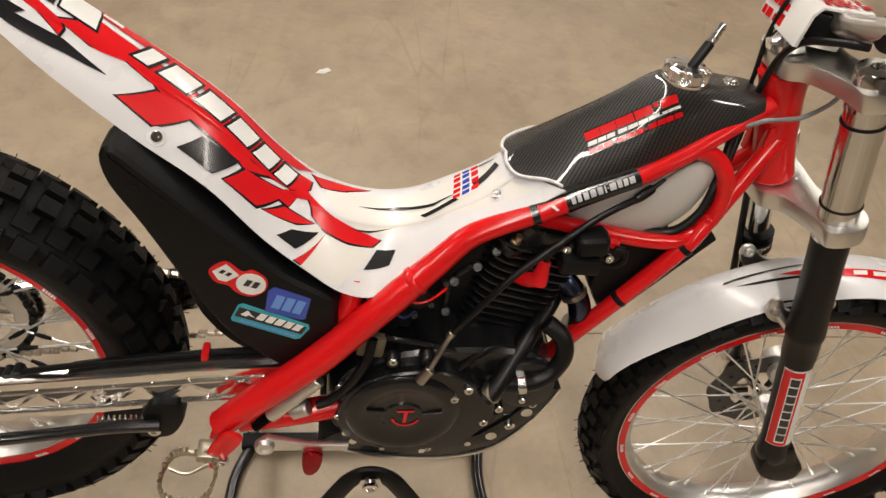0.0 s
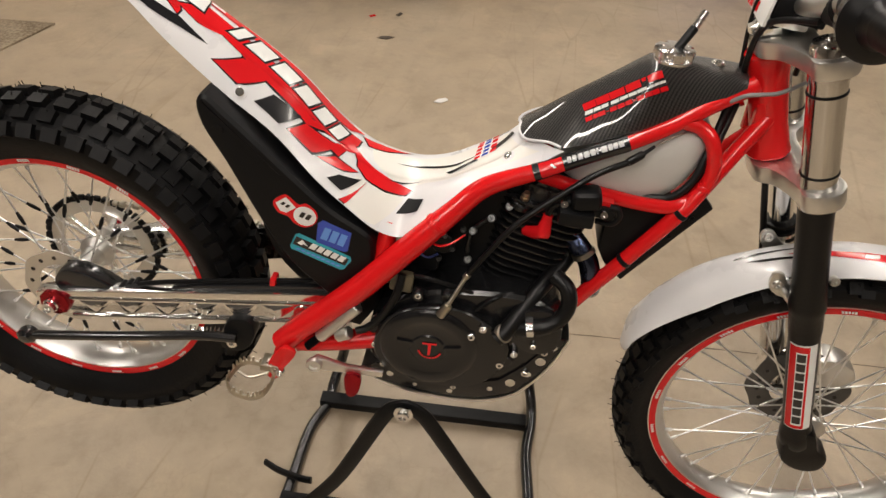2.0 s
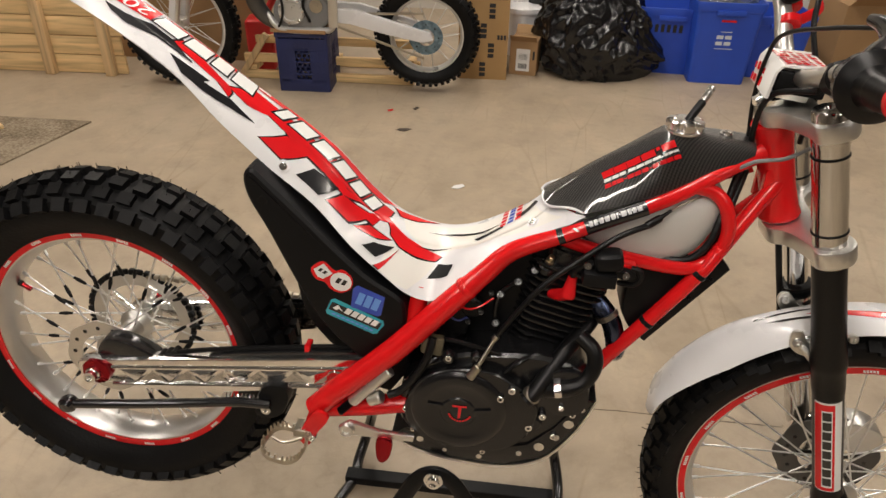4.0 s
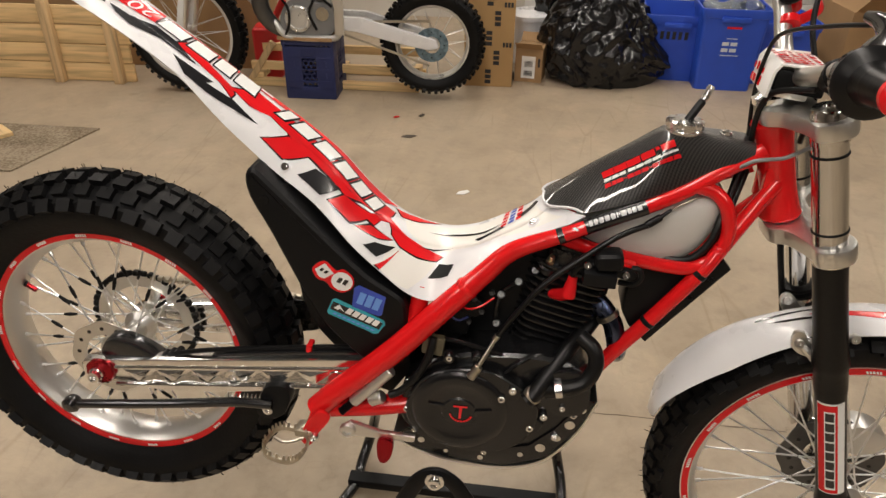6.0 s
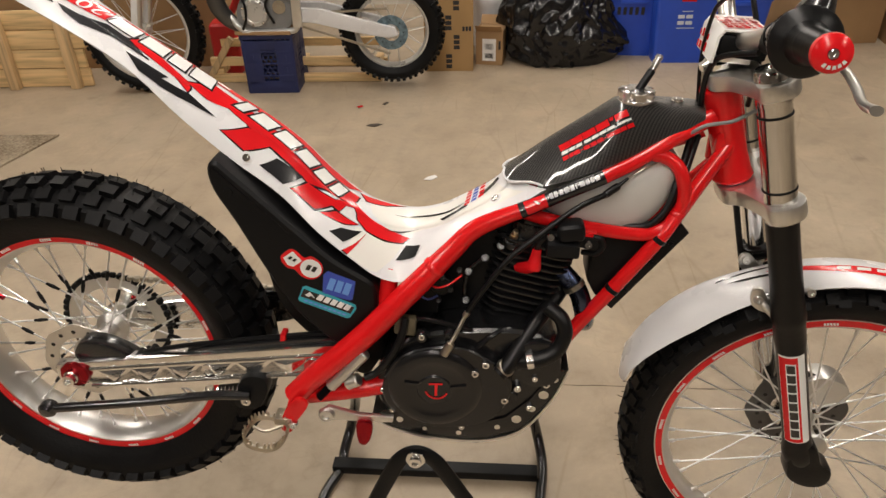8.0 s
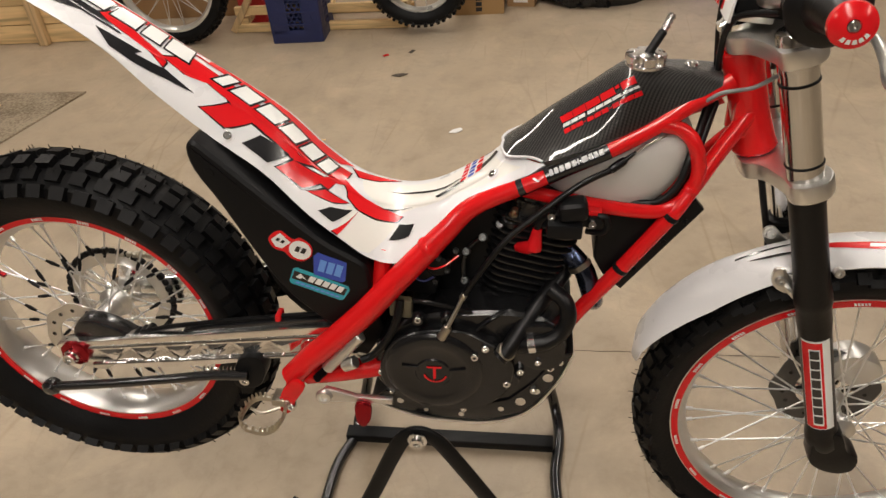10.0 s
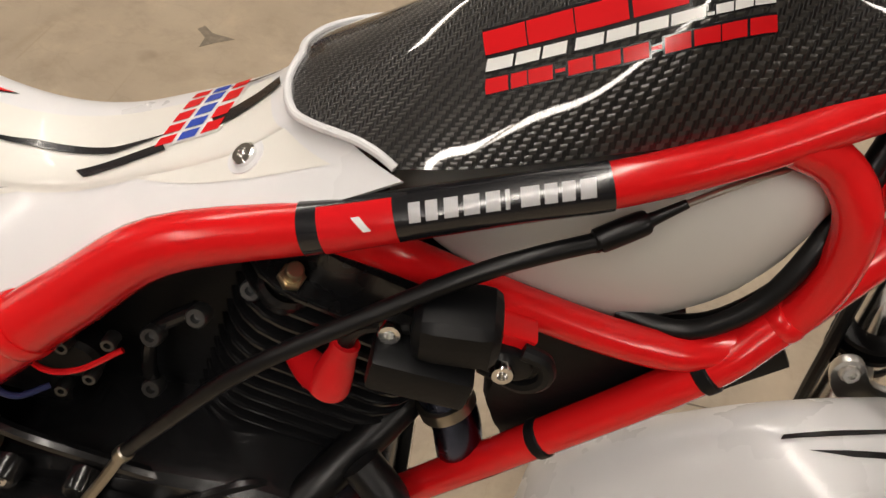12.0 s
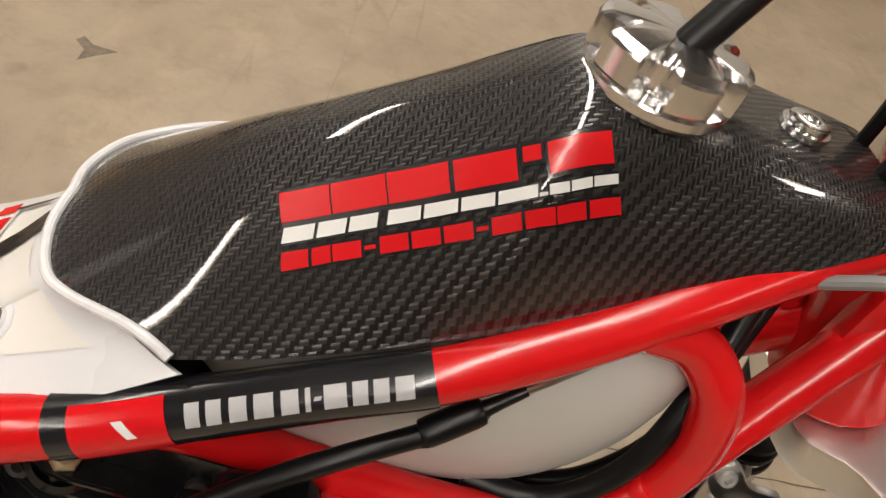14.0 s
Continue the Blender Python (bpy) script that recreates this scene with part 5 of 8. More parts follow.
# carburettor clutter behind the cylinder
bm = bmesh.new()
rod(bm, (0.64, -0.02, 0.27), (0.56, -0.02, 0.25), 0.03, 20, 0.003)
box(bm, (0.06, 0.07, 0.07), (0.6, -0.05, 0.24), Matrix.Translation((0, 0, 0)), 0.008)
rod(bm, (0.6, -0.05, 0.22), (0.602, -0.05, 0.165), 0.022, 18, 0.004)
rod(bm, (0.63, -0.088, 0.262), (0.63, -0.07, 0.262), 0.018, 18, 0.003)
part("carburettor", bm, PLASTIC, bike, "dark carburettor with hoses")
bm = bmesh.new()
for p in ((0.63, -0.09, 0.282), (0.645, -0.092, 0.262), (0.628, -0.09, 0.238), (0.6, -0.087, 0.262), (0.575, -0.086, 0.215), (0.655, -0.092, 0.3)):
    bolt(bm, p, (0, -1, 0.3), 0.0042, 0.006)
scatter("carburettor_screw", bm, DARK_STEEL, bike)
bm = bmesh.new()
box(bm, (0.036, 0.016, 0.034), (0.579, -0.11, 0.196), Matrix.Rotation(0, 4, "Y"), 0.005)
part("relay_box", bm, worn("olive_box", (0.12, 0.1, 0.06), 0.5), bike, "small olive plastic relay box")
bm = bmesh.new()
sweep(bm, [(0.6, -0.09, 0.275), (0.62, -0.1, 0.268), (0.64, -0.1, 0.275), (0.66, -0.09, 0.29)], 0.0018, 8)
part("red_wire", bm, DECAL_RED, bike)
bm = bmesh.new()
sweep(bm, [(0.597, -0.105, 0.27), (0.6, -0.11, 0.255), (0.612, -0.11, 0.25), (0.625, -0.1, 0.252)], 0.0019, 8)
part("blue_wire", bm, CRATE_BLUE, bike)
# added black slab: fills the gap so no lit floor shows through
bm = bmesh.new()
slab(bm, smooth_outline([(0.57, 0.2), (0.585, 0.27), (0.63, 0.33), (0.69, 0.37), (0.73, 0.38), (0.73, 0.2)], 3), -0.05, 0.05, 0.01)
part("dark_gap_filler", bm, PLASTIC, bike, "added black slab that keeps the gap behind the cylinder dark")
bm = bmesh.new()
slab(bm, smooth_outline([(0.34, 0.31), (0.47, 0.28), (0.53, 0.19), (0.47, 0.1), (0.40, 0.12), (0.345, 0.2)], 3), -0.06, 0.055, 0.012)
part("air_box", bm, PLASTIC, bike, "black plastic air box behind the side panel")
# exhaust header
bm = bmesh.new()
sweep(bm, [(0.79, -0.02, 0.305), (0.825, -0.045, 0.292), (0.852, -0.056, 0.268), (0.866, -0.058, 0.24), (0.876, -0.046, 0.21), (0.884, -0.02, 0.185)], 0.016, 18)
header = part("exhaust_header", bm, BLUED, bike, "heat-blued exhaust header pipe")
bm = bmesh.new()
lathe(bm, [(0.0165, 0), (0.0188, 0.001), (0.0188, 0.009), (0.0165, 0.01)], along((0.842, -0.053, 0.278), (0.854, -0.057, 0.264)), 20)
part("header_clamp", bm, STEEL, header)
# ignition coil, plug cap and lead
bm = bmesh.new()
cm = Matrix.Translation((0.814, -0.094, 0.394)) @ Matrix.Rotation(radians(-14), 4, "Y")
box(bm, (0.042, 0.036, 0.03), (0, 0, 0), cm, 0.011, segs=3)
box(bm, (0.05, 0.04, 0.022), (-0.01, -0.002, -0.027), Matrix.Translation((0.814, -0.094, 0.394)) @ Matrix.Rotation(radians(-4), 4, "Y"), 0.004)
slab(bm, smooth_outline([(0.777, 0.379), (0.782, 0.391), (0.8, 0.388), (0.83, 0.384), (0.852, 0.384), (0.86, 0.374), (0.854, 0.365), (0.84, 0.366), (0.8, 0.372), (0.782, 0.371)], 3), -0.095, -0.089, 0.0015)
sweep(bm, [(0.85, -0.092, 0.386), (0.862, -0.094, 0.385), (0.867, -0.094, 0.372), (0.86, -0.09, 0.358), (0.84, -0.08, 0.352)], 0.0045, 10)
coil_ob = part("ignition_coil", bm, PLASTIC, bike, "black ignition coil")
bm = bmesh.new()
for x, z in ((0.7855, 0.38), (0.8438, 0.3747)):
    bolt(bm, (x, -0.0955, z), (0, -1, 0.2), 0.0062, 0.007)
scatter("coil_bolt", bm, CHROME, coil_ob)
bm = bmesh.new()
bell = Vector((0.7685, -0.0985, 0.3195))
lathe(bm, [(0.0, 0.0), (0.0085, 0.0), (0.0108, 0.0016), (0.0114, 0.005), (0.0104, 0.013), (0.0088, 0.022), (0.0076, 0.0285), (0.0078, 0.0295), (0.0072, 0.031), (0.0072, 0.0345), (0.0, 0.0345)], along(bell, (0.7695, -0.092, 0.352)), 26)
sweep(bm, [(0.767, -0.0975, 0.3265, 0.0098), (0.76, -0.089, 0.318, 0.0102), (0.7535, -0.08, 0.3115, 0.0092), (0.7475, -0.071, 0.306, 0.0078)], 0.01, 16, 5)
plug = part("plug_cap", bm, DECAL_RED, bike, "red rubber spark plug cap")
bm = bmesh.new()
sweep(bm, [(0.769, -0.092, 0.349), (0.77, -0.091, 0.362), (0.778, -0.092, 0.374), (0.795, -0.094, 0.383)], 0.0045, 10)
part("plug_lead", bm, SOFT, plug)
# hoses
bm = bmesh.new()
sweep(bm, [(0.74, -0.146, 0.148), (0.751, -0.139, 0.162), (0.772, -0.1142, 0.195), (0.7895, -0.0928, 0.2192), (0.8175, -0.0548, 0.2444), (0.83, -0.035, 0.256)], 0.0132, 16)
hose = part("coolant_hose", bm, SOFT, bike, "thick black rubber coolant hose")
bm = bmesh.new()
for c, d in (((0.748, -0.1415, 0.158), (0.014, -0.011, 0.02)),):
    lathe(bm, [(0.0138, -0.005), (0.0152, -0.004), (0.0152, 0.004), (0.0138, 0.005)], along(c, Vector(c) + Vector(d)), 20)
part("hose_clamp", bm, STEEL, hose)
bm = bmesh.new()
sweep(bm, [(0.768, -0.13, 0.163), (0.786, -0.136, 0.174), (0.806, -0.134, 0.18), (0.826, -0.128, 0.196), (0.834, -0.122, 0.221), (0.826, -0.113, 0.245), (0.803, -0.1, 0.257)], 0.0125, 16)
hose2 = part("coolant_hose", bm, SOFT, bike, "thick black rubber coolant hose")
bm = bmesh.new()
for c, d in (((0.786, -0.136, 0.174), (0.036, 0.0, 0.012)),):
    lathe(bm, [(0.0128, -0.006), (0.0142, -0.005), (0.0142, 0.005), (0.0128, 0.006)], along(c, Vector(c) + Vector(d)), 20)
part("hose_clamp", bm, CHROME, hose2)
# slim clutch cable along the frame, with its steel end
bm = bmesh.new()
sweep(bm, [(0.888, -0.061, 0.4755, 0.0022), (0.876, -0.0655, 0.464, 0.0034), (0.874, -0.0663, 0.4622, 0.0058), (0.8585, -0.0728, 0.4505, 0.006), (0.8565, -0.0738, 0.449, 0.0046), (0.834, -0.082, 0.4385, 0.0045), (0.8124, -0.089, 0.4245, 0.0045), (0.785, -0.098, 0.401, 0.0045), (0.7293, -0.117, 0.348, 0.0043), (0.6952, -0.123, 0.288, 0.0042), (0.674, -0.12, 0.238, 0.004)], 0.004, 14)
tube = part("cable_sleeve", bm, SOFT, bike, "black clutch cable sleeve")
bm = bmesh.new()
rod(bm, (0.676, -0.1203, 0.242), (0.672, -0.1205, 0.233), 0.0052, 12, 0.001)
sweep(bm, [(0.674, -0.12, 0.238), (0.665, -0.13, 0.214), (0.655, -0.14, 0.19)], 0.0034, 10)
rod(bm, (0.656, -0.14, 0.192), (0.646, -0.144, 0.17), 0.0072, 12, 0.001)
sweep(bm, [(0.884, -0.0625, 0.472), (0.9, -0.056, 0.484), (0.918, -0.046, 0.492), (0.945, -0.03, 0.5)], 0.0016, 8)
scatter("cable_end", bm, STEEL, tube)
bm = bmesh.new()
sweep(bm, [(0.945, -0.012, 0.525), (0.966, -0.033, 0.545), (0.982, -0.044, 0.563), (1.0, -0.049, 0.571), (1.02, -0.05, 0.578), (1.047, -0.045, 0.596), (1.07, -0.03, 0.61)], 0.0028, 10)
part("grey_cable", bm, GREY, bike, "grey cable running to the fork")
# hose beside the brake master cylinder
bm = bmesh.new()
sweep(bm, [(0.578, -0.118, 0.215), (0.575, -0.128, 0.185), (0.562, -0.132, 0.145), (0.54, -0.134, 0.11), (0.522, -0.136, 0.098)], 0.0065, 10)
part("brake_line", bm, SOFT, bike)
bm = bmesh.new()
rod(bm, (0.464, -0.138, 0.071), (0.519, -0.132, 0.146), 0.0105, 18, 0.002)
rod(bm, (0.492, -0.135, 0.079), (0.512, -0.138, 0.094), 0.011, 18, 0.002)
master = part("brake_master_cylinder", bm, SATIN, bike, "silver rear brake master cylinder")
bm = bmesh.new()
for k in range(7):
    q = Vector((0.446, -0.139, 0.046)).lerp(Vector((0.464, -0.138, 0.071)), k / 6)
    lathe(bm, [(0.004, -0.0015), (0.0075, 0), (0.004, 0.0015)], along(q, q + Vector((0.63, 0.06, 0.64))), 14)
part("push_rod_boot", bm, PLASTIC, master)
# brake pedal with red tip
bm = bmesh.new()
slab(bm, [(0.448, 0.018), (0.458, 0.006), (0.515, 0.012), (0.575, 0.018), (0.575, 0.03), (0.515, 0.026), (0.463, 0.036)], -0.14, -0.15, 0.003)
lathe(bm, [(0.0, 0.0), (0.013, 0.0), (0.014, 0.003), (0.012, 0.009), (0.007, 0.01), (0.006, 0.006), (0, 0.006)], along((0.462, -0.149, 0.0215), (0.462, -1, 0.0215)), 20)
pedal = part("brake_pedal", bm, SATIN, bike, "silver brake pedal with red tip")
bm = bmesh.new()
slab(bm, smooth_outline([(0.516, 0.018), (0.515, -0.006), (0.521, -0.028), (0.532, -0.031), (0.541, -0.014), (0.54, 0.018)], 4), -0.15, -0.16, 0.003)
part("pedal_tip", bm, RED_ANO, pedal, "red anodised pedal tip")
# skid plate
bm = bmesh.new()
prof = [(0.535, 0.0), (0.575, -0.018), (0.64, -0.028), (0.73, -0.022), (0.795, 0.012), (0.835, 0.085), (0.853, 0.155)]
cc = curve_points([(x, 0, z) for x, z in prof], 5)
top_r = [bm.verts.new((q[0], -0.122, q[2])) for q in cc] + []
top_l = [bm.verts.new((q[0], 0.122, q[2])) for q in cc]
bot_r = [bm.verts.new((q[0] + 0.002, -0.122, q[2] - 0.005)) for q in cc]
bot_l = [bm.verts.new((q[0] + 0.002, 0.122, q[2] - 0.005)) for q in cc]
for k in range(len(cc) - 1):
    bm.faces.new((top_r[k], top_r[k + 1], top_l[k + 1], top_l[k]))
    bm.faces.new((bot_r[k], bot_l[k], bot_l[k + 1], bot_r[k + 1]))
    bm.faces.new((top_r[k], bot_r[k], bot_r[k + 1], top_r[k + 1]))
    bm.faces.new((top_l[k], top_l[k + 1], bot_l[k + 1], bot_l[k]))
bm.faces.new((top_r[0], top_l[0], bot_l[0], bot_r[0]))
bm.faces.new((top_r[-1], bot_r[-1], bot_l[-1], top_l[-1]))
part("skid_plate", bm, SATIN, bike, "bare aluminium skid plate")
# upper flange of the skid plate over the case: dark side skirt with holes
for sgn in (-1, 1):
    bm = bmesh.new()
    slab(bm, [(0.54, 0.0), (0.575, -0.016), (0.64, -0.026), (0.73, -0.02), (0.795, 0.014), (0.835, 0.085), (0.85, 0.15), (0.835, 0.15), (0.80, 0.08), (0.765, 0.035), (0.7, 0.008), (0.62, 0.004), (0.56, 0.02)], sgn * 0.1175, sgn * 0.1215, 0.001)
    skirt = part("skid_skirt", bm, ENGINE, bike, "black skid plate skirt with round holes")
    bm = bmesh.new()
    for x, z, r in ((0.585, 0.002, 0.006), (0.63, -0.012, 0.004), (0.69, -0.012, 0.005), (0.755, 0.012, 0.005), (0.785, 0.035, 0.0085), (0.808, 0.062, 0.006), (0.822, 0.095, 0.0085), (0.835, 0.13, 0.006)):
        lathe(bm, [(0, 0.0002), (r, 0.0002), (r, -0.001)], along((x, sgn * 0.1215, z), (x, sgn * 1, z)), 16)
    scatter("skirt_hole", bm, SATIN, skirt)
# radiator behind the down tubes
bm = bmesh.new()
slab(bm, [(1.003, 0.394), (0.988, 0.408), (0.955, 0.37), (0.905, 0.277), (0.898, 0.25), (0.9145, 0.239)], -0.04, -0.0556, 0.003)
for f in (0.12, 0.4, 0.8):
    q = Vector((0.989, -0.0558, 0.389)).lerp(Vector((0.912, -0.0558, 0.252)), f)
    bolt(bm, q, (0, -1, 0.2), 0.004, 0.003)
part("radiator", bm, PLASTIC, bike, "slim black radiator under the down tubes")
bm = bmesh.new()
slab(bm, smooth_outline([(0.868, 0.366), (0.938, 0.376), (0.953, 0.366), (0.9, 0.256), (0.885, 0.258), (0.872, 0.275), (0.863, 0.297)], 3), -0.055, 0.02, 0.008)
part("intake_box", bm, PLASTIC, bike, "black air intake box")
for name, pts, r in (("wiring_loom", [(0.9, -0.05, 0.39), (0.935, -0.058, 0.4), (0.957, -0.056, 0.43), (0.966, -0.044, 0.47), (0.978, -0.012, 0.515), (0.985, 0.01, 0.55)], 0.0055), ("wiring_loom", [(0.93, -0.04, 0.38), (0.955, -0.045, 0.405), (0.972, -0.042, 0.45), (0.985, -0.015, 0.5), (0.995, 0.008, 0.54)], 0.005)):
    bm = bmesh.new()
    sweep(bm, pts, r, 12, 6)
    part(name, bm, SOFT, bike, "black taped wiring loom")
# black bands on the down tube
bm = bmesh.new()
dt = [Vector((0.953, -0.066, 0.378)), Vector((0.901, -0.069, 0.281))]
for f in (-0.05, 0.95):
    c = dt[0].lerp(dt[1], f)
    lathe(bm, [(0.0119, -0.004), (0.0129, -0.003), (0.0129, 0.003), (0.0119, 0.004)], along(c, c + (dt[1] - dt[0])), 20)
scatter("tie_band", bm, PLASTIC, bike)
# footpegs
for sgn in (-1, 1):
    bm = bmesh.new()

    def rim_of_peg(a, lift):
        x, y = 0.0325 * math.copysign(abs(math.cos(a)) ** 0.7, math.cos(a)), 0.036 * math.copysign(abs(math.sin(a)) ** 0.75, math.sin(a))
        return (0.3695 + x - 0.12 * y, sgn * (0.192 + y + 0.16 * x), lift)
    sweep(bm, [rim_of_peg(2 * math.pi * k / 40, 0.001) for k in range(41)], 0.0042, 8, 0, flat=(0.6, 1.4), caps=False)
    sweep(bm, [(0.343, sgn * 0.178, -0.002), (0.366, sgn * 0.184, -0.003), (0.392, sgn * 0.17, 0.0)], 0.0026, 8)
    box(bm, (0.03, 0.03, 0.014), (0.39, sgn * 0.152, 0.004), Matrix.Rotation(0, 4, "Z"), 0.003)
    peg = part("footpeg", bm, STEEL, bike, "toothed bare steel footpeg")
    bm = bmesh.new()
    for k in range(26):
        a = 2 * math.pi * (k + 0.5) / 26
        p = Vector(rim_of_peg(a, 0.005))
        rod(bm, p, p + Vector((0.002 * math.cos(a), 0, 0.009)), 0.003, 7, r2=0.0017)
    scatter("peg_tooth", bm, STEEL, peg)
bm = bmesh.new()
rod(bm, (0.409, -0.12, 0.0), (0.409, -0.166, 0.0), 0.005, 12)
bolt(bm, (0.409, -0.163, 0.0), (0, -1, 0), 0.008, 0.006)
part("peg_pin", bm, CHROME, bike)
# dampers and shock seen between panel and wheel
bm = bmesh.new()
rod(bm, (0.42, -0.01, 0.2), (0.47, -0.01, 0.34), 0.022, 20)
for k in range(9):
    q = Vector((0.40, -0.01, 0.145)).lerp(Vector((0.46, -0.01, 0.31)), k / 8)
    lathe(bm, [(0.022, -0.005), (0.031, 0), (0.022, 0.005)], along(q, q + Vector((0.06, 0, 0.165))), 20)
part("rear_shock", bm, GLOSS, bike)
bm = bmesh.new()
slab(bm, [(0.455, 0.06), (0.52, 0.05), (0.55, 0.11), (0.53, 0.17), (0.47, 0.15)], -0.075, 0.075, 0.01)
part("pivot_block", bm, PLASTIC, bike)

# --- handlebar ---
bm = bmesh.new()
BAR = [(0.995, -0.35, 0.751), (1.003, -0.28, 0.741), (1.010, -0.21, 0.733), (1.012, -0.14, 0.722), (1.008, -0.09, 0.703), (1.004, -0.045, 0.69), (1.003, 0.0, 0.687), (1.003, 0.045, 0.69), (1.0, 0.085, 0.712), (0.992, 0.125, 0.752), (0.98, 0.17, 0.776), (0.96, 0.26, 0.784), (0.945, 0.36, 0.78)]
sweep(bm, BAR, 0.0125, 16, 6)
bar = part("handlebar", steer(bm), SATIN, bike, "brushed metal handlebar with controls")
for sgn in (-1, 1):
    end = Vector((0.994, -0.358, 0.752)) if sgn < 0 else Vector((0.946, 0.36, 0.78))
    inner = Vector((1.01, -0.21, 0.733)) if sgn < 0 else Vector((0.975, 0.21, 0.784))
    gm = along(end, inner)
    bm = bmesh.new()
    prof = [(0.013, 0), (0.0165, 0.001)]
    for k in range(12):
        prof += [(0.0172 + 0.0002 * k, 0.006 + k * 0.006), (0.0162 + 0.0002 * k, 0.0085 + k * 0.006)]
    prof += [(0.021, 0.085), (0.024, 0.094), (0.036, 0.1), (0.0385, 0.104), (0.0375, 0.11), (0.018, 0.111)]
    lathe(bm, prof, gm, 32)
    grip = part("grip", steer(bm), SOFT, bar, "black rubber grip with a wide flange")
    bm = bmesh.new()
    lathe(bm, [(0.0055, -0.0075), (0.013, -0.007), (0.0185, -0.003), (0.0195, 0.002), (0.0185, 0.008), (0.012, 0.01)], gm, 32, caps=False)
    part("bar_end", steer(bm), DECAL_RED, grip, "red bar end plug")
    bm = bmesh.new()
    bolt(bm, gm @ Vector((0, 0, -0.004)), gm.to_3x3() @ Vector((0, 0, -1)), 0.005, 0.005)
    part("bar_end_screw", steer(bm), CHROME, grip)
    bm = bmesh.new()
    for k in range(5):
        a0 = radians(200 + k * 22)
        q = [gm @ Vector((r * math.cos(a), r * math.sin(a), -0.0074 + (r - 0.012) * 0.45)) for r, a in ((0.0105, a0), (0.0105, a0 + 0.26), (0.0145, a0 + 0.26), (0.0145, a0))]
        bm.faces.new([bm.verts.new(p + gm.to_3x3() @ Vector((0, 0, -0.0009))) for p in q])
    part("bar_end_mark", steer(bm), DECAL_WHITE, grip, "pale mark on the bar end")
    bm = bmesh.new()
    lathe(bm, [(0.012, 0.112), (0.03, 0.113), (0.034, 0.117), (0.034, 0.138), (0.026, 0.146), (0.0135, 0.148)], gm, 28)
    c0 = gm @ Vector((0, 0, 0.128))
    sweep(bm, [(c0.x, c0.y, c0.z + 0.012, 0.03), (c0.x + 0.006, c0.y - sgn * 0.004, c0.z + 0.03, 0.026), (c0.x + 0.01, c0.y - sgn * 0.012, c0.z + 0.048, 0.017), (c0.x + 0.004, c0.y - sgn * 0.035, c0.z + 0.056, 0.01), (c0.x - 0.002, c0.y - sgn * 0.06, c0.z + 0.056, 0.006)], 0.02, 16, 4, flat=(0.75, 1))
    part("throttle_housing" if sgn < 0 else "clutch_perch", steer(bm), GLOSS, bar, "glossy black throttle housing" if sgn < 0 else "glossy black clutch perch")
    bm = bmesh.new()
    x0, z0 = inner.x + 0.03, inner.z - 0.012
    sweep(bm, [(x0, sgn * 0.2, z0, 0.007), (x0 + 0.016, sgn * 0.25, z0 - 0.006, 0.006), (x0 + 0.014, sgn * 0.30, z0 - 0.012, 0.006), (x0 + 0.002, sgn * 0.345, z0 - 0.012, 0.0055), (x0 - 0.004, sgn * 0.375, z0 - 0.01, 0.0065), (x0 - 0.002, sgn * 0.392, z0 - 0.008, 0.0075)], 0.006, 12, flat=(1, 0.7))
    part("brake_lever" if sgn < 0 else "clutch_lever", steer(bm), SATIN, bar, "silver hand lever")
    bm = bmesh.new()
    q0, q1 = gm @ Vector((0, 0, 0.17)), gm @ Vector((0, 0, 0.215))
    rod(bm, q0, q1, 0.0175, 20, 0.004)
    part("switch_block", steer(bm), PLASTIC, bar, "black switch block")
    bm = bmesh.new()
    q0, q1 = gm @ Vector((0, 0, 0.222)), gm @ Vector((0, 0, 0.262))
    rod(bm, q0 - Vector((0, 0, 0.004)), q1 - Vector((0, 0, 0.012)), 0.0205, 20, 0.004)
    part("bar_joint", steer(bm), PLASTIC, bar)
    if sgn < 0:
        bm = bmesh.new()
        lathe(bm, [(0.0176, 0.155), (0.0182, 0.156), (0.0182, 0.166), (0.0176, 0.167)], gm, 20)
        part("switch_ring", steer(bm), DECAL_RED, bar, "red ring on the switch block")
bm = bmesh.new()
box(bm, (0.05, 0.016, 0.04), (0.998, -0.034, 0.676), Matrix(), 0.005)
box(bm, (0.05, 0.016, 0.04), (0.998, 0.034, 0.676), Matrix(), 0.005)
scatter("bar_clamp", steer(bm), SATIN, bike)
bm = bmesh.new()
slab(bm, [(0.9655, 0.655), (0.966, 0.692), (0.973, 0.703), (1.032, 0.707), (1.046, 0.698), (1.052, 0.672), (1.047, 0.671), (1.041, 0.694), (1.03, 0.702), (0.976, 0.699), (0.971, 0.69), (0.9705, 0.655)], -0.05, 0.05, 0.003)
pad = part("bar_pad", steer(bm), DECAL_WHITE, bike, "red and white printed bar pad")
bm = bmesh.new()
rnd = random.Random(5)
for k in range(34):
    # small printed blocks on the top and on the rear face
    i, j = k % 5, k // 5
    x, y = 0.9745 + i * 0.0112, -0.047 + j * 0.0136
    w, h = rnd.uniform(0.005, 0.0105), rnd.uniform(0.006, 0.0125)
    q = [bm.verts.new((a, b, 0.70385 + (a - 0.973) * 0.0678)) for a, b in ((x, y), (x + w, y), (x + w, y + h), (x, y + h))]
    bm.faces.new(q)
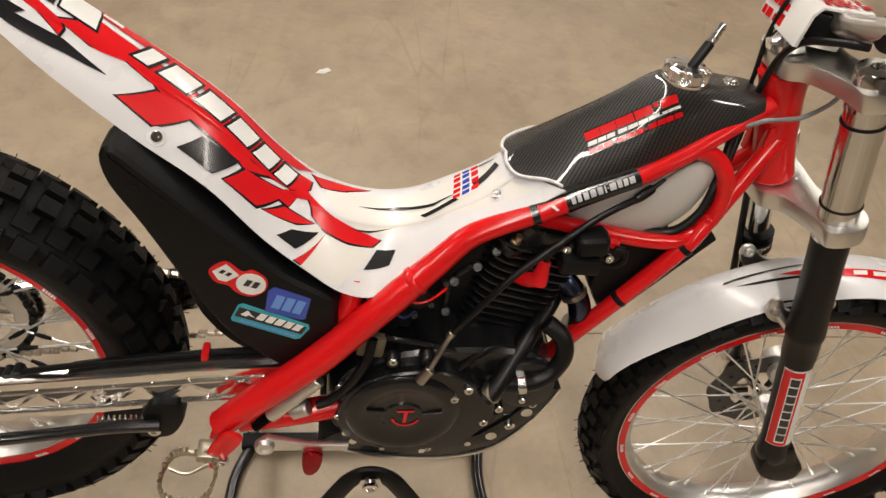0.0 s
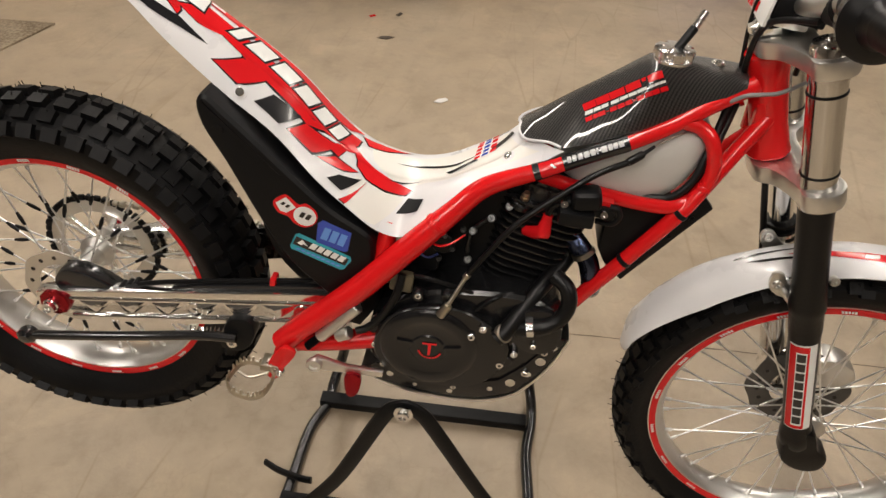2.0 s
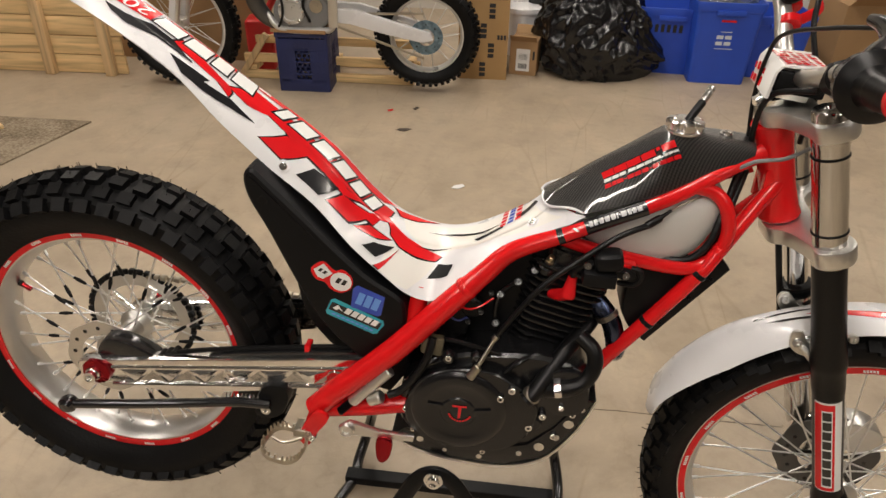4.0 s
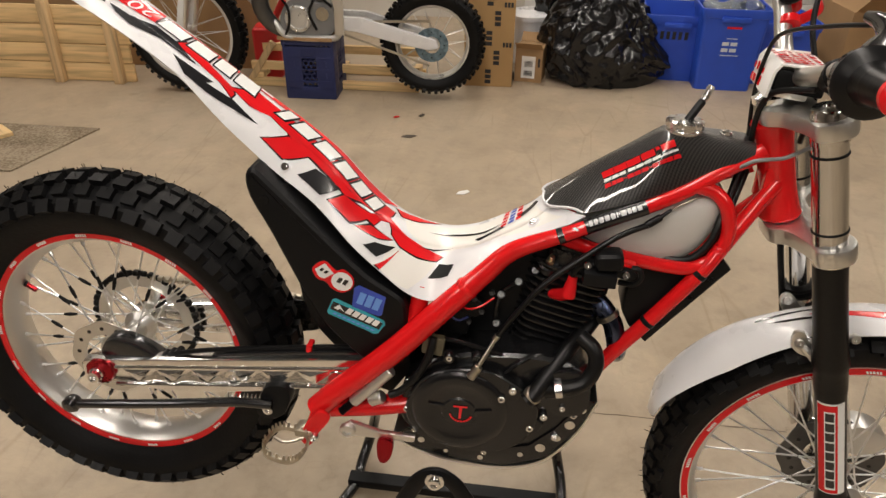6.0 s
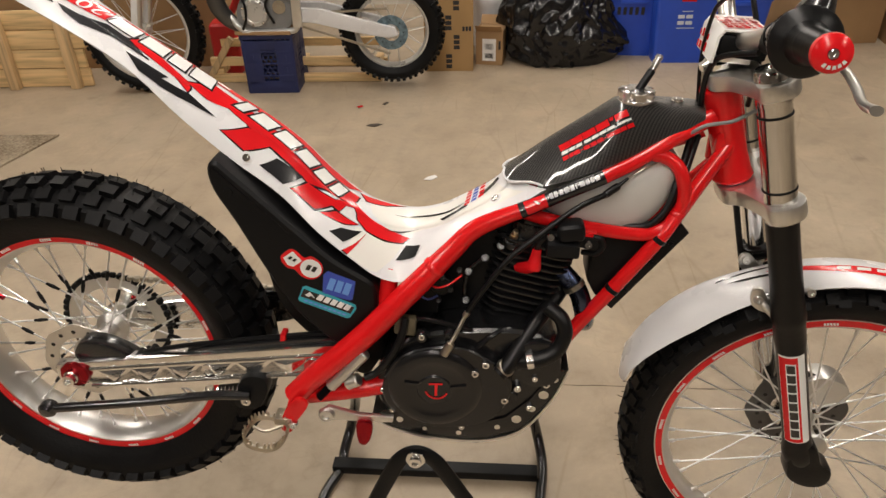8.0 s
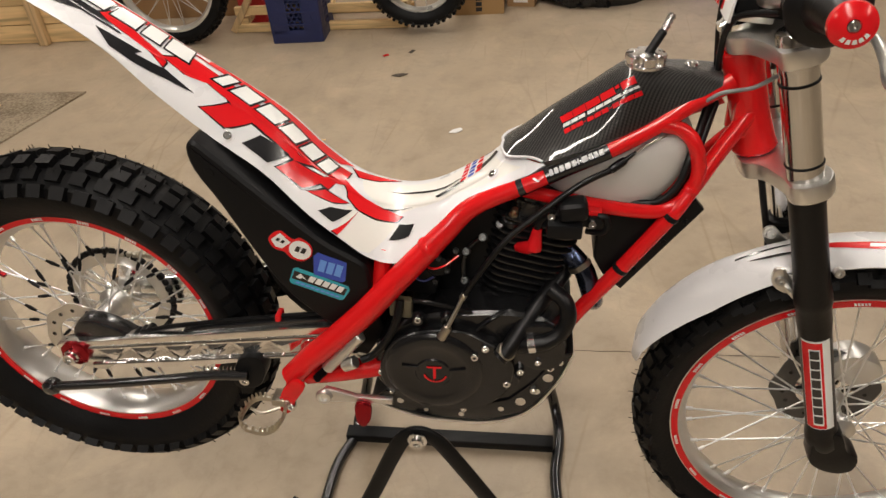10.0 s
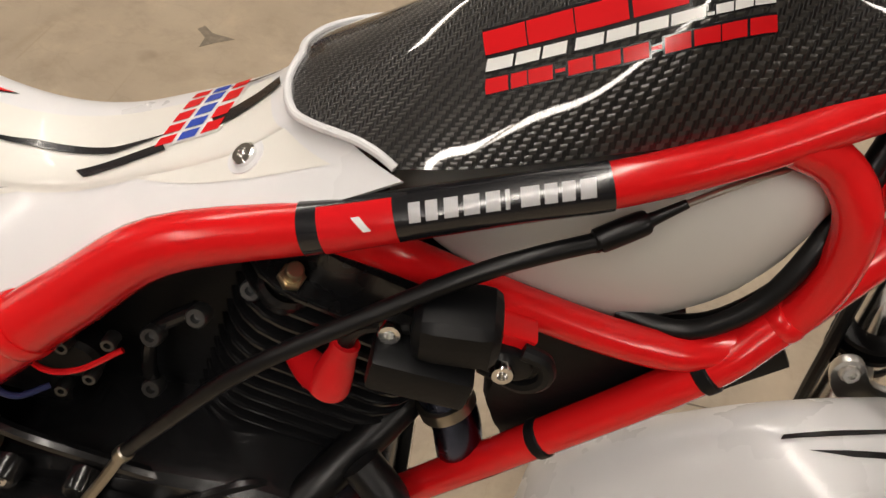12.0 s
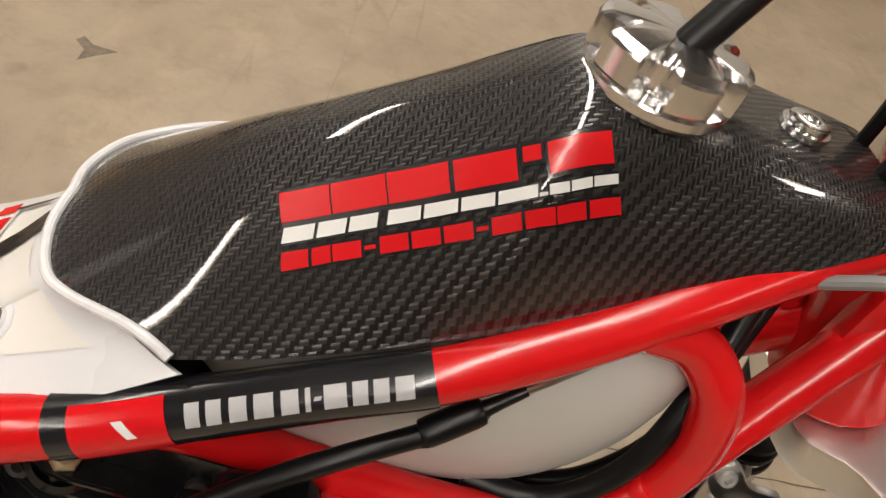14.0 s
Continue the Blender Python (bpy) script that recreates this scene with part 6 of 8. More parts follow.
for k in range(14):
    i, j = k % 2, k // 2
    z, y = 0.659 + i * 0.017, -0.047 + j * 0.0136
    w, h = rnd.uniform(0.008, 0.0145), rnd.uniform(0.007, 0.0125)
    bm.faces.new([bm.verts.new((0.9652 + (c - 0.655) * 0.0135, b, c)) for b, c in ((y, z), (y + h, z), (y + h, z + w), (y, z + w))])
scatter("pad_print", bm, DECAL_RED, pad, "red print on the bar pad")
bm = bmesh.new()
box(bm, (0.066, 0.094, 0.03), (1.006, 0, 0.68), Matrix(), 0.004)
part("pad_foam", steer(bm), PLASTIC, pad, "black foam of the bar pad")
for name, pts, r in (("front_brake_hose", [(1.022, -0.18, 0.787), (0.995, -0.1, 0.765), (0.968, -0.02, 0.735), (0.963, 0.0, 0.697), (0.968, 0.01, 0.642), (0.979, 0.012, 0.59), (0.995, 0.02, 0.52)], 0.003), ("throttle_cable", [(1.01, -0.1, 0.688), (0.992, -0.075, 0.678), (0.976, -0.05, 0.664), (0.972, -0.03, 0.64), (0.977, -0.015, 0.6), (0.99, 0.0, 0.55)], 0.0042), ("clutch_hose", [(1.01, 0.16, 0.81), (1.02, 0.08, 0.79), (1.02, 0.04, 0.74), (1.05, 0.02, 0.66), (1.06, 0.03, 0.58)], 0.004)):
    bm = bmesh.new()
    sweep(bm, pts, r, 10, 8)
    part(name, steer(bm), SOFT, bike)
# strap on the bar
bm = bmesh.new()
for k in range(2):
    lathe(bm, [(0.0135, -0.007), (0.016, -0.006), (0.016, 0.006), (0.0135, 0.007)], along((1.004, 0.1 + k * 0.028, 0.733 + k * 0.022), (1.002, 0.125 + k * 0.03, 0.757 + k * 0.02)), 18)
sweep(bm, [(1.018, 0.105, 0.738), (1.04, 0.12, 0.75), (1.05, 0.14, 0.76), (1.035, 0.15, 0.772)], 0.008, 10, flat=(1, 0.4))
part("lanyard", steer(bm), DECAL_RED, bar, "red lanyard wound round the bar")
# front brake
ring_disc(front, "brake_disc", 0.05, 0.092, 0.062, 0.003, DARK_STEEL, 18, 0.003, "wavy drilled front brake disc")
bm = bmesh.new()
for k in range(6):
    a = 2 * math.pi * k / 6
    sweep(bm, [(0.02 * math.cos(a), 0.06, 0.02 * math.sin(a)), (0.055 * math.cos(a + 0.3), 0.063, 0.055 * math.sin(a + 0.3))], 0.007, 8, 3, flat=(1, 0.5))
scatter("disc_arm", bm, ENGINE, front)
bm = bmesh.new()
slab(bm, smooth_outline([(1.33, 0.06), (1.36, 0.085), (1.405, 0.075), (1.42, 0.045), (1.395, 0.02), (1.35, 0.025)], 4), 0.045, 0.095, 0.006)
part("front_caliper", steer(bm), SATIN, bike, "silver front brake caliper")
bm = bmesh.new()
rod(bm, (1.3426, -0.118, -0.009), (1.3426, 0.118, -0.009), 0.009, 16)
part("front_axle", steer(bm), CHROME, bike)
bm = bmesh.new()
slab(bm, smooth_outline([(1.124, 0.322), (1.138, 0.326), (1.15, 0.312), (1.168, 0.306), (1.168, 0.288), (1.146, 0.286), (1.128, 0.298)], 4), -0.072, -0.079, 0.002)
sweep(bm, [(1.138, -0.076, 0.306), (1.15, -0.084, 0.298), (1.168, -0.09, 0.285)], 0.006, 8)
bolt(bm, (1.136, -0.078, 0.306), (0, -1, 0.2), 0.0075, 0.008)
bolt(bm, (1.212, -0.07, 0.33), (0, -1, 0.2), 0.0075, 0.007)
slab(bm, smooth_outline([(1.138, 0.312), (1.152, 0.316), (1.176, 0.298), (1.205, 0.296), (1.205, 0.272), (1.165, 0.272), (1.14, 0.294)], 4), 0.052, 0.06, 0.002)
bolt(bm, (1.148, 0.053, 0.3035), (0, -1, 0.4), 0.0075, 0.007)
sweep(bm, [(1.17, 0.058, 0.288), (1.178, 0.07, 0.29), (1.186, 0.085, 0.288)], 0.007, 8)
scatter("mudguard_bracket", steer(bm), SATIN, bike)
# white sticker with red field and dark lettering blocks down the fork guard
def fork_patch(bm, s0, s1, a0, a1, lift, mat=0):
    top_p, low_p = fork_point(0, -0.1, 0.475), fork_point(0, -0.1, 0.02)
    d = (low_p - top_p).normalized()
    out = Vector((0, -1, 0))
    side = d.cross(out).normalized()
    if side.x < 0:
        side = -side
    rows = []
    for i in range(3):
        p = top_p + d * (s0 + (s1 - s0) * i / 2)
        rows.append([bm.verts.new(p + (out * math.cos(a) + side * math.sin(a)) * (0.0228 + lift)) for a in (a0 + (a1 - a0) * j / 6 for j in range(7))])
    for i in range(2):
        for j in range(6):
            bm.faces.new((rows[i][j], rows[i + 1][j], rows[i + 1][j + 1], rows[i][j + 1])).material_index = mat


bm = bmesh.new()
fork_patch(bm, 0.253, 0.44, -1.15, 0.72, 0.0006, 0)
fork_patch(bm, 0.256, 0.438, -1.1, 0.18, 0.001, 1)
fork_patch(bm, 0.268, 0.43, -0.62, 0.02, 0.0014, 0)
for k in range(8):
    s = 0.2705 + k * 0.0198
    fork_patch(bm, s, s + 0.0165, -0.56, -0.04, 0.0018, 2)
part("fork_sticker", steer(bm), [DECAL_WHITE, DECAL_RED, DECAL_BLACK], guard, "red and white fork sticker with black lettering blocks")

# ---- graphics on the shell, the cover, the mudguard and the side panel ----
def grown(poly, k):
    cu, cv = sum(p[0] for p in poly) / len(poly), sum(p[1] for p in poly) / len(poly)
    out = []
    for u, v in poly:
        d = math.hypot((u - cu) * 1.1, (v - cv) * 0.16) + 1e-6
        out.append((u + (u - cu) * k / d, max(-0.995, v + (v - cv) * k / d)))
    return out


RED_SHAPES = [
    [(0.0916, -0.581), (0.1018, -0.162), (0.1553, 0.1), (0.1553, -0.256)],
    [(0.157, 0.09), (0.2066, 0.14), (0.2781, 0.16), (0.3964, 0.14), (0.52, 0.14), (0.568, 0.12), (0.5401, -0.03), (0.4746, -0.1), (0.3818, -0.06), (0.2755, 0.02), (0.2057, -0.02)],
    [(0.1813, -0.373), (0.1886, -0.156), (0.258, -0.408), (0.2649, -0.63)],
    [(0.2549, -0.425), (0.2835, -0.054), (0.4026, -0.195), (0.4978, -0.091), (0.5661, -0.06), (0.5626, -0.207), (0.5289, -0.467), (0.4653, -0.642), (0.4139, -0.624), (0.3573, -0.586), (0.3169, -0.402), (0.2888, -0.558)],
    [(0.3276, -0.78), (0.3513, -0.574), (0.3911, -0.61), (0.364, -0.813)],
    [(0.4426, -0.838), (0.4653, -0.642), (0.5314, -0.559), (0.4858, -0.806)],
    [(0.5148, -0.641), (0.5572, -0.219), (0.5666, -0.364), (0.5315, -0.645)],
    [(0.4948, -0.795), (0.526, -0.664), (0.5763, -0.645), (0.5439, -0.721)],
    [(0.5478, -0.979), (0.6021, -0.663), (0.5864, -0.767), (0.5598, -0.983)],
    [(0.5546, -0.225), (0.5744, -0.317), (0.6255, -0.553), (0.6878, -0.601), (0.7125, -0.625), (0.6973, -0.668), (0.6471, -0.669), (0.5984, -0.655), (0.573, -0.606)],
    [(0.5656, 0.05), (0.61, 0.12), (0.69, 0.14), (0.637, 0.0), (0.5857, -0.06)]]
BLACK_SHAPES = [
    [(0.3907, -0.853), (0.4085, -0.666), (0.4563, -0.631), (0.4297, -0.868)],
    [(0.5177, -0.892), (0.5396, -0.775), (0.5872, -0.682), (0.5478, -0.896)],
    [(0.6841, -0.814), (0.707, -0.685), (0.746, -0.7), (0.7365, -0.798)],
    [(0.0748, -0.857), (0.0821, -0.744), (0.0918, -0.766), (0.0845, -0.915)],
    [(0.0982, -0.676), (0.1098, -0.598), (0.1186, -0.656), (0.1096, -0.707)],
    [(0.1201, -0.621), (0.138, -0.582), (0.1593, -0.314), (0.1827, -0.329), (0.2097, -0.582), (0.17, -0.586), (0.1451, -0.725), (0.1288, -0.694)],
    [(0.1899, -0.683), (0.214, -0.656), (0.2376, -0.628), (0.2353, -0.71), (0.269, -0.635), (0.3118, -0.684), (0.2791, -0.735), (0.245, -0.839), (0.2167, -0.874)],
    [(0.6642, -0.167), (0.7376, -0.134), (0.8158, -0.197), (0.8679, -0.172), (0.8165, -0.245), (0.7385, -0.178)],
    [(0.7897, -0.345), (0.8628, -0.241), (0.8692, -0.304), (0.8, -0.418)],
    [(0.6429, -0.586), (0.6867, -0.579), (0.7368, -0.555), (0.6874, -0.592)],
    [(0.8816, 0.12), (0.9257, 0.14), (0.9573, 0.1), (0.929, 0.14)],
    [(0.8969, -0.126), (0.9483, 0.016), (0.9553, -0.061), (0.9046, -0.212)]]
CREAM_SHAPES = [
    [(0.5743, -0.665), (0.6023, -0.668), (0.698, -0.682), (0.6762, -0.805), (0.637, -0.965), (0.6004, -0.995), (0.5559, -0.985)],
    [(0.5915, 0.0), (0.6886, 0.03), (0.7954, 0.05), (0.889, 0.05), (0.935, 0.1), (0.955, -0.25), (0.975, -0.6), (0.985, -0.8), (0.9322, -0.687), (0.8513, -0.558), (0.7446, -0.564), (0.7052, -0.599), (0.6511, -0.569), (0.6083, -0.29)]]
for shape in CREAM_SHAPES:
    bm = bmesh.new()
    shell_patch(bm, shape, 0.0004)
    part("cream_panel", bm, CREAM, shell, "cream decal panel")
for i, shape in enumerate(RED_SHAPES):
    if i not in (0, 1):
        bm = bmesh.new()
        shell_patch(bm, grown(shape, 0.0035), 0.0007)
        part("black_outline", bm, DECAL_BLACK, shell, "black outline of the red decal")
    bm = bmesh.new()
    shell_patch(bm, shape, 0.0011 if i != 3 else 0.0009)
    part("red_decal", bm, DECAL_RED, shell, "red decal shape")
for i, shape in enumerate(BLACK_SHAPES):
    bm = bmesh.new()
    shell_patch(bm, shape, 0.0013)
    part("vent_opening" if i in (1, 2) else "black_decal", bm, PLASTIC if i in (1, 2) else DECAL_BLACK, shell, "dark vent opening" if i in (1, 2) else "black decal shape")


def quad_uv(q, s, t):
    """Between four corners: start of the lower edge, start of the upper, end of the upper, end of the lower."""
    a = [q[0][k] * (1 - s) + q[3][k] * s for k in (0, 1)]
    b = [q[1][k] * (1 - s) + q[2][k] * s for k in (0, 1)]
    return (a[0] * (1 - t) + b[0] * t, a[1] * (1 - t) + b[1] * t)


def shell_blocks(q, spans):
    """Slanted white blocks with dark edges between the corners of q: start and width of each along the line."""
    for a, w in spans:
        s0, s1, sl, e = a, a + w, 0.02, 0.016
        bm = bmesh.new()
        shell_patch(bm, [quad_uv(q, s0 - e, -0.08), quad_uv(q, s0 + sl - e, 1.06), quad_uv(q, s1 + sl + e, 1.06), quad_uv(q, s1 + e, -0.08)], 0.0014)
        part("letter_outline", bm, DECAL_BLACK, shell, "black outline of a lettering block")
        bm = bmesh.new()
        shell_patch(bm, [quad_uv(q, s0, 0.02), quad_uv(q, s0 + sl, 0.96), quad_uv(q, s1 + sl, 0.96), quad_uv(q, s1, 0.02)], 0.0018)
        part("letter_block", bm, DECAL_WHITE, shell, "white lettering block")


shell_blocks([(0.1549, -0.242), (0.155, 0.012), (0.2789, 0.12), (0.2867, -0.221)], ((0.02, 0.2), (0.27, 0.2), (0.52, 0.17), (0.74, 0.24)))
shell_blocks([(0.3141, -0.252), (0.3211, 0.032), (0.5389, -0.098), (0.5286, -0.44)], ((0.02, 0.07), (0.14, 0.15), (0.34, 0.16), (0.54, 0.14), (0.72, 0.12), (0.88, 0.1)))
bm = bmesh.new()
shell_patch(bm, [(0.2817, 0.043), (0.2821, 0.11), (0.3007, 0.12), (0.3004, 0.039)], 0.0016)
part("letter_block", bm, DECAL_WHITE, shell, "white lettering block")


def text_on(words, at, name, mat, parent, label):
    """Lays flat text on a surface: at(s, t) gives the place for s along the line and t up the letters."""
    cu = bpy.data.curves.new("text", "FONT")
    cu.body, cu.resolution_u = words, 3
    ob = bpy.data.objects.new("text", cu)
    scene.collection.objects.link(ob)
    me = ob.to_mesh()
    b2 = bmesh.new()
    b2.from_mesh(me)
    ob.to_mesh_clear()
    bpy.data.objects.remove(ob)
    xs = [v.co.x for v in b2.verts]
    ys = [v.co.y for v in b2.verts]
    x0, x1, y0, y1 = min(xs), max(xs), min(ys), max(ys)
    bmesh.ops.triangulate(b2, faces=b2.faces[:])
    for _ in range(3):
        long_edges = [e for e in b2.edges if e.calc_length() > 0.12]
        if long_edges:
            bmesh.ops.subdivide_edges(b2, edges=long_edges, cuts=1)
            bmesh.ops.triangulate(b2, faces=b2.faces[:])
    for v in b2.verts:
        v.co = at((v.co.x - x0) / (x1 - x0), (v.co.y - y0) / (y1 - y0))
    return part(name, b2, mat, parent, label)


YEAR = [(0.1061, -0.562), (0.1065, -0.194), (0.1512, -0.007), (0.1501, -0.24)]


def year_at(s, t):
    u, v = quad_uv(YEAR, 1 - s, 1 - t)
    return shell_at(u, v) + shell_normal(u, v) * 0.0018


text_on("2018", year_at, "year_number", DECAL_WHITE, shell, "white year number on the red decal")
# small red and blue maker's sticker on the seat
STICKER = [(0.856, -0.28), (0.866, 0.13), (0.916, 0.18), (0.91, -0.24)]
bm = bmesh.new()
shell_patch(bm, STICKER, 0.0012)
part("maker_sticker", bm, DECAL_WHITE, shell, "white maker's sticker")
for k, (mat, n) in enumerate(((DECAL_RED, 5), (DECAL_BLUE, 5), (DECAL_RED, 4))):
    for j in range(n):
        t0, s0 = (j + 0.14) / n, (k + 0.1) / 3
        bm = bmesh.new()
        shell_patch(bm, [quad_uv(STICKER, s0, t0), quad_uv(STICKER, s0, t0 + 0.74 / n), quad_uv(STICKER, s0 + 0.26, t0 + 0.74 / n), quad_uv(STICKER, s0 + 0.26, t0)], 0.0016)
        part("sticker_mark", bm, mat, shell, "coloured lettering block of the sticker")
# screws of the shell
for u, v, r in ((0.372, -0.87, 0.006), (0.941, -0.59, 0.0065)):
    p, n = shell_at(u, v), shell_normal(u, v)
    if n.y > 0:
        n = -n
    bm = bmesh.new()
    lathe(bm, [(0.0105, 0.0), (0.0102, 0.001), (0.008, 0.0006)], along(p, p + n), 24)
    part("screw_seat", bm, WHITE, shell)
    bm = bmesh.new()
    bolt(bm, p, n, r, 0.0035)
    part("shell_screw", bm, CHROME, shell, "steel screw in the shell")
# white piping where the seat meets the carbon cover
bm = bmesh.new()
sweep(bm, [tuple(cover_at(0.0, -1 + 2 * k / 40) + Vector((-0.001, 0, 0.0003))) for k in range(41)], 0.0021, 10, 2)
part("piping", bm, WHITE, shell, "white raised edge round the tank cover")


def cover_patch(bm, poly, lift=0.0009, fine=0.03):
    b2 = bmesh.new()
    b2.faces.new([b2.verts.new((u, v * 0.5, 0)) for u, v in poly])
    bmesh.ops.triangulate(b2, faces=b2.faces[:])
    for _ in range(5):
        long_e = [e for e in b2.edges if e.calc_length() > fine]
        if not long_e:
            break
        bmesh.ops.subdivide_edges(b2, edges=long_e, cuts=1)
        bmesh.ops.triangulate(b2, faces=[f for f in b2.faces if len(f.verts) > 3])
    for v in b2.verts:
        u, w = v.co.x, v.co.y * 2
        n = cover_normal(u, w)
        if n.z < 0 and n.y > 0:
            n = -n
        v.co = cover_at(u, w) + n * lift
    merge(bm, b2)


def row_uv(q, s, t):
    """Along a lettering row given by its lower and upper edge."""
    k = min(max(s, 0.0), 1.0) * (len(q[0]) - 1)
    i = min(int(k), len(q[0]) - 2)
    lo, hi = [[e[i][c] + (e[i + 1][c] - e[i][c]) * (k - i) for c in (0, 1)] for e in q]
    return (lo[0] + (hi[0] - lo[0]) * t, lo[1] + (hi[1] - lo[1]) * t)


# lettering rows: lower edge, upper edge, colour, start and width of each block
LETTERS = (
    ([(0.2662, -0.5516), (0.3238, -0.5577), (0.3789, -0.5715), (0.4309, -0.5947), (0.4806, -0.6226), (0.5295, -0.6477), (0.5869, -0.6378)],
     [(0.2616, -0.4122), (0.3187, -0.4222), (0.3731, -0.4365), (0.4255, -0.4616), (0.4748, -0.4927), (0.5228, -0.5227), (0.5754, -0.5207)],
     DECAL_RED, ((0.0, 0.15), (0.155, 0.165), (0.325, 0.185), (0.525, 0.19), (0.735, 0.055), (0.81, 0.19))),
    ([(0.262, -0.6261), (0.3214, -0.6296), (0.3777, -0.64), (0.4303, -0.6611), (0.4809, -0.6856), (0.5324, -0.7037), (0.5947, -0.6897)],
     [(0.2685, -0.5619), (0.3263, -0.5709), (0.3814, -0.5855), (0.4332, -0.6108), (0.4831, -0.6398), (0.5327, -0.6633), (0.592, -0.6533)],
     DECAL_WHITE, ((0.0, 0.095), (0.105, 0.085), (0.2, 0.085), (0.315, 0.1), (0.425, 0.1), (0.535, 0.1), (0.645, 0.115), (0.765, 0.025), (0.795, 0.06), (0.86, 0.06), (0.925, 0.075))),
    ([(0.2456, -0.7253), (0.3104, -0.7209), (0.3686, -0.7314), (0.4228, -0.7511), (0.4766, -0.773), (0.5349, -0.782), (0.6035, -0.7679)],
     [(0.2599, -0.6519), (0.3199, -0.6562), (0.3763, -0.6686), (0.4284, -0.6932), (0.4805, -0.7151), (0.5343, -0.7316), (0.5983, -0.7189)],
     DECAL_RED, ((0.0, 0.08), (0.09, 0.055), (0.15, 0.085), (0.245, 0.035), (0.29, 0.085), (0.385, 0.085), (0.48, 0.085), (0.575, 0.035), (0.62, 0.085), (0.715, 0.09), (0.81, 0.085), (0.905, 0.095))),
)
for row, (lo, hi, mat, spans) in enumerate(LETTERS):
    for a, w in spans:
        t0, t1 = 0.05, 0.95
        if row == 0 and w < 0.06:
            t0 = 0.5
        if row == 1 and a > 0.75:
            t1 = 0.3 if w < 0.03 else 0.8
        if row == 2 and w < 0.04:
            t0, t1 = 0.38, 0.6
        bm = bmesh.new()
        e = 0.009
        cover_patch(bm, [row_uv((lo, hi), a - e, t0 - 0.13), row_uv((lo, hi), a - e, t1 + 0.13), row_uv((lo, hi), a + w + e, t1 + 0.13), row_uv((lo, hi), a + w + e, t0 - 0.13)], 0.0006)
        part("letter_outline", bm, DECAL_BLACK, cover, "black edge of a lettering block")
        bm = bmesh.new()
        cover_patch(bm, [row_uv((lo, hi), a, t0), row_uv((lo, hi), a, t1), row_uv((lo, hi), a + w, t1), row_uv((lo, hi), a + w, t0)], 0.001)
        part("letter_block", bm, mat, cover, "coloured lettering block on the carbon cover")


def guard_patch(bm, poly, lift=0.001):
    b2 = bmesh.new()
    b2.faces.new([b2.verts.new((u, v * 0.3, 0)) for u, v in poly])
    bmesh.ops.triangulate(b2, faces=b2.faces[:])
    for _ in range(4):
        long_e = [e for e in b2.edges if e.calc_length() > 0.03]
        if not long_e:
            break
        bmesh.ops.subdivide_edges(b2, edges=long_e, cuts=1)
        bmesh.ops.triangulate(b2, faces=[f for f in b2.faces if len(f.verts) > 3])
    for v in b2.verts:
        u, w = v.co.x, v.co.y / 0.3
        n = guard_normal(u, w)
        p = guard_at(u, w)
        if n.dot(p - GUARD_C) < 0:
            n = -n
        v.co = p + n * lift
    merge(bm, b2)


GUARD_SHAPES = [
    ([(0.414, -0.13), (0.446, -0.055), (0.495, -0.02), (0.56, 0.02), (0.65, 0.04), (0.9, 0.0), (0.9, -0.42), (0.638, -0.36), (0.5665, -0.3), (0.495, -0.24), (0.445, -0.19)], DECAL_RED, 0.0008, "red_band", "red decal band"),
    ([(0.316, -0.16), (0.319, -0.1), (0.352, -0.03), (0.384, 0.03), (0.42, 0.11), (0.454, 0.19), (0.47, 0.19), (0.45, 0.11), (0.416, 0.04), (0.384, -0.04), (0.352, -0.1)], DECAL_BLACK, 0.001, "black_stroke", "black decal stroke"),
    ([(0.336, -0.27), (0.365, -0.25), (0.4, -0.235), (0.4416, -0.225), (0.47, -0.22), (0.46, -0.29), (0.405, -0.31), (0.37, -0.32)], DECAL_BLACK, 0.001, "black_stroke", "black decal stroke"),
    ([(0.378, -0.8), (0.378, -0.88), (0.388, -0.88), (0.388, -0.8)], DECAL_BLACK, 0.001, "black_dash", "short black decal dash"),
    ([(0.392, -0.83), (0.392, -0.88), (0.43, -0.9), (0.43, -0.85)], DECAL_BLACK, 0.001, "black_dash", "short black decal dash")]
for k in range(6):
    a = 0.55 + k * 0.04
    GUARD_SHAPES.append(([(a, -0.22), (a + 0.004, -0.06), (a + 0.032, -0.04), (a + 0.028, -0.2)], DECAL_WHITE, 0.0014, "letter_block", "white lettering block"))
for shape, mat, lift, nm, lb in GUARD_SHAPES:
    bm = bmesh.new()
    guard_patch(bm, shape, lift)
    part(nm, steer(bm), mat, front_guard, lb)
# stickers on the side panel
yp = -0.1122
bm = bmesh.new()
plate(bm, smooth_outline([(0.375, 0.297), (0.393, 0.313), (0.412, 0.3), (0.424, 0.304), (0.44, 0.292), (0.44, 0.274), (0.425, 0.262), (0.408, 0.266), (0.398, 0.276), (0.383, 0.28)], 4), yp)
sticker = part("panel_sticker", bm, DECAL_RED, right_panel, "red and white sticker")
bm = bmesh.new()
plate(bm, [(0.379, 0.296), (0.394, 0.309), (0.409, 0.294), (0.395, 0.282), (0.386, 0.284)], yp - 0.0007)
plate(bm, [(0.423 + 0.017 * math.cos(2 * math.pi * k / 20), 0.282 + 0.0165 * math.sin(2 * math.pi * k / 20)) for k in range(20)], yp - 0.0007)
scatter("sticker_field", bm, DECAL_WHITE, right_panel, "white field of the sticker")
bm = bmesh.new()
blocks(bm, (0.414, 0.28), (0.432, 0.276), 0.01, 2, yp - 0.0014, 0.7)
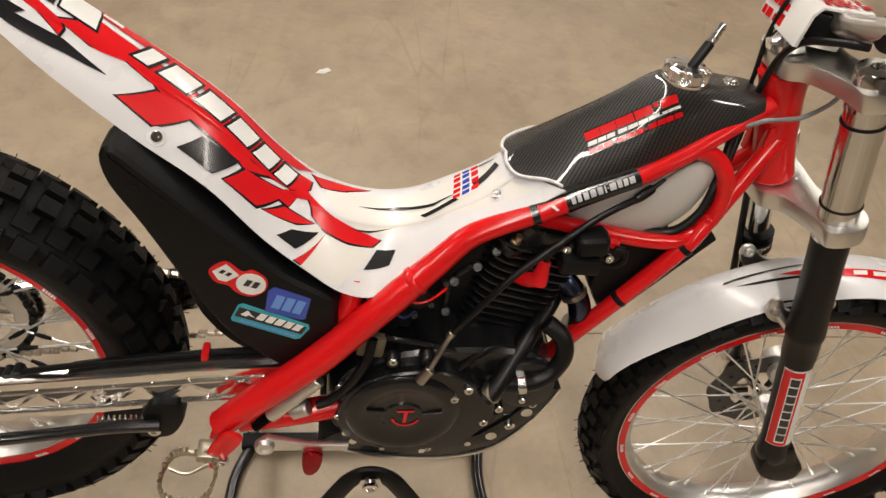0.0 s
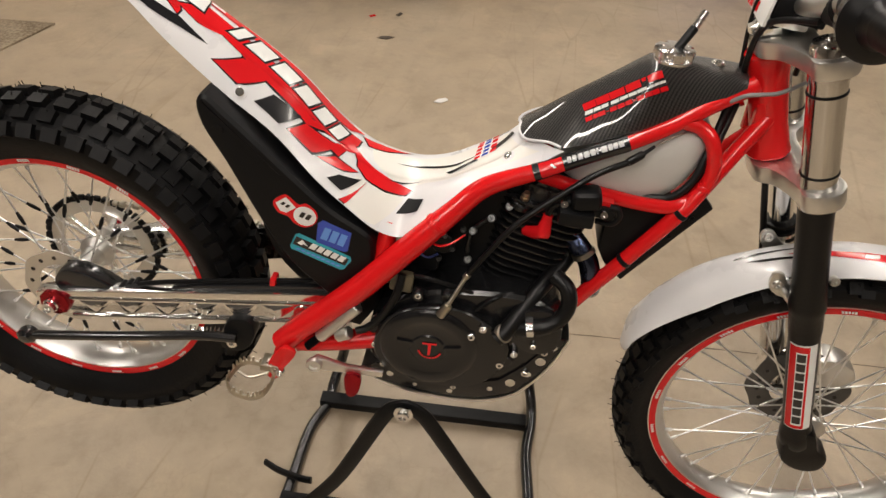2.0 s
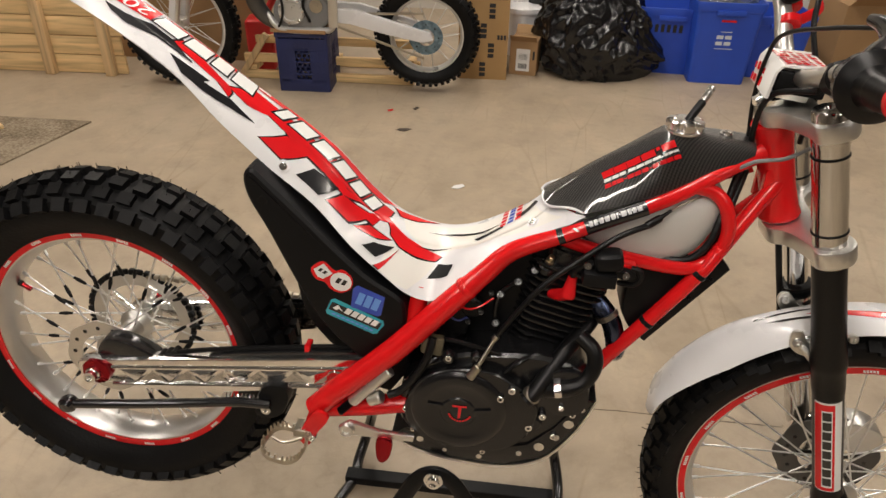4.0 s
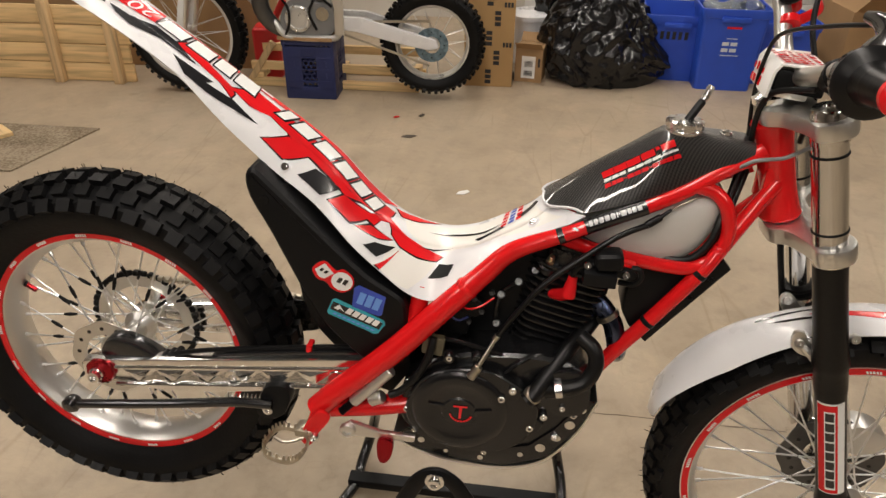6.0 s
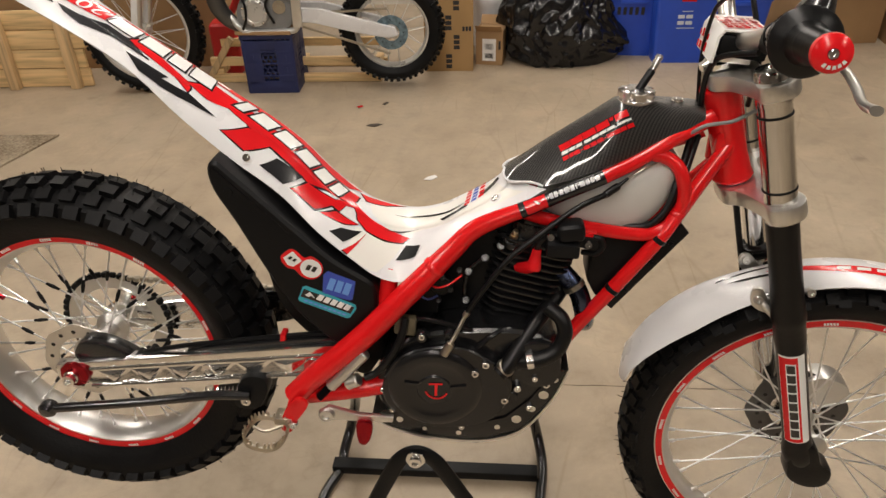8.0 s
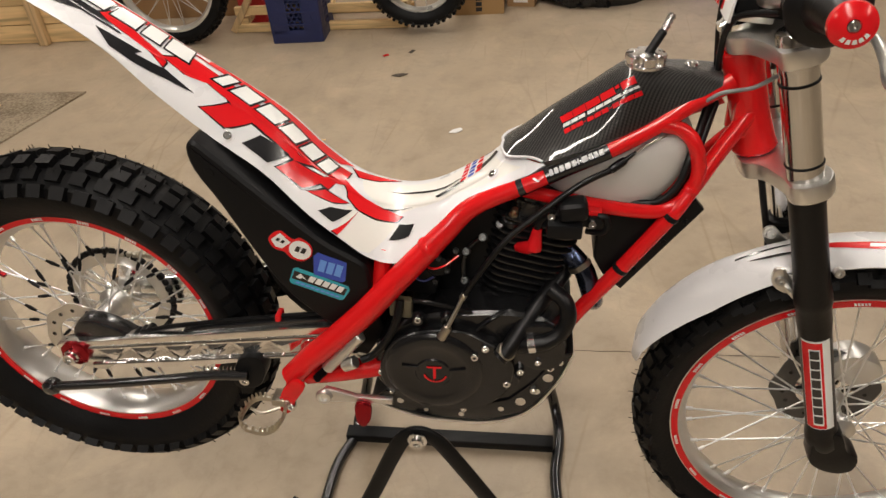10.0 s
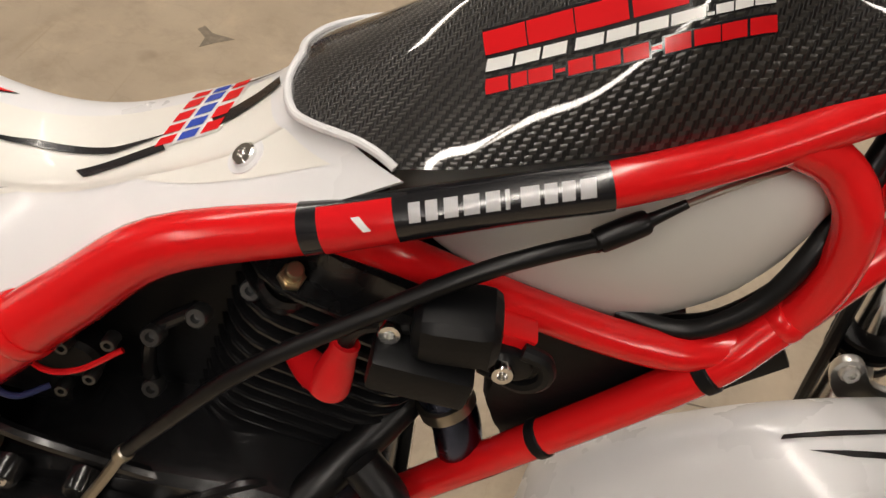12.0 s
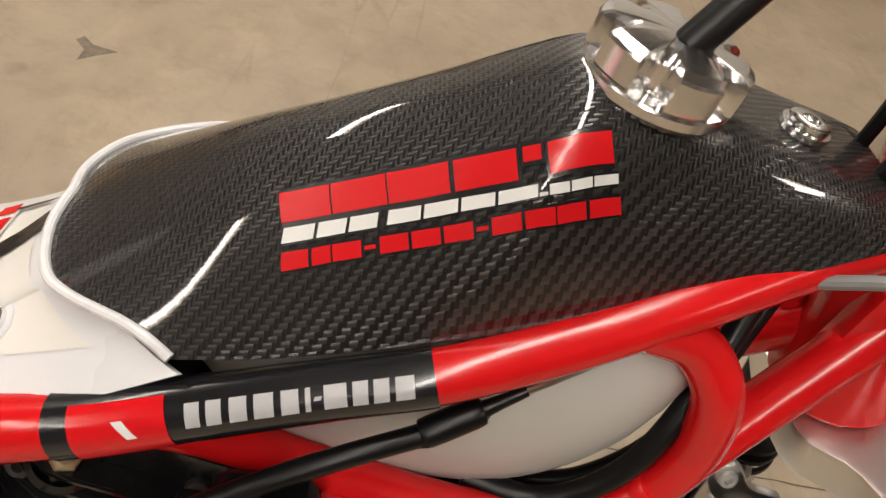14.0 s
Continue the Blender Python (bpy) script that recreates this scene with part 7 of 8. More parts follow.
blocks(bm, (0.386, 0.296), (0.4, 0.29), 0.006, 2, yp - 0.0014, 0.6)
scatter("letter_block", bm, DECAL_BLACK, right_panel, "dark lettering block")
bm = bmesh.new()
plate(bm, [(0.443, 0.274), (0.45, 0.281), (0.494, 0.268), (0.491, 0.234), (0.486, 0.231), (0.442, 0.239)], yp)
part("panel_sticker", bm, DECAL_BLUE, right_panel, "blue sticker")
bm = bmesh.new()
blocks(bm, (0.448, 0.248), (0.486, 0.24), 0.022, 3, yp - 0.0007, 0.8, slant=0.1)
scatter("letter_block", bm, DECAL_SKY, right_panel, "light blue lettering block")
bm = bmesh.new()
plate(bm, [(0.41, 0.246), (0.416, 0.249), (0.496, 0.224), (0.498, 0.217), (0.488, 0.198), (0.482, 0.196), (0.405, 0.218), (0.403, 0.223)], yp)
part("panel_sticker", bm, DECAL_TEAL, right_panel, "teal and black sticker")
bm = bmesh.new()
plate(bm, [(0.412, 0.243), (0.494, 0.219), (0.489, 0.206), (0.407, 0.228)], yp - 0.0007)
scatter("sticker_field", bm, DECAL_BLACK, right_panel, "black field of the sticker")
bm = bmesh.new()
blocks(bm, (0.432, 0.2265), (0.487, 0.211), 0.011, 5, yp - 0.0014, 0.78)
plate(bm, [(0.414, 0.232), (0.422, 0.239), (0.43, 0.228), (0.424, 0.232), (0.42, 0.229)], yp - 0.0014)
scatter("letter_block", bm, DECAL_WHITE, right_panel, "white lettering block")
bm = bmesh.new()
blocks(bm, (0.412, 0.2205), (0.482, 0.201), 0.003, 9, yp - 0.0014, 0.7)
scatter("letter_block", bm, DECAL_SKY, right_panel)
bm = bmesh.new()
lathe(bm, [(0.008, 0), (0.007, 0.002), (0, 0.0025)], along((0.296, -0.111, 0.397), (0.296, -1, 0.397)), 16)
part("panel_button", bm, PLASTIC, right_panel)


# ---- lift stand under the engine ----
stand = thing("lift_stand", pose(0.61, 0.0, 0), "black tubular steel lift stand carrying the motorcycle", "stand")


def st(bm, name, mat=GLOSS, label=""):
    return part(name, bm, mat, stand, label)


for x0, x1, sgn in ((-0.262, -0.232, -1), (0.25, 0.252, 1)):
    bm = bmesh.new()
    sweep(bm, [(x0, -0.128, 0.013), (x0 + 0.002, -0.05, 0.014), (x0 + 0.006 * -sgn, 0.06, 0.013), (x1, 0.14, 0.014), (x1, 0.19, 0.022), (x1 - sgn * 0.012, 0.235, 0.06), (x1 - sgn * 0.03, 0.235, 0.14), (x1 - sgn * 0.05, 0.17, 0.26), (x1 - sgn * 0.06, 0.1, 0.36)], 0.0125, 14, 6)
    st(bm, "side_rail")
for y, za, zb in ((-0.128, 0.012, 0.012), (0.143, 0.02, 0.02)):
    bm = bmesh.new()
    box(bm, (0.53 if y < 0 else 0.49, 0.032, 0.006), (-0.005, y, 0.029), Matrix(), 0.002)
    box(bm, (0.53 if y < 0 else 0.49, 0.006, 0.02), (-0.005, y - 0.014, 0.02), Matrix(), 0.002)
    st(bm, "cross_bar", PLASTIC)
bm = bmesh.new()
sweep(bm, [(-0.205, -0.13, 0.03), (-0.13, -0.138, 0.16), (-0.05, -0.14, 0.345), (-0.026, -0.138, 0.388), (0.0, -0.137, 0.402), (0.028, -0.138, 0.388), (0.055, -0.14, 0.345), (0.145, -0.138, 0.16), (0.215, -0.13, 0.03)], 0.0155, 12, 5, flat=(1, 0.55))
st(bm, "swing_arm", PLASTIC)
bm = bmesh.new()
box(bm, (0.05, 0.05, 0.04), (0.0, -0.11, 0.425), Matrix.Rotation(radians(-4.5), 4, "X"), 0.005)
box(bm, (0.12, 0.2, 0.012), (0.0, 0.0, 0.405), Matrix.Rotation(radians(7), 4, "Y"), 0.003)
st(bm, "top_plate", PLASTIC)
bm = bmesh.new()
lathe(bm, [(0, 0), (0.017, 0), (0.017, 0.003), (0.0115, 0.004), (0.0115, 0.011), (0.006, 0.012), (0.005, 0.008), (0, 0.008)], along((0.0, -0.152, 0.402), (0, -1, 0.402)), 24)
st(bm, "pivot_bolt", CHROME, "zinc pivot bolt with washer")
bm = bmesh.new()
sweep(bm, [(-0.325, -0.052, 0.034), (-0.29, -0.066, 0.03), (-0.24, -0.078, 0.03), (-0.215, -0.08, 0.03)], 0.011, 10, 4, flat=(1, 0.5))
st(bm, "foot_lever", PLASTIC)


# ---- things along the back of the room ----
def put(bm, name, mats, parent, label=""):
    return part(name, bm, mats, parent, label)


def plank_panel(m, label):
    """A pallet standing on its edge: boards nailed to upright posts."""
    ob = thing("pallet", m, label, "pallet")
    rnd = random.Random(7)
    for k in range(4):
        bm = bmesh.new()
        box(bm, (1.5, 0.02, 0.102), (0, 0, 0), Matrix(), 0.002)
        p = put(bm, "board", PINE, ob)
        p.location = (rnd.uniform(-0.02, 0.02), 0.03, 0.055 + k * 0.108)
    for x in (0.66, 0.30, -0.2, -0.66):
        bm = bmesh.new()
        box(bm, (0.055, 0.045, 0.46), (0, 0, 0.23), Matrix(), 0.003)
        p = put(bm, "post", PINE_UP, ob)
        p.location = (x, -0.004, 0.0)
    return ob


plank_panel(pose(-2.34, 2.74, 0, -2, 0, 3), "pale pine pallet standing on its edge")
# large brown cardboard sheet behind the pallet
cb = thing("cardboard_box", pose(-1.95, 3.3, 0, 0, 0, 3), "large plain brown cardboard box behind the pallet", "box", "cardboard boxes")
bm = bmesh.new()
box(bm, (2.0, 0.4, 0.85), (0, 0, 0.425), Matrix(), 0.006)
put(bm, "carton", CARD, cb)


def frame_of_wood(m):
    ob = thing("timber_rack", m, "low pine frame of rails on the floor", "rack")
    for z, y in ((0.025, -0.02), (0.115, 0.0), (0.195, 0.1), (0.025, 0.25)):
        bm = bmesh.new()
        box(bm, (0.98, 0.03, 0.045), (0, y, z), Matrix(), 0.002)
        put(bm, "rail", PINE, ob)
    for x in (-0.44, 0.0, 0.45):
        bm = bmesh.new()
        box(bm, (0.04, 0.28, 0.035), (x, 0.12, 0.06), Matrix(), 0.002)
        put(bm, "bearer", PINE, ob)
    bm = bmesh.new()
    box(bm, (0.035, 0.03, 0.3), (0, 0, 0), Matrix.Rotation(radians(35), 4, "Y"), 0.002)
    p = put(bm, "brace", PINE_UP, ob)
    p.location = (-0.43, -0.02, 0.13)
    return ob


frame_of_wood(pose(-0.42, 2.9, 0, 0, 0, 1))


def milk_crate(m):
    ob = thing("milk_crate", m, "dark blue plastic milk crate with honeycomb grip", "crate")
    w, d, h = 0.275, 0.29, 0.325
    for face in range(4):
        bm = bmesh.new()
        box(bm, (w, 0.012, 0.07), (0, 0, 0.035), Matrix(), 0.003)
        box(bm, (w + 0.012, 0.016, 0.028), (0, 0, h - 0.014), Matrix(), 0.003)
        box(bm, (w, 0.010, 0.05), (0, 0, h - 0.06), Matrix(), 0.002)
        for x in (-0.088, 0.088):
            box(bm, (0.098, 0.012, h - 0.09), (x, 0, 0.07 + (h - 0.09) / 2 - 0.02), Matrix(), 0.002)
            for z in (0.13, 0.2):
                box(bm, (0.012, 0.004, 0.03), (x, -0.0065, z), Matrix(), 0.001)
        for x in (-w / 2 + 0.007, w / 2 - 0.007):
            box(bm, (0.014, 0.014, h - 0.01), (x, 0, h / 2), Matrix(), 0.003)
        for z in (0.1, 0.165, 0.23):
            box(bm, (w, 0.014, 0.008), (0, 0, z), Matrix(), 0.001)
        # hexagonal lattice in the middle
        for r in range(7):
            for c in range(3):
                x = -0.033 + c * 0.028 + (0.014 if r % 2 else 0)
                z = 0.082 + r * 0.024
                for s in range(3):
                    a = radians(30 + 60 * s)
                    p = Vector((x + 0.014 * math.cos(a), 0, z + 0.014 * math.sin(a)))
                    a2 = radians(90 + 60 * s)
                    q = Vector((x + 0.014 * math.cos(a2), 0, z + 0.014 * math.sin(a2)))
                    b2 = bmesh.new()
                    box(b2, ((q - p).length, 0.008, 0.008), (0, 0, 0))
                    mm = Matrix.Translation((p + q) / 2) @ Matrix.Rotation(-math.atan2((q - p).z, (q - p).x), 4, "Y")
                    merge(bm, b2, mm)
        side = put(bm, "side_wall", CRATE_BLUE, ob)
        side.matrix_local = Matrix.Rotation(radians(90 * face), 4, "Z") @ Matrix.Translation((0, -w / 2 + 0.004, 0))
    bm = bmesh.new()
    box(bm, (w - 0.02, d - 0.02, 0.012), (0, 0, 0.014))
    put(bm, "base", CRATE_BLUE, ob)
    return ob


milk_crate(pose(-0.51, 2.83, 0, 0, 0, 3))
bd = thing("wooden_board", pose(-0.51, 2.82, 0.326), "thin brown board on the milk crate", "board")
bm = bmesh.new()
box(bm, (0.3, 0.3, 0.018), (0, 0, 0.009), Matrix(), 0.003)
put(bm, "plank", CARD, bd)


# ---- white motocross bike on the crate ----
def far_wheel(name, parent, at, r, half, rim_r, spoke_n, label):
    bm = bmesh.new()
    lathe(bm, [(0.012, -0.05), (0.035, -0.045), (0.035, -0.03), (0.022, 0), (0.035, 0.03), (0.035, 0.045), (0.012, 0.05)], ROLL, 20)
    w = part(name, bm, SATIN, parent, label)
    w.location = at
    bm = bmesh.new()
    d = rim_r
    lathe(bm, [(d, -0.028), (d - 0.014, -0.029), (d - 0.024, -0.012), (d - 0.026, 0), (d - 0.024, 0.012), (d - 0.014, 0.029), (d, 0.028), (d - 0.01, 0)], ROLL, 64, closed=True)
    part("rim", bm, SILVER_PLASTIC, w)
    bm = bmesh.new()
    lathe(bm, tyre_profile(rim_r - 0.002, r - 0.012, half), ROLL, 72, caps=False)
    part("tyre", bm, RUBBER, w)
    rows = [[(-0.25, 0.25, 0, 0.5), (-0.95, -0.6, 0.2, 0.5), (0.6, 0.95, 0.2, 0.5)], [(-0.55, -0.2, 0, 0.5), (0.2, 0.55, 0, 0.5)]]
    add_tread(w, tread(r - 0.012, half, 50, 0.015, rows, 9, nubs=False))
    bm = bmesh.new()
    rod(bm, (0, 0, 0), (0, 0, 1), 0.002, 6)
    me = finish(bm, "spoke", SATIN)
    for k in range(spoke_n):
        side = -1 if k % 2 else 1
        a = 2 * math.pi * (k // 2) / (spoke_n // 2)
        a2 = a + (0.5 if (k // 2) % 2 else -0.5)
        p = Vector((0.033 * math.cos(a), side * 0.036, 0.033 * math.sin(a)))
        q = Vector(((d - 0.024) * math.cos(a2), 0, (d - 0.024) * math.sin(a2)))
        s = new("spoke", me)
        s.parent = w
        s.matrix_local = along(p, q) @ Matrix.Diagonal((1, 1, (q - p).length, 1))
    return w


mx = thing("motocross_bike", pose(-1.185, 2.78, 0.335, 0, 0, 2.5), "white motocross bike raised on a blue milk crate", "motorcycle")
far_wheel("front_wheel", mx, (0, -0.06, 0), 0.335, 0.042, 0.262, 28, "spoked front wheel with knobbly tyre")
far_rear = far_wheel("rear_wheel", mx, (1.345, -0.03, -0.02), 0.285, 0.052, 0.205, 28, "spoked rear wheel with knobbly tyre")
# parts of the far bike, x runs from its front wheel to its rear wheel
for y in (-0.13, 0.01):
    bm = bmesh.new()
    rod(bm, (0.0, y, -0.01), (0.1, y, 0.42), 0.022, 16)
    put(bm, "fork_leg", SATIN, mx)
    bm = bmesh.new()
    slab(bm, [(-0.03, -0.02), (0.005, -0.035), (0.075, 0.27), (0.045, 0.28)], y - 0.03, y - 0.022, 0.004)
    put(bm, "fork_guard", WHITE, mx, "white plastic fork guard")
bm = bmesh.new()
slab(bm, smooth_outline([(0.55, 0.03), (0.55, 0.12), (0.6, 0.19), (0.7, 0.2), (0.78, 0.18), (0.84, 0.14), (0.83, 0.04), (0.74, 0.0), (0.62, 0.0)], 4), -0.12, 0.07, 0.012, segs=3)
mx_engine = put(bm, "engine", GREY, mx, "grimy silver two-stroke engine")
bm = bmesh.new()
lathe(bm, [(0.07, 0), (0.07, 0.012), (0.062, 0.02), (0.05, 0.022), (0.046, 0.016), (0.0, 0.018)], along((0.645, -0.12, 0.105), (0.645, -1, 0.105)), 36)
mx_cover = put(bm, "engine_cover", SILVER_PLASTIC, mx_engine, "silver flywheel cover")
for k in range(7):
    a = 2 * math.pi * k / 7
    bm = bmesh.new()
    bolt(bm, (0.645 + 0.062 * math.cos(a), -0.138, 0.105 + 0.062 * math.sin(a)), (0, -1, 0), 0.007, 0.006)
    put(bm, "cover_bolt", CHROME, mx_cover)
bm = bmesh.new()
lathe(bm, [(0.034, 0), (0.034, 0.006), (0.012, 0.007), (0.012, 0.014), (0.0, 0.014)], along((0.775, -0.12, 0.13), (0.775, -1, 0.13)), 24)
put(bm, "front_sprocket", STEEL, mx_engine, "rusty front sprocket")
for k in range(6):
    bm = bmesh.new()
    box(bm, (0.13 - 0.004 * k, 0.13, 0.008), (0.63, -0.03, 0.205 + k * 0.02), Matrix.Rotation(radians(-8), 4, "Y"), 0.002)
    put(bm, "fin", PLASTIC if k > 3 else GREY, mx_engine)
bm = bmesh.new()
rod(bm, (0.72, -0.06, 0.25), (0.82, -0.06, 0.24), 0.035, 18, 0.006)
rod(bm, (0.76, -0.09, 0.26), (0.76, -0.09, 0.19), 0.022, 16, 0.004)
put(bm, "carburettor", DARK_STEEL, mx_engine)
for pts in ([(0.56, -0.11, 0.2), (0.6, -0.14, 0.16), (0.6, -0.145, 0.08), (0.57, -0.13, 0.02)], [(0.7, -0.13, 0.3), (0.74, -0.14, 0.22), (0.71, -0.14, 0.14), (0.74, -0.13, 0.05)], [(0.82, -0.12, 0.3), (0.79, -0.14, 0.22), (0.83, -0.13, 0.17)]):
    bm = bmesh.new()
    sweep(bm, pts, 0.007, 8)
    put(bm, "hose", SOFT, mx_engine)
bm = bmesh.new()
sweep(bm, [(0.6, -0.08, 0.33, 0.03), (0.52, -0.1, 0.32, 0.036), (0.455, -0.11, 0.24, 0.044), (0.45, -0.11, 0.15, 0.046), (0.49, -0.1, 0.07, 0.04), (0.55, -0.09, 0.02, 0.03)], 0.04, 16)
put(bm, "exhaust_pipe", DARK_STEEL, mx, "dark expansion pipe")
bm = bmesh.new()
sweep(bm, [(0.1, -0.06, 0.42), (0.3, -0.08, 0.27), (0.5, -0.11, 0.09), (0.545, -0.12, 0.035), (0.6, -0.12, 0.005), (0.78, -0.12, 0.005), (0.86, -0.12, 0.04), (0.86, -0.1, 0.28)], 0.017, 12)
sweep(bm, [(0.1, -0.06, 0.46), (0.45, -0.06, 0.4), (0.86, -0.06, 0.28)], 0.02, 12)
put(bm, "frame", SILVER_PLASTIC, mx, "silver painted frame")
bm = bmesh.new()
slab(bm, [(0.83, 0.05), (0.83, 0.12), (0.98, 0.115), (1.2, 0.055), (1.37, 0.01), (1.385, -0.03), (1.33, -0.045), (1.15, -0.01), (0.95, 0.04)], -0.115, -0.085, 0.008, segs=3)
put(bm, "swingarm", WHITE, mx, "white painted swingarm")
bm = bmesh.new()
slab(bm, [(0.83, 0.05), (0.83, 0.12), (0.98, 0.115), (1.2, 0.055), (1.37, 0.01), (1.385, -0.03), (1.33, -0.045), (1.15, -0.01), (0.95, 0.04)], 0.025, 0.055, 0.008, segs=3)
put(bm, "swingarm", WHITE, mx)
ring = ring_disc(far_rear, "sprocket", 0.045, 0.09, -0.066, 0.006, worn("blue_sprocket", (0.16, 0.24, 0.3), 0.4, 0.7, vary=0.5, size=40), 8, 0.0, "worn blue rear sprocket")
bm = bmesh.new()
for z0, z1 in ((0.085, 0.105), (0.055, -0.13)):
    sweep(bm, [(0.78, -0.098, z0), (1.06, -0.098, (z0 + z1) / 2), (1.335, -0.098, z1)], 0.007, 8, 6, flat=(1, 0.6))
scatter("chain", bm, STEEL, mx, "rusty drive chain")
bm = bmesh.new()
slab(bm, [(0.8, 0.34), (0.85, 0.34), (0.895, 0.19), (0.89, 0.03), (0.84, 0.03), (0.845, 0.17)], -0.15, -0.135, 0.006)
put(bm, "frame_plate", SATIN, mx)
bm = bmesh.new()
box(bm, (0.11, 0.02, 0.05), (1.2, -0.11, -0.055), Matrix.Rotation(radians(18), 4, "Y"), 0.006)
put(bm, "chain_guide", SATIN, mx)
bm = bmesh.new()
slab(bm, smooth_outline([(0.2, 0.45), (0.35, 0.28), (0.5, 0.3), (0.56, 0.45), (0.4, 0.55)], 4), -0.2, 0.08, 0.02)
put(bm, "radiator_shroud", WHITE, mx)
bm = bmesh.new()
slab(bm, smooth_outline([(0.45, 0.48), (0.8, 0.44), (1.3, 0.5), (1.55, 0.56), (1.5, 0.6), (0.9, 0.55), (0.5, 0.58)], 4), -0.14, 0.02, 0.02)
put(bm, "seat", PLASTIC, mx)
bm = bmesh.new()
slab(bm, smooth_outline([(0.95, 0.3), (1.2, 0.3), (1.42, 0.46), (1.3, 0.5), (0.95, 0.45)], 4), -0.17, -0.12, 0.015)
put(bm, "side_panel", WHITE, mx)

# red fuel jug beside the crate
jug = thing("fuel_jug", pose(-0.86, 3.06, 0, 0, 0, 10), "red plastic fuel jug on the floor", "jug")
bm = bmesh.new()
box(bm, (0.16, 0.16, 0.3), (0, 0, 0.15), Matrix(), 0.03, segs=3)
sweep(bm, [(0.03, -0.02, 0.3), (0.09, -0.04, 0.4), (0.12, -0.05, 0.45)], 0.02, 12)
put(bm, "can", worn("red_jug_plastic", (0.55, 0.02, 0.02), 0.4), jug)


def carton(m, size, mat, label, marks=(), group="cardboard boxes", open_top=False):
    ob = thing("cardboard_box", m, label, "box", group)
    w, d, h = size
    bm = bmesh.new()
    box(bm, (w, d, h), (0, 0, h / 2), Matrix(), 0.004)
    body = put(bm, "carton", mat, ob)
    if open_top:
        for s in (-1, 1):
            bm = bmesh.new()
            box(bm, (w * 0.96, 0.003, d * 0.4), (0, 0, d * 0.2), Matrix.Rotation(radians(-s * 50), 4, "X"))
            f = put(bm, "flap", mat, ob)
            f.location = (0, s * d / 2, h)
    for (x, z, ww, hh, mm) in marks:
        bm = bmesh.new()
        box(bm, (ww, 0.002, hh), (0, 0, 0))
        p = put(bm, "printed_mark", mm, ob)
        p.location = (x, -d / 2 - 0.001, z)
    return ob


big_marks = []
for k in range(6):
    zz = 0.06 + k * 0.11
    for j in range(3):
        big_marks.append((0.0 + (k % 2) * 0.045, zz - 0.03 + j * 0.03, 0.034, 0.022, INK))
        if k % 2:
            big_marks.append((0.085 + j * 0.018, zz + 0.075, 0.013, 0.026, INK))
carton(pose(0.44, 3.2, 0, 0, 0, 2), (0.28, 0.3, 0.75), CARD_TAN, "tall tan carton printed with black marks", big_marks)
carton(pose(0.685, 3.24, 0, 0, 0, -8), (0.16, 0.16, 0.2), CARD, "small open cardboard box with a white label", [(0.0, 0.09, 0.08, 0.13, PAPER), (0.0, 0.11, 0.05, 0.035, GREY), (0.0, 0.055, 0.05, 0.03, GREY), (0.062, 0.12, 0.012, 0.05, INK)], open_top=True)
carton(pose(2.75, 3.75, 0, 0, 0, 8), (0.55, 0.45, 0.4), CARD, "open brown cardboard box on the floor", [], open_top=True)
carton(pose(3.35, 3.6, 0, 0, 0, -5), (0.5, 0.4, 0.5), CARD, "brown cardboard box on the floor", [])


def wrinkled_bag(m, size, seed, label):
    ob = thing("rubbish_bag", m, label, "rubbish bag", "rubbish bags")
    bm = bmesh.new()
    bmesh.ops.create_icosphere(bm, subdivisions=6, radius=1)
    off = Vector((seed * 3.1, seed, 0))
    for v in bm.verts:
        n = v.co.normalized()
        warp = n + Vector((noise.noise(n * 1.7 + off), noise.noise(n * 1.7 - off), noise.noise(n * 1.3 + off * 2))) * 0.5
        k = 1 + 0.1 * noise.noise(n * 1.3 + off)
        for freq, amp in ((1.9, 0.14), (3.7, 0.085), (7.0, 0.04), (13.0, 0.014)):
            stretched = Vector((warp.x * freq, warp.y * freq, warp.z * freq * 0.55))
            k += amp * (0.55 - 2 * abs(noise.noise(stretched + off * freq)))
        low = max(0.0, -n.z)
        high = max(0.0, n.z)
        girth = (1 + 0.28 * low) * (1 - 0.38 * high ** 1.5)
        corner = 0.34 * max(0.0, n.x) ** 3 * low ** 0.7
        v.co = Vector((n.x * k * size[0] * girth + corner, n.y * k * size[1] * girth - 0.12 * corner, max(0.0, size[2] * (0.78 + n.z * k) * (1 - min(1.0, corner * 3.0)))))
    put(bm, "bag", BAG, ob)
    return ob


wrinkled_bag(pose(1.06, 3.3, 0, 0, 0, 0), (0.3, 0.22, 0.33), 2, "full black polythene rubbish bag on the floor")
wrinkled_bag(pose(0.95, 3.75, 0.0, 0, 0, 40), (0.3, 0.22, 0.36), 5, "full black polythene rubbish bag behind another")


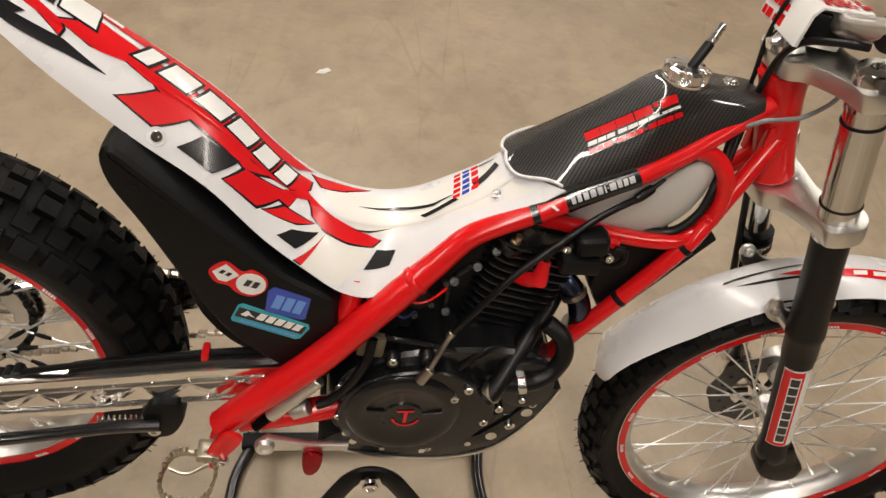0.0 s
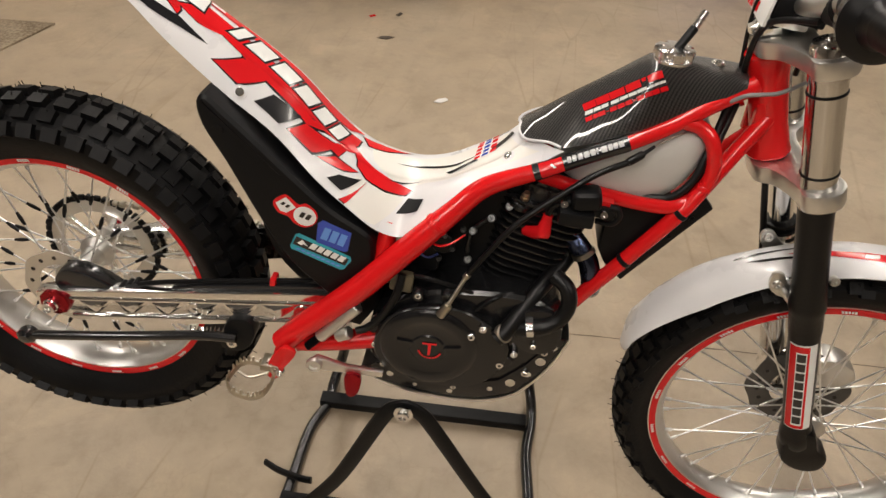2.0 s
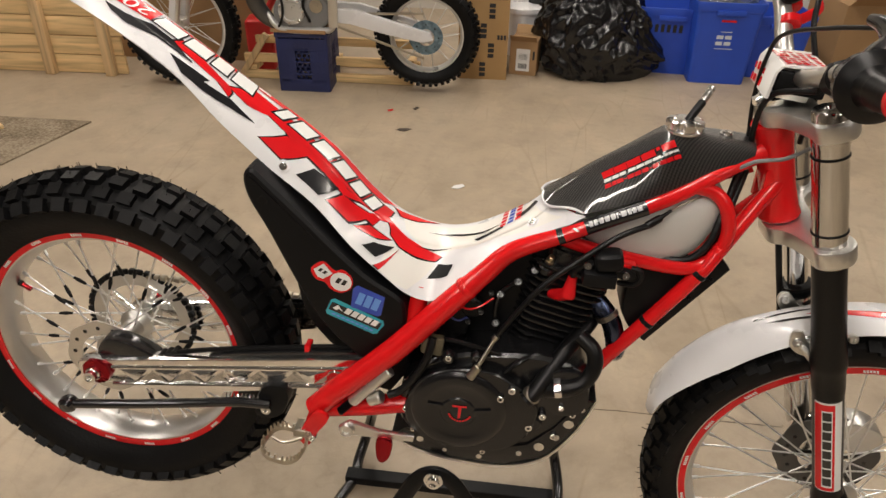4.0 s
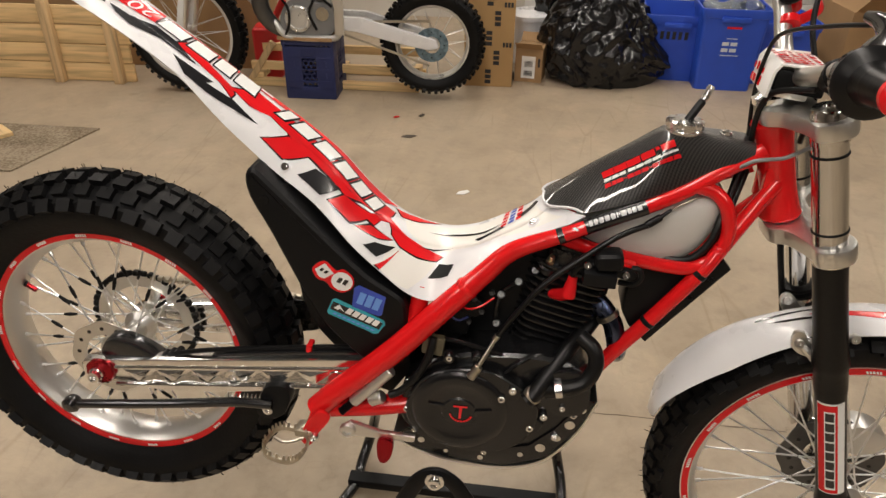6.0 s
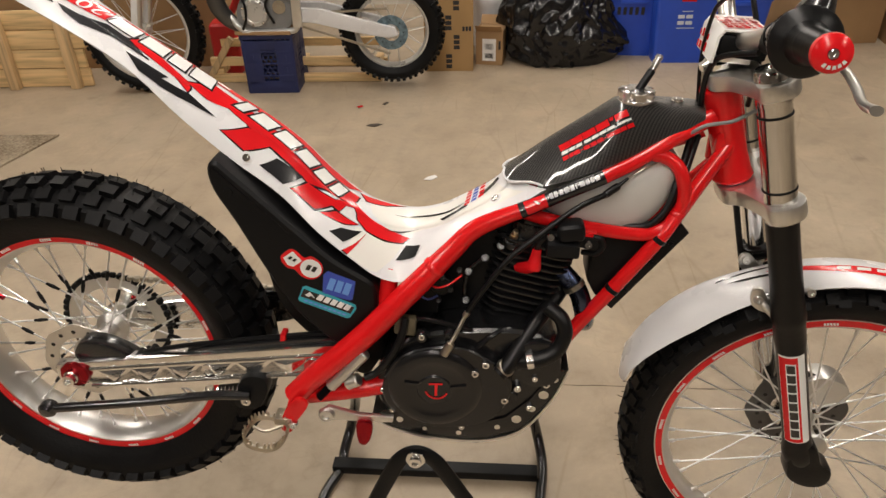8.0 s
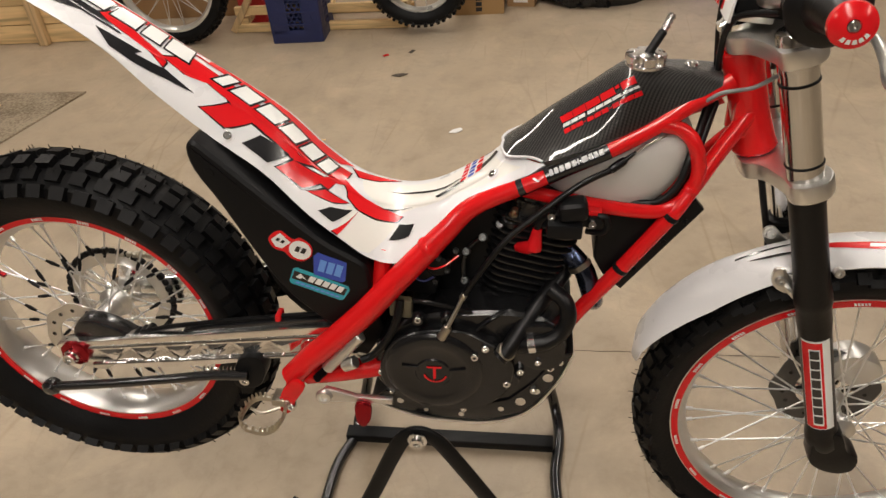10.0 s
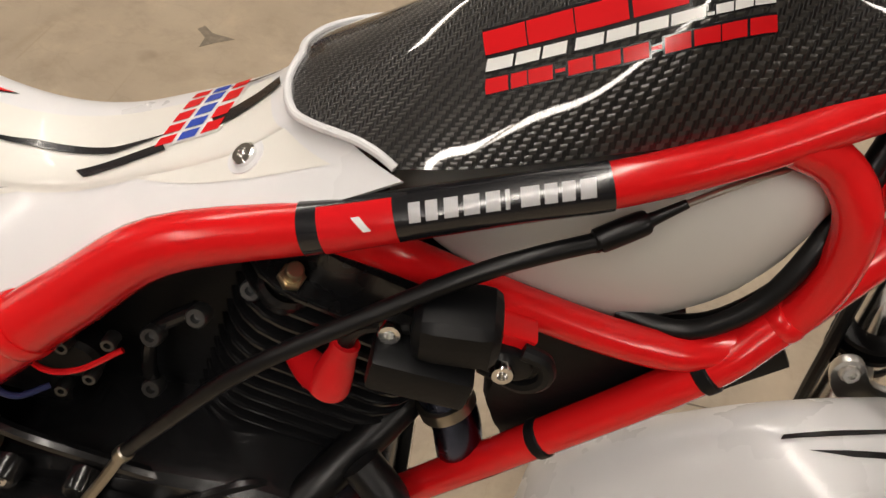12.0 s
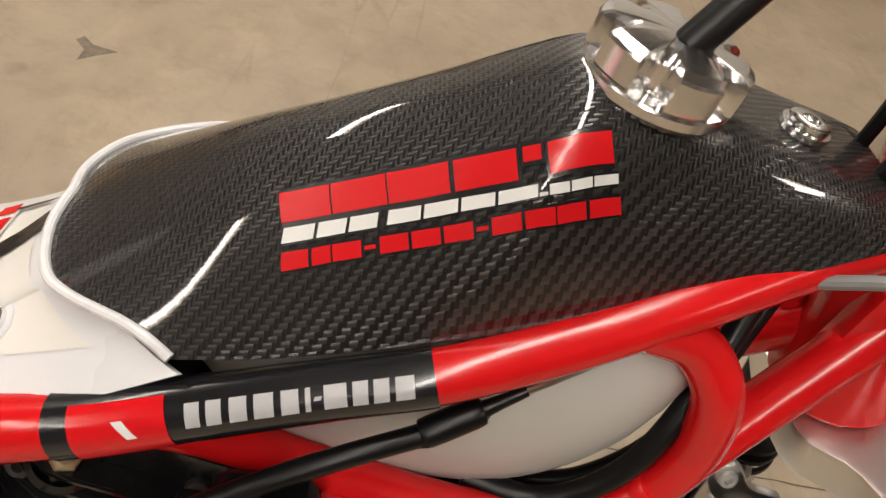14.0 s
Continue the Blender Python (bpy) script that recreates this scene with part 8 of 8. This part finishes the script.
def bin_box(m, w, d, h, label, tall, marks):
    ob = thing("recycling_bin", m, label, "recycling bin", "blue recycling bins")
    bm = bmesh.new()
    t = 0.012

    def ringz(s, z):
        o = rounded(w / 2 * s, d / 2 * s, 0.025, 4)
        return [bm.verts.new((x, y, z)) for x, y in o]
    levels = [ringz(0.84, 0), ringz(0.965, h - 0.05), ringz(1.0, h - 0.048), ringz(1.03, h - 0.01), ringz(1.02, h), ringz(0.97, h), ringz(0.94, h - 0.04), ringz(0.81, 0.012)]
    for a, b in zip(levels, levels[1:]):
        for i in range(len(a)):
            j = (i + 1) % len(a)
            bm.faces.new((a[i], a[j], b[j], b[i]))
    bm.faces.new(levels[0][::-1])
    bm.faces.new(levels[-1])
    body = put(bm, "tub", BLUE, ob)
    bm = bmesh.new()
    box(bm, (w * 0.42, 0.016, 0.03), (0, -d / 2 * 1.0 - 0.004, h - 0.055), Matrix(), 0.006)
    put(bm, "hand_grip", BLUE, ob)
    for (x, z, ww, hh, mm) in marks:
        bm = bmesh.new()
        box(bm, (ww, 0.0015, hh), (0, 0, 0))
        p = put(bm, "printed_mark", mm, ob)
        s = 0.84 + (0.965 - 0.84) * z / (h - 0.05)
        p.location = (x, -d / 2 * s - 0.0012, z)
        p.rotation_euler = (math.atan2((0.965 - 0.84) * d / 2, h - 0.05), 0, 0)
    return ob


blocks_b1 = [(-0.08 + k * 0.034, 0.27, 0.02, 0.045, INK) for k in range(5)]
bin_box(pose(1.52, 3.5, 0, 0, 0, -3), 0.36, 0.4, 0.385, "blue plastic recycling box with black handwriting", False, blocks_b1)
b2m = [(-0.0, 0.36, 0.08, 0.012, DECAL_RED)]
for k in range(4):
    b2m.append((-0.03 + (k % 2) * 0.045, 0.27 - (k // 2) * 0.035, 0.036, 0.02, PRINT))
b2m += [(0.0, 0.30, 0.06, 0.004, PRINT), (0.0, 0.205, 0.1, 0.004, PRINT)]
bin_box(pose(1.79, 3.32, 0, 0, 0, 0), 0.37, 0.3, 0.46, "tall blue recycling bin filled with clear bottles", True, b2m)
bin_box(pose(2.12, 3.5, 0, 0, 0, 4), 0.36, 0.36, 0.36, "blue plastic recycling bin beside others", False, [])
rnd = random.Random(11)
for k in range(7):
    bt = thing("plastic_bottle", pose(1.68 + rnd.random() * 0.22, 3.24 + rnd.random() * 0.16, 0.40 + rnd.random() * 0.05, rnd.uniform(40, 110), rnd.uniform(-40, 40), rnd.uniform(0, 180)), "clear plastic bottle lying in the recycling bin", "bottle", "bottles in the bin")
    bm = bmesh.new()
    lathe(bm, [(0, -0.09), (0.028, -0.09), (0.032, -0.08), (0.03, -0.02), (0.032, 0.03), (0.026, 0.06), (0.012, 0.085), (0.012, 0.1), (0, 0.1)], Matrix(), 18)
    put(bm, "bottle", CLEAR, bt)

# white roller door behind the bins
rd = thing("roller_door", pose(1.9, 4.4, 0), "white ribbed sheet metal roller door", "roller door", kind="structure")
for k in range(16):
    bm = bmesh.new()
    box(bm, (2.6, 0.03, 0.118), (0, 0, 0.06 + k * 0.12), Matrix(), 0.01)
    put(bm, "slat", STEEL_WHITE, rd)
# white bucket and dark cloth between box and bag
bk = thing("bucket", pose(0.66, 3.6, 0), "white plastic bucket with lid on the floor", "bucket")
bm = bmesh.new()
lathe(bm, [(0, 0), (0.11, 0), (0.13, 0.27), (0.138, 0.272), (0.138, 0.3), (0.12, 0.31), (0, 0.31)], Matrix(), 32)
put(bm, "pail", WHITE, bk)
# brown mat with a scrap of wood
mt = thing("door_mat", pose(-1.78, 1.84, 0, 0, 0, 0), "worn brown mat lying on the concrete floor", "mat")
bm = bmesh.new()
slab(bm, [(-0.6, 0.245), (0.355, 0.262), (0.228, -0.25), (-0.6, -0.27)], 0, 0.009, 0.002)
for v in bm.verts:
    v.co = Vector((v.co.x, v.co.z, v.co.y))
put(bm, "mat_sheet", MAT, mt)
sc = thing("wood_offcut", pose(-1.87, 1.955, 0.0095, 0, 0, -35), "small pine offcut lying on the mat", "wood offcut")
bm = bmesh.new()
box(bm, (0.15, 0.09, 0.02), (0, 0, 0.01), Matrix(), 0.003)
put(bm, "offcut", PINE, sc)


# ---- small things on the floor ----
def floor_scrap(name, m, outline, height, mat, label, category):
    ob = thing(name, m, label, category)
    bm = bmesh.new()
    b2 = bmesh.new()
    slab(b2, outline, 0, height, 0.0002)
    for v in b2.verts:
        v.co = Vector((v.co.x, v.co.z, v.co.y + 0.12 * abs(v.co.x) * (1 if height > 0.001 else 0)))
    merge(bm, b2)
    part("piece", bm, mat, ob)
    return ob


floor_scrap("paper_scrap", pose(0.455, 1.69, 0.0005, 0, 0, 20), [(-0.03, -0.012), (0.0, -0.018), (0.03, -0.008), (0.026, 0.014), (-0.01, 0.012)], 0.002, PAPER, "small crumpled pale paper scrap on the floor", "paper scrap")
floor_scrap("floor_stain", pose(0.252, 1.222, 0.0002), [(-0.04, 0.016), (-0.028, 0.036), (-0.001, 0.013), (0.055, 0.01), (0.014, -0.026), (-0.012, -0.054), (-0.012, -0.011)], 0.0008, worn("dried_grime", (0.2, 0.165, 0.12), 0.7, vary=0.3, size=60), "dark dried stain on the concrete floor", "stain")
floor_scrap("dead_leaf", pose(0.127, 2.25, 0.0005, 0, 0, 10), [(-0.04, -0.01), (0.0, -0.02), (0.04, -0.004), (0.01, 0.016), (-0.02, 0.012)], 0.002, worn("dark_leaf", (0.07, 0.055, 0.04), 0.8), "dark dry leaf on the floor", "leaf")
floor_scrap("dead_leaf", pose(0.14, 2.53, 0.0005, 0, 0, 70), [(-0.02, -0.01), (0.02, -0.012), (0.025, 0.006), (-0.01, 0.012)], 0.002, worn("dark_leaf", (0.07, 0.055, 0.04), 0.8), "dark dry leaf on the floor", "leaf")
floor_scrap("plastic_scrap", pose(0.013, 2.49, 0.0005, 0, 0, 40), [(-0.016, -0.008), (0.014, -0.01), (0.018, 0.008), (-0.012, 0.01)], 0.002, DECAL_RED, "tiny red plastic scrap on the floor", "plastic scrap")
floor_scrap("wood_splinter", pose(-0.145, 1.608, 0.0005, 0, 0, -5), [(-0.07, -0.004), (0.07, -0.006), (0.072, 0.004), (-0.06, 0.006)], 0.003, PINE, "thin pine splinter on the floor", "wood splinter")
# saw-cut joint in the floor
bm = bmesh.new()
rnd = random.Random(4)
prev = None
for k in range(61):
    x = 0.9 + 2.4 * k / 60
    y = 0.466 + 0.008 * k / 60 + rnd.uniform(-0.0015, 0.0015)
    w = rnd.uniform(0.0012, 0.0026)
    pair = (bm.verts.new((x, y - w, 0.0006)), bm.verts.new((x, y + w, 0.0006)))
    if prev:
        bm.faces.new((prev[0], pair[0], pair[1], prev[1]))
    prev = pair
tagged(new("floor_joint", finish(bm, "floor_joint", worn("joint_dirt", (0.13, 0.1, 0.07), 0.9, vary=0.3, size=20))), "dirt-filled saw-cut joint in the concrete", "floor joint", kind="structure")
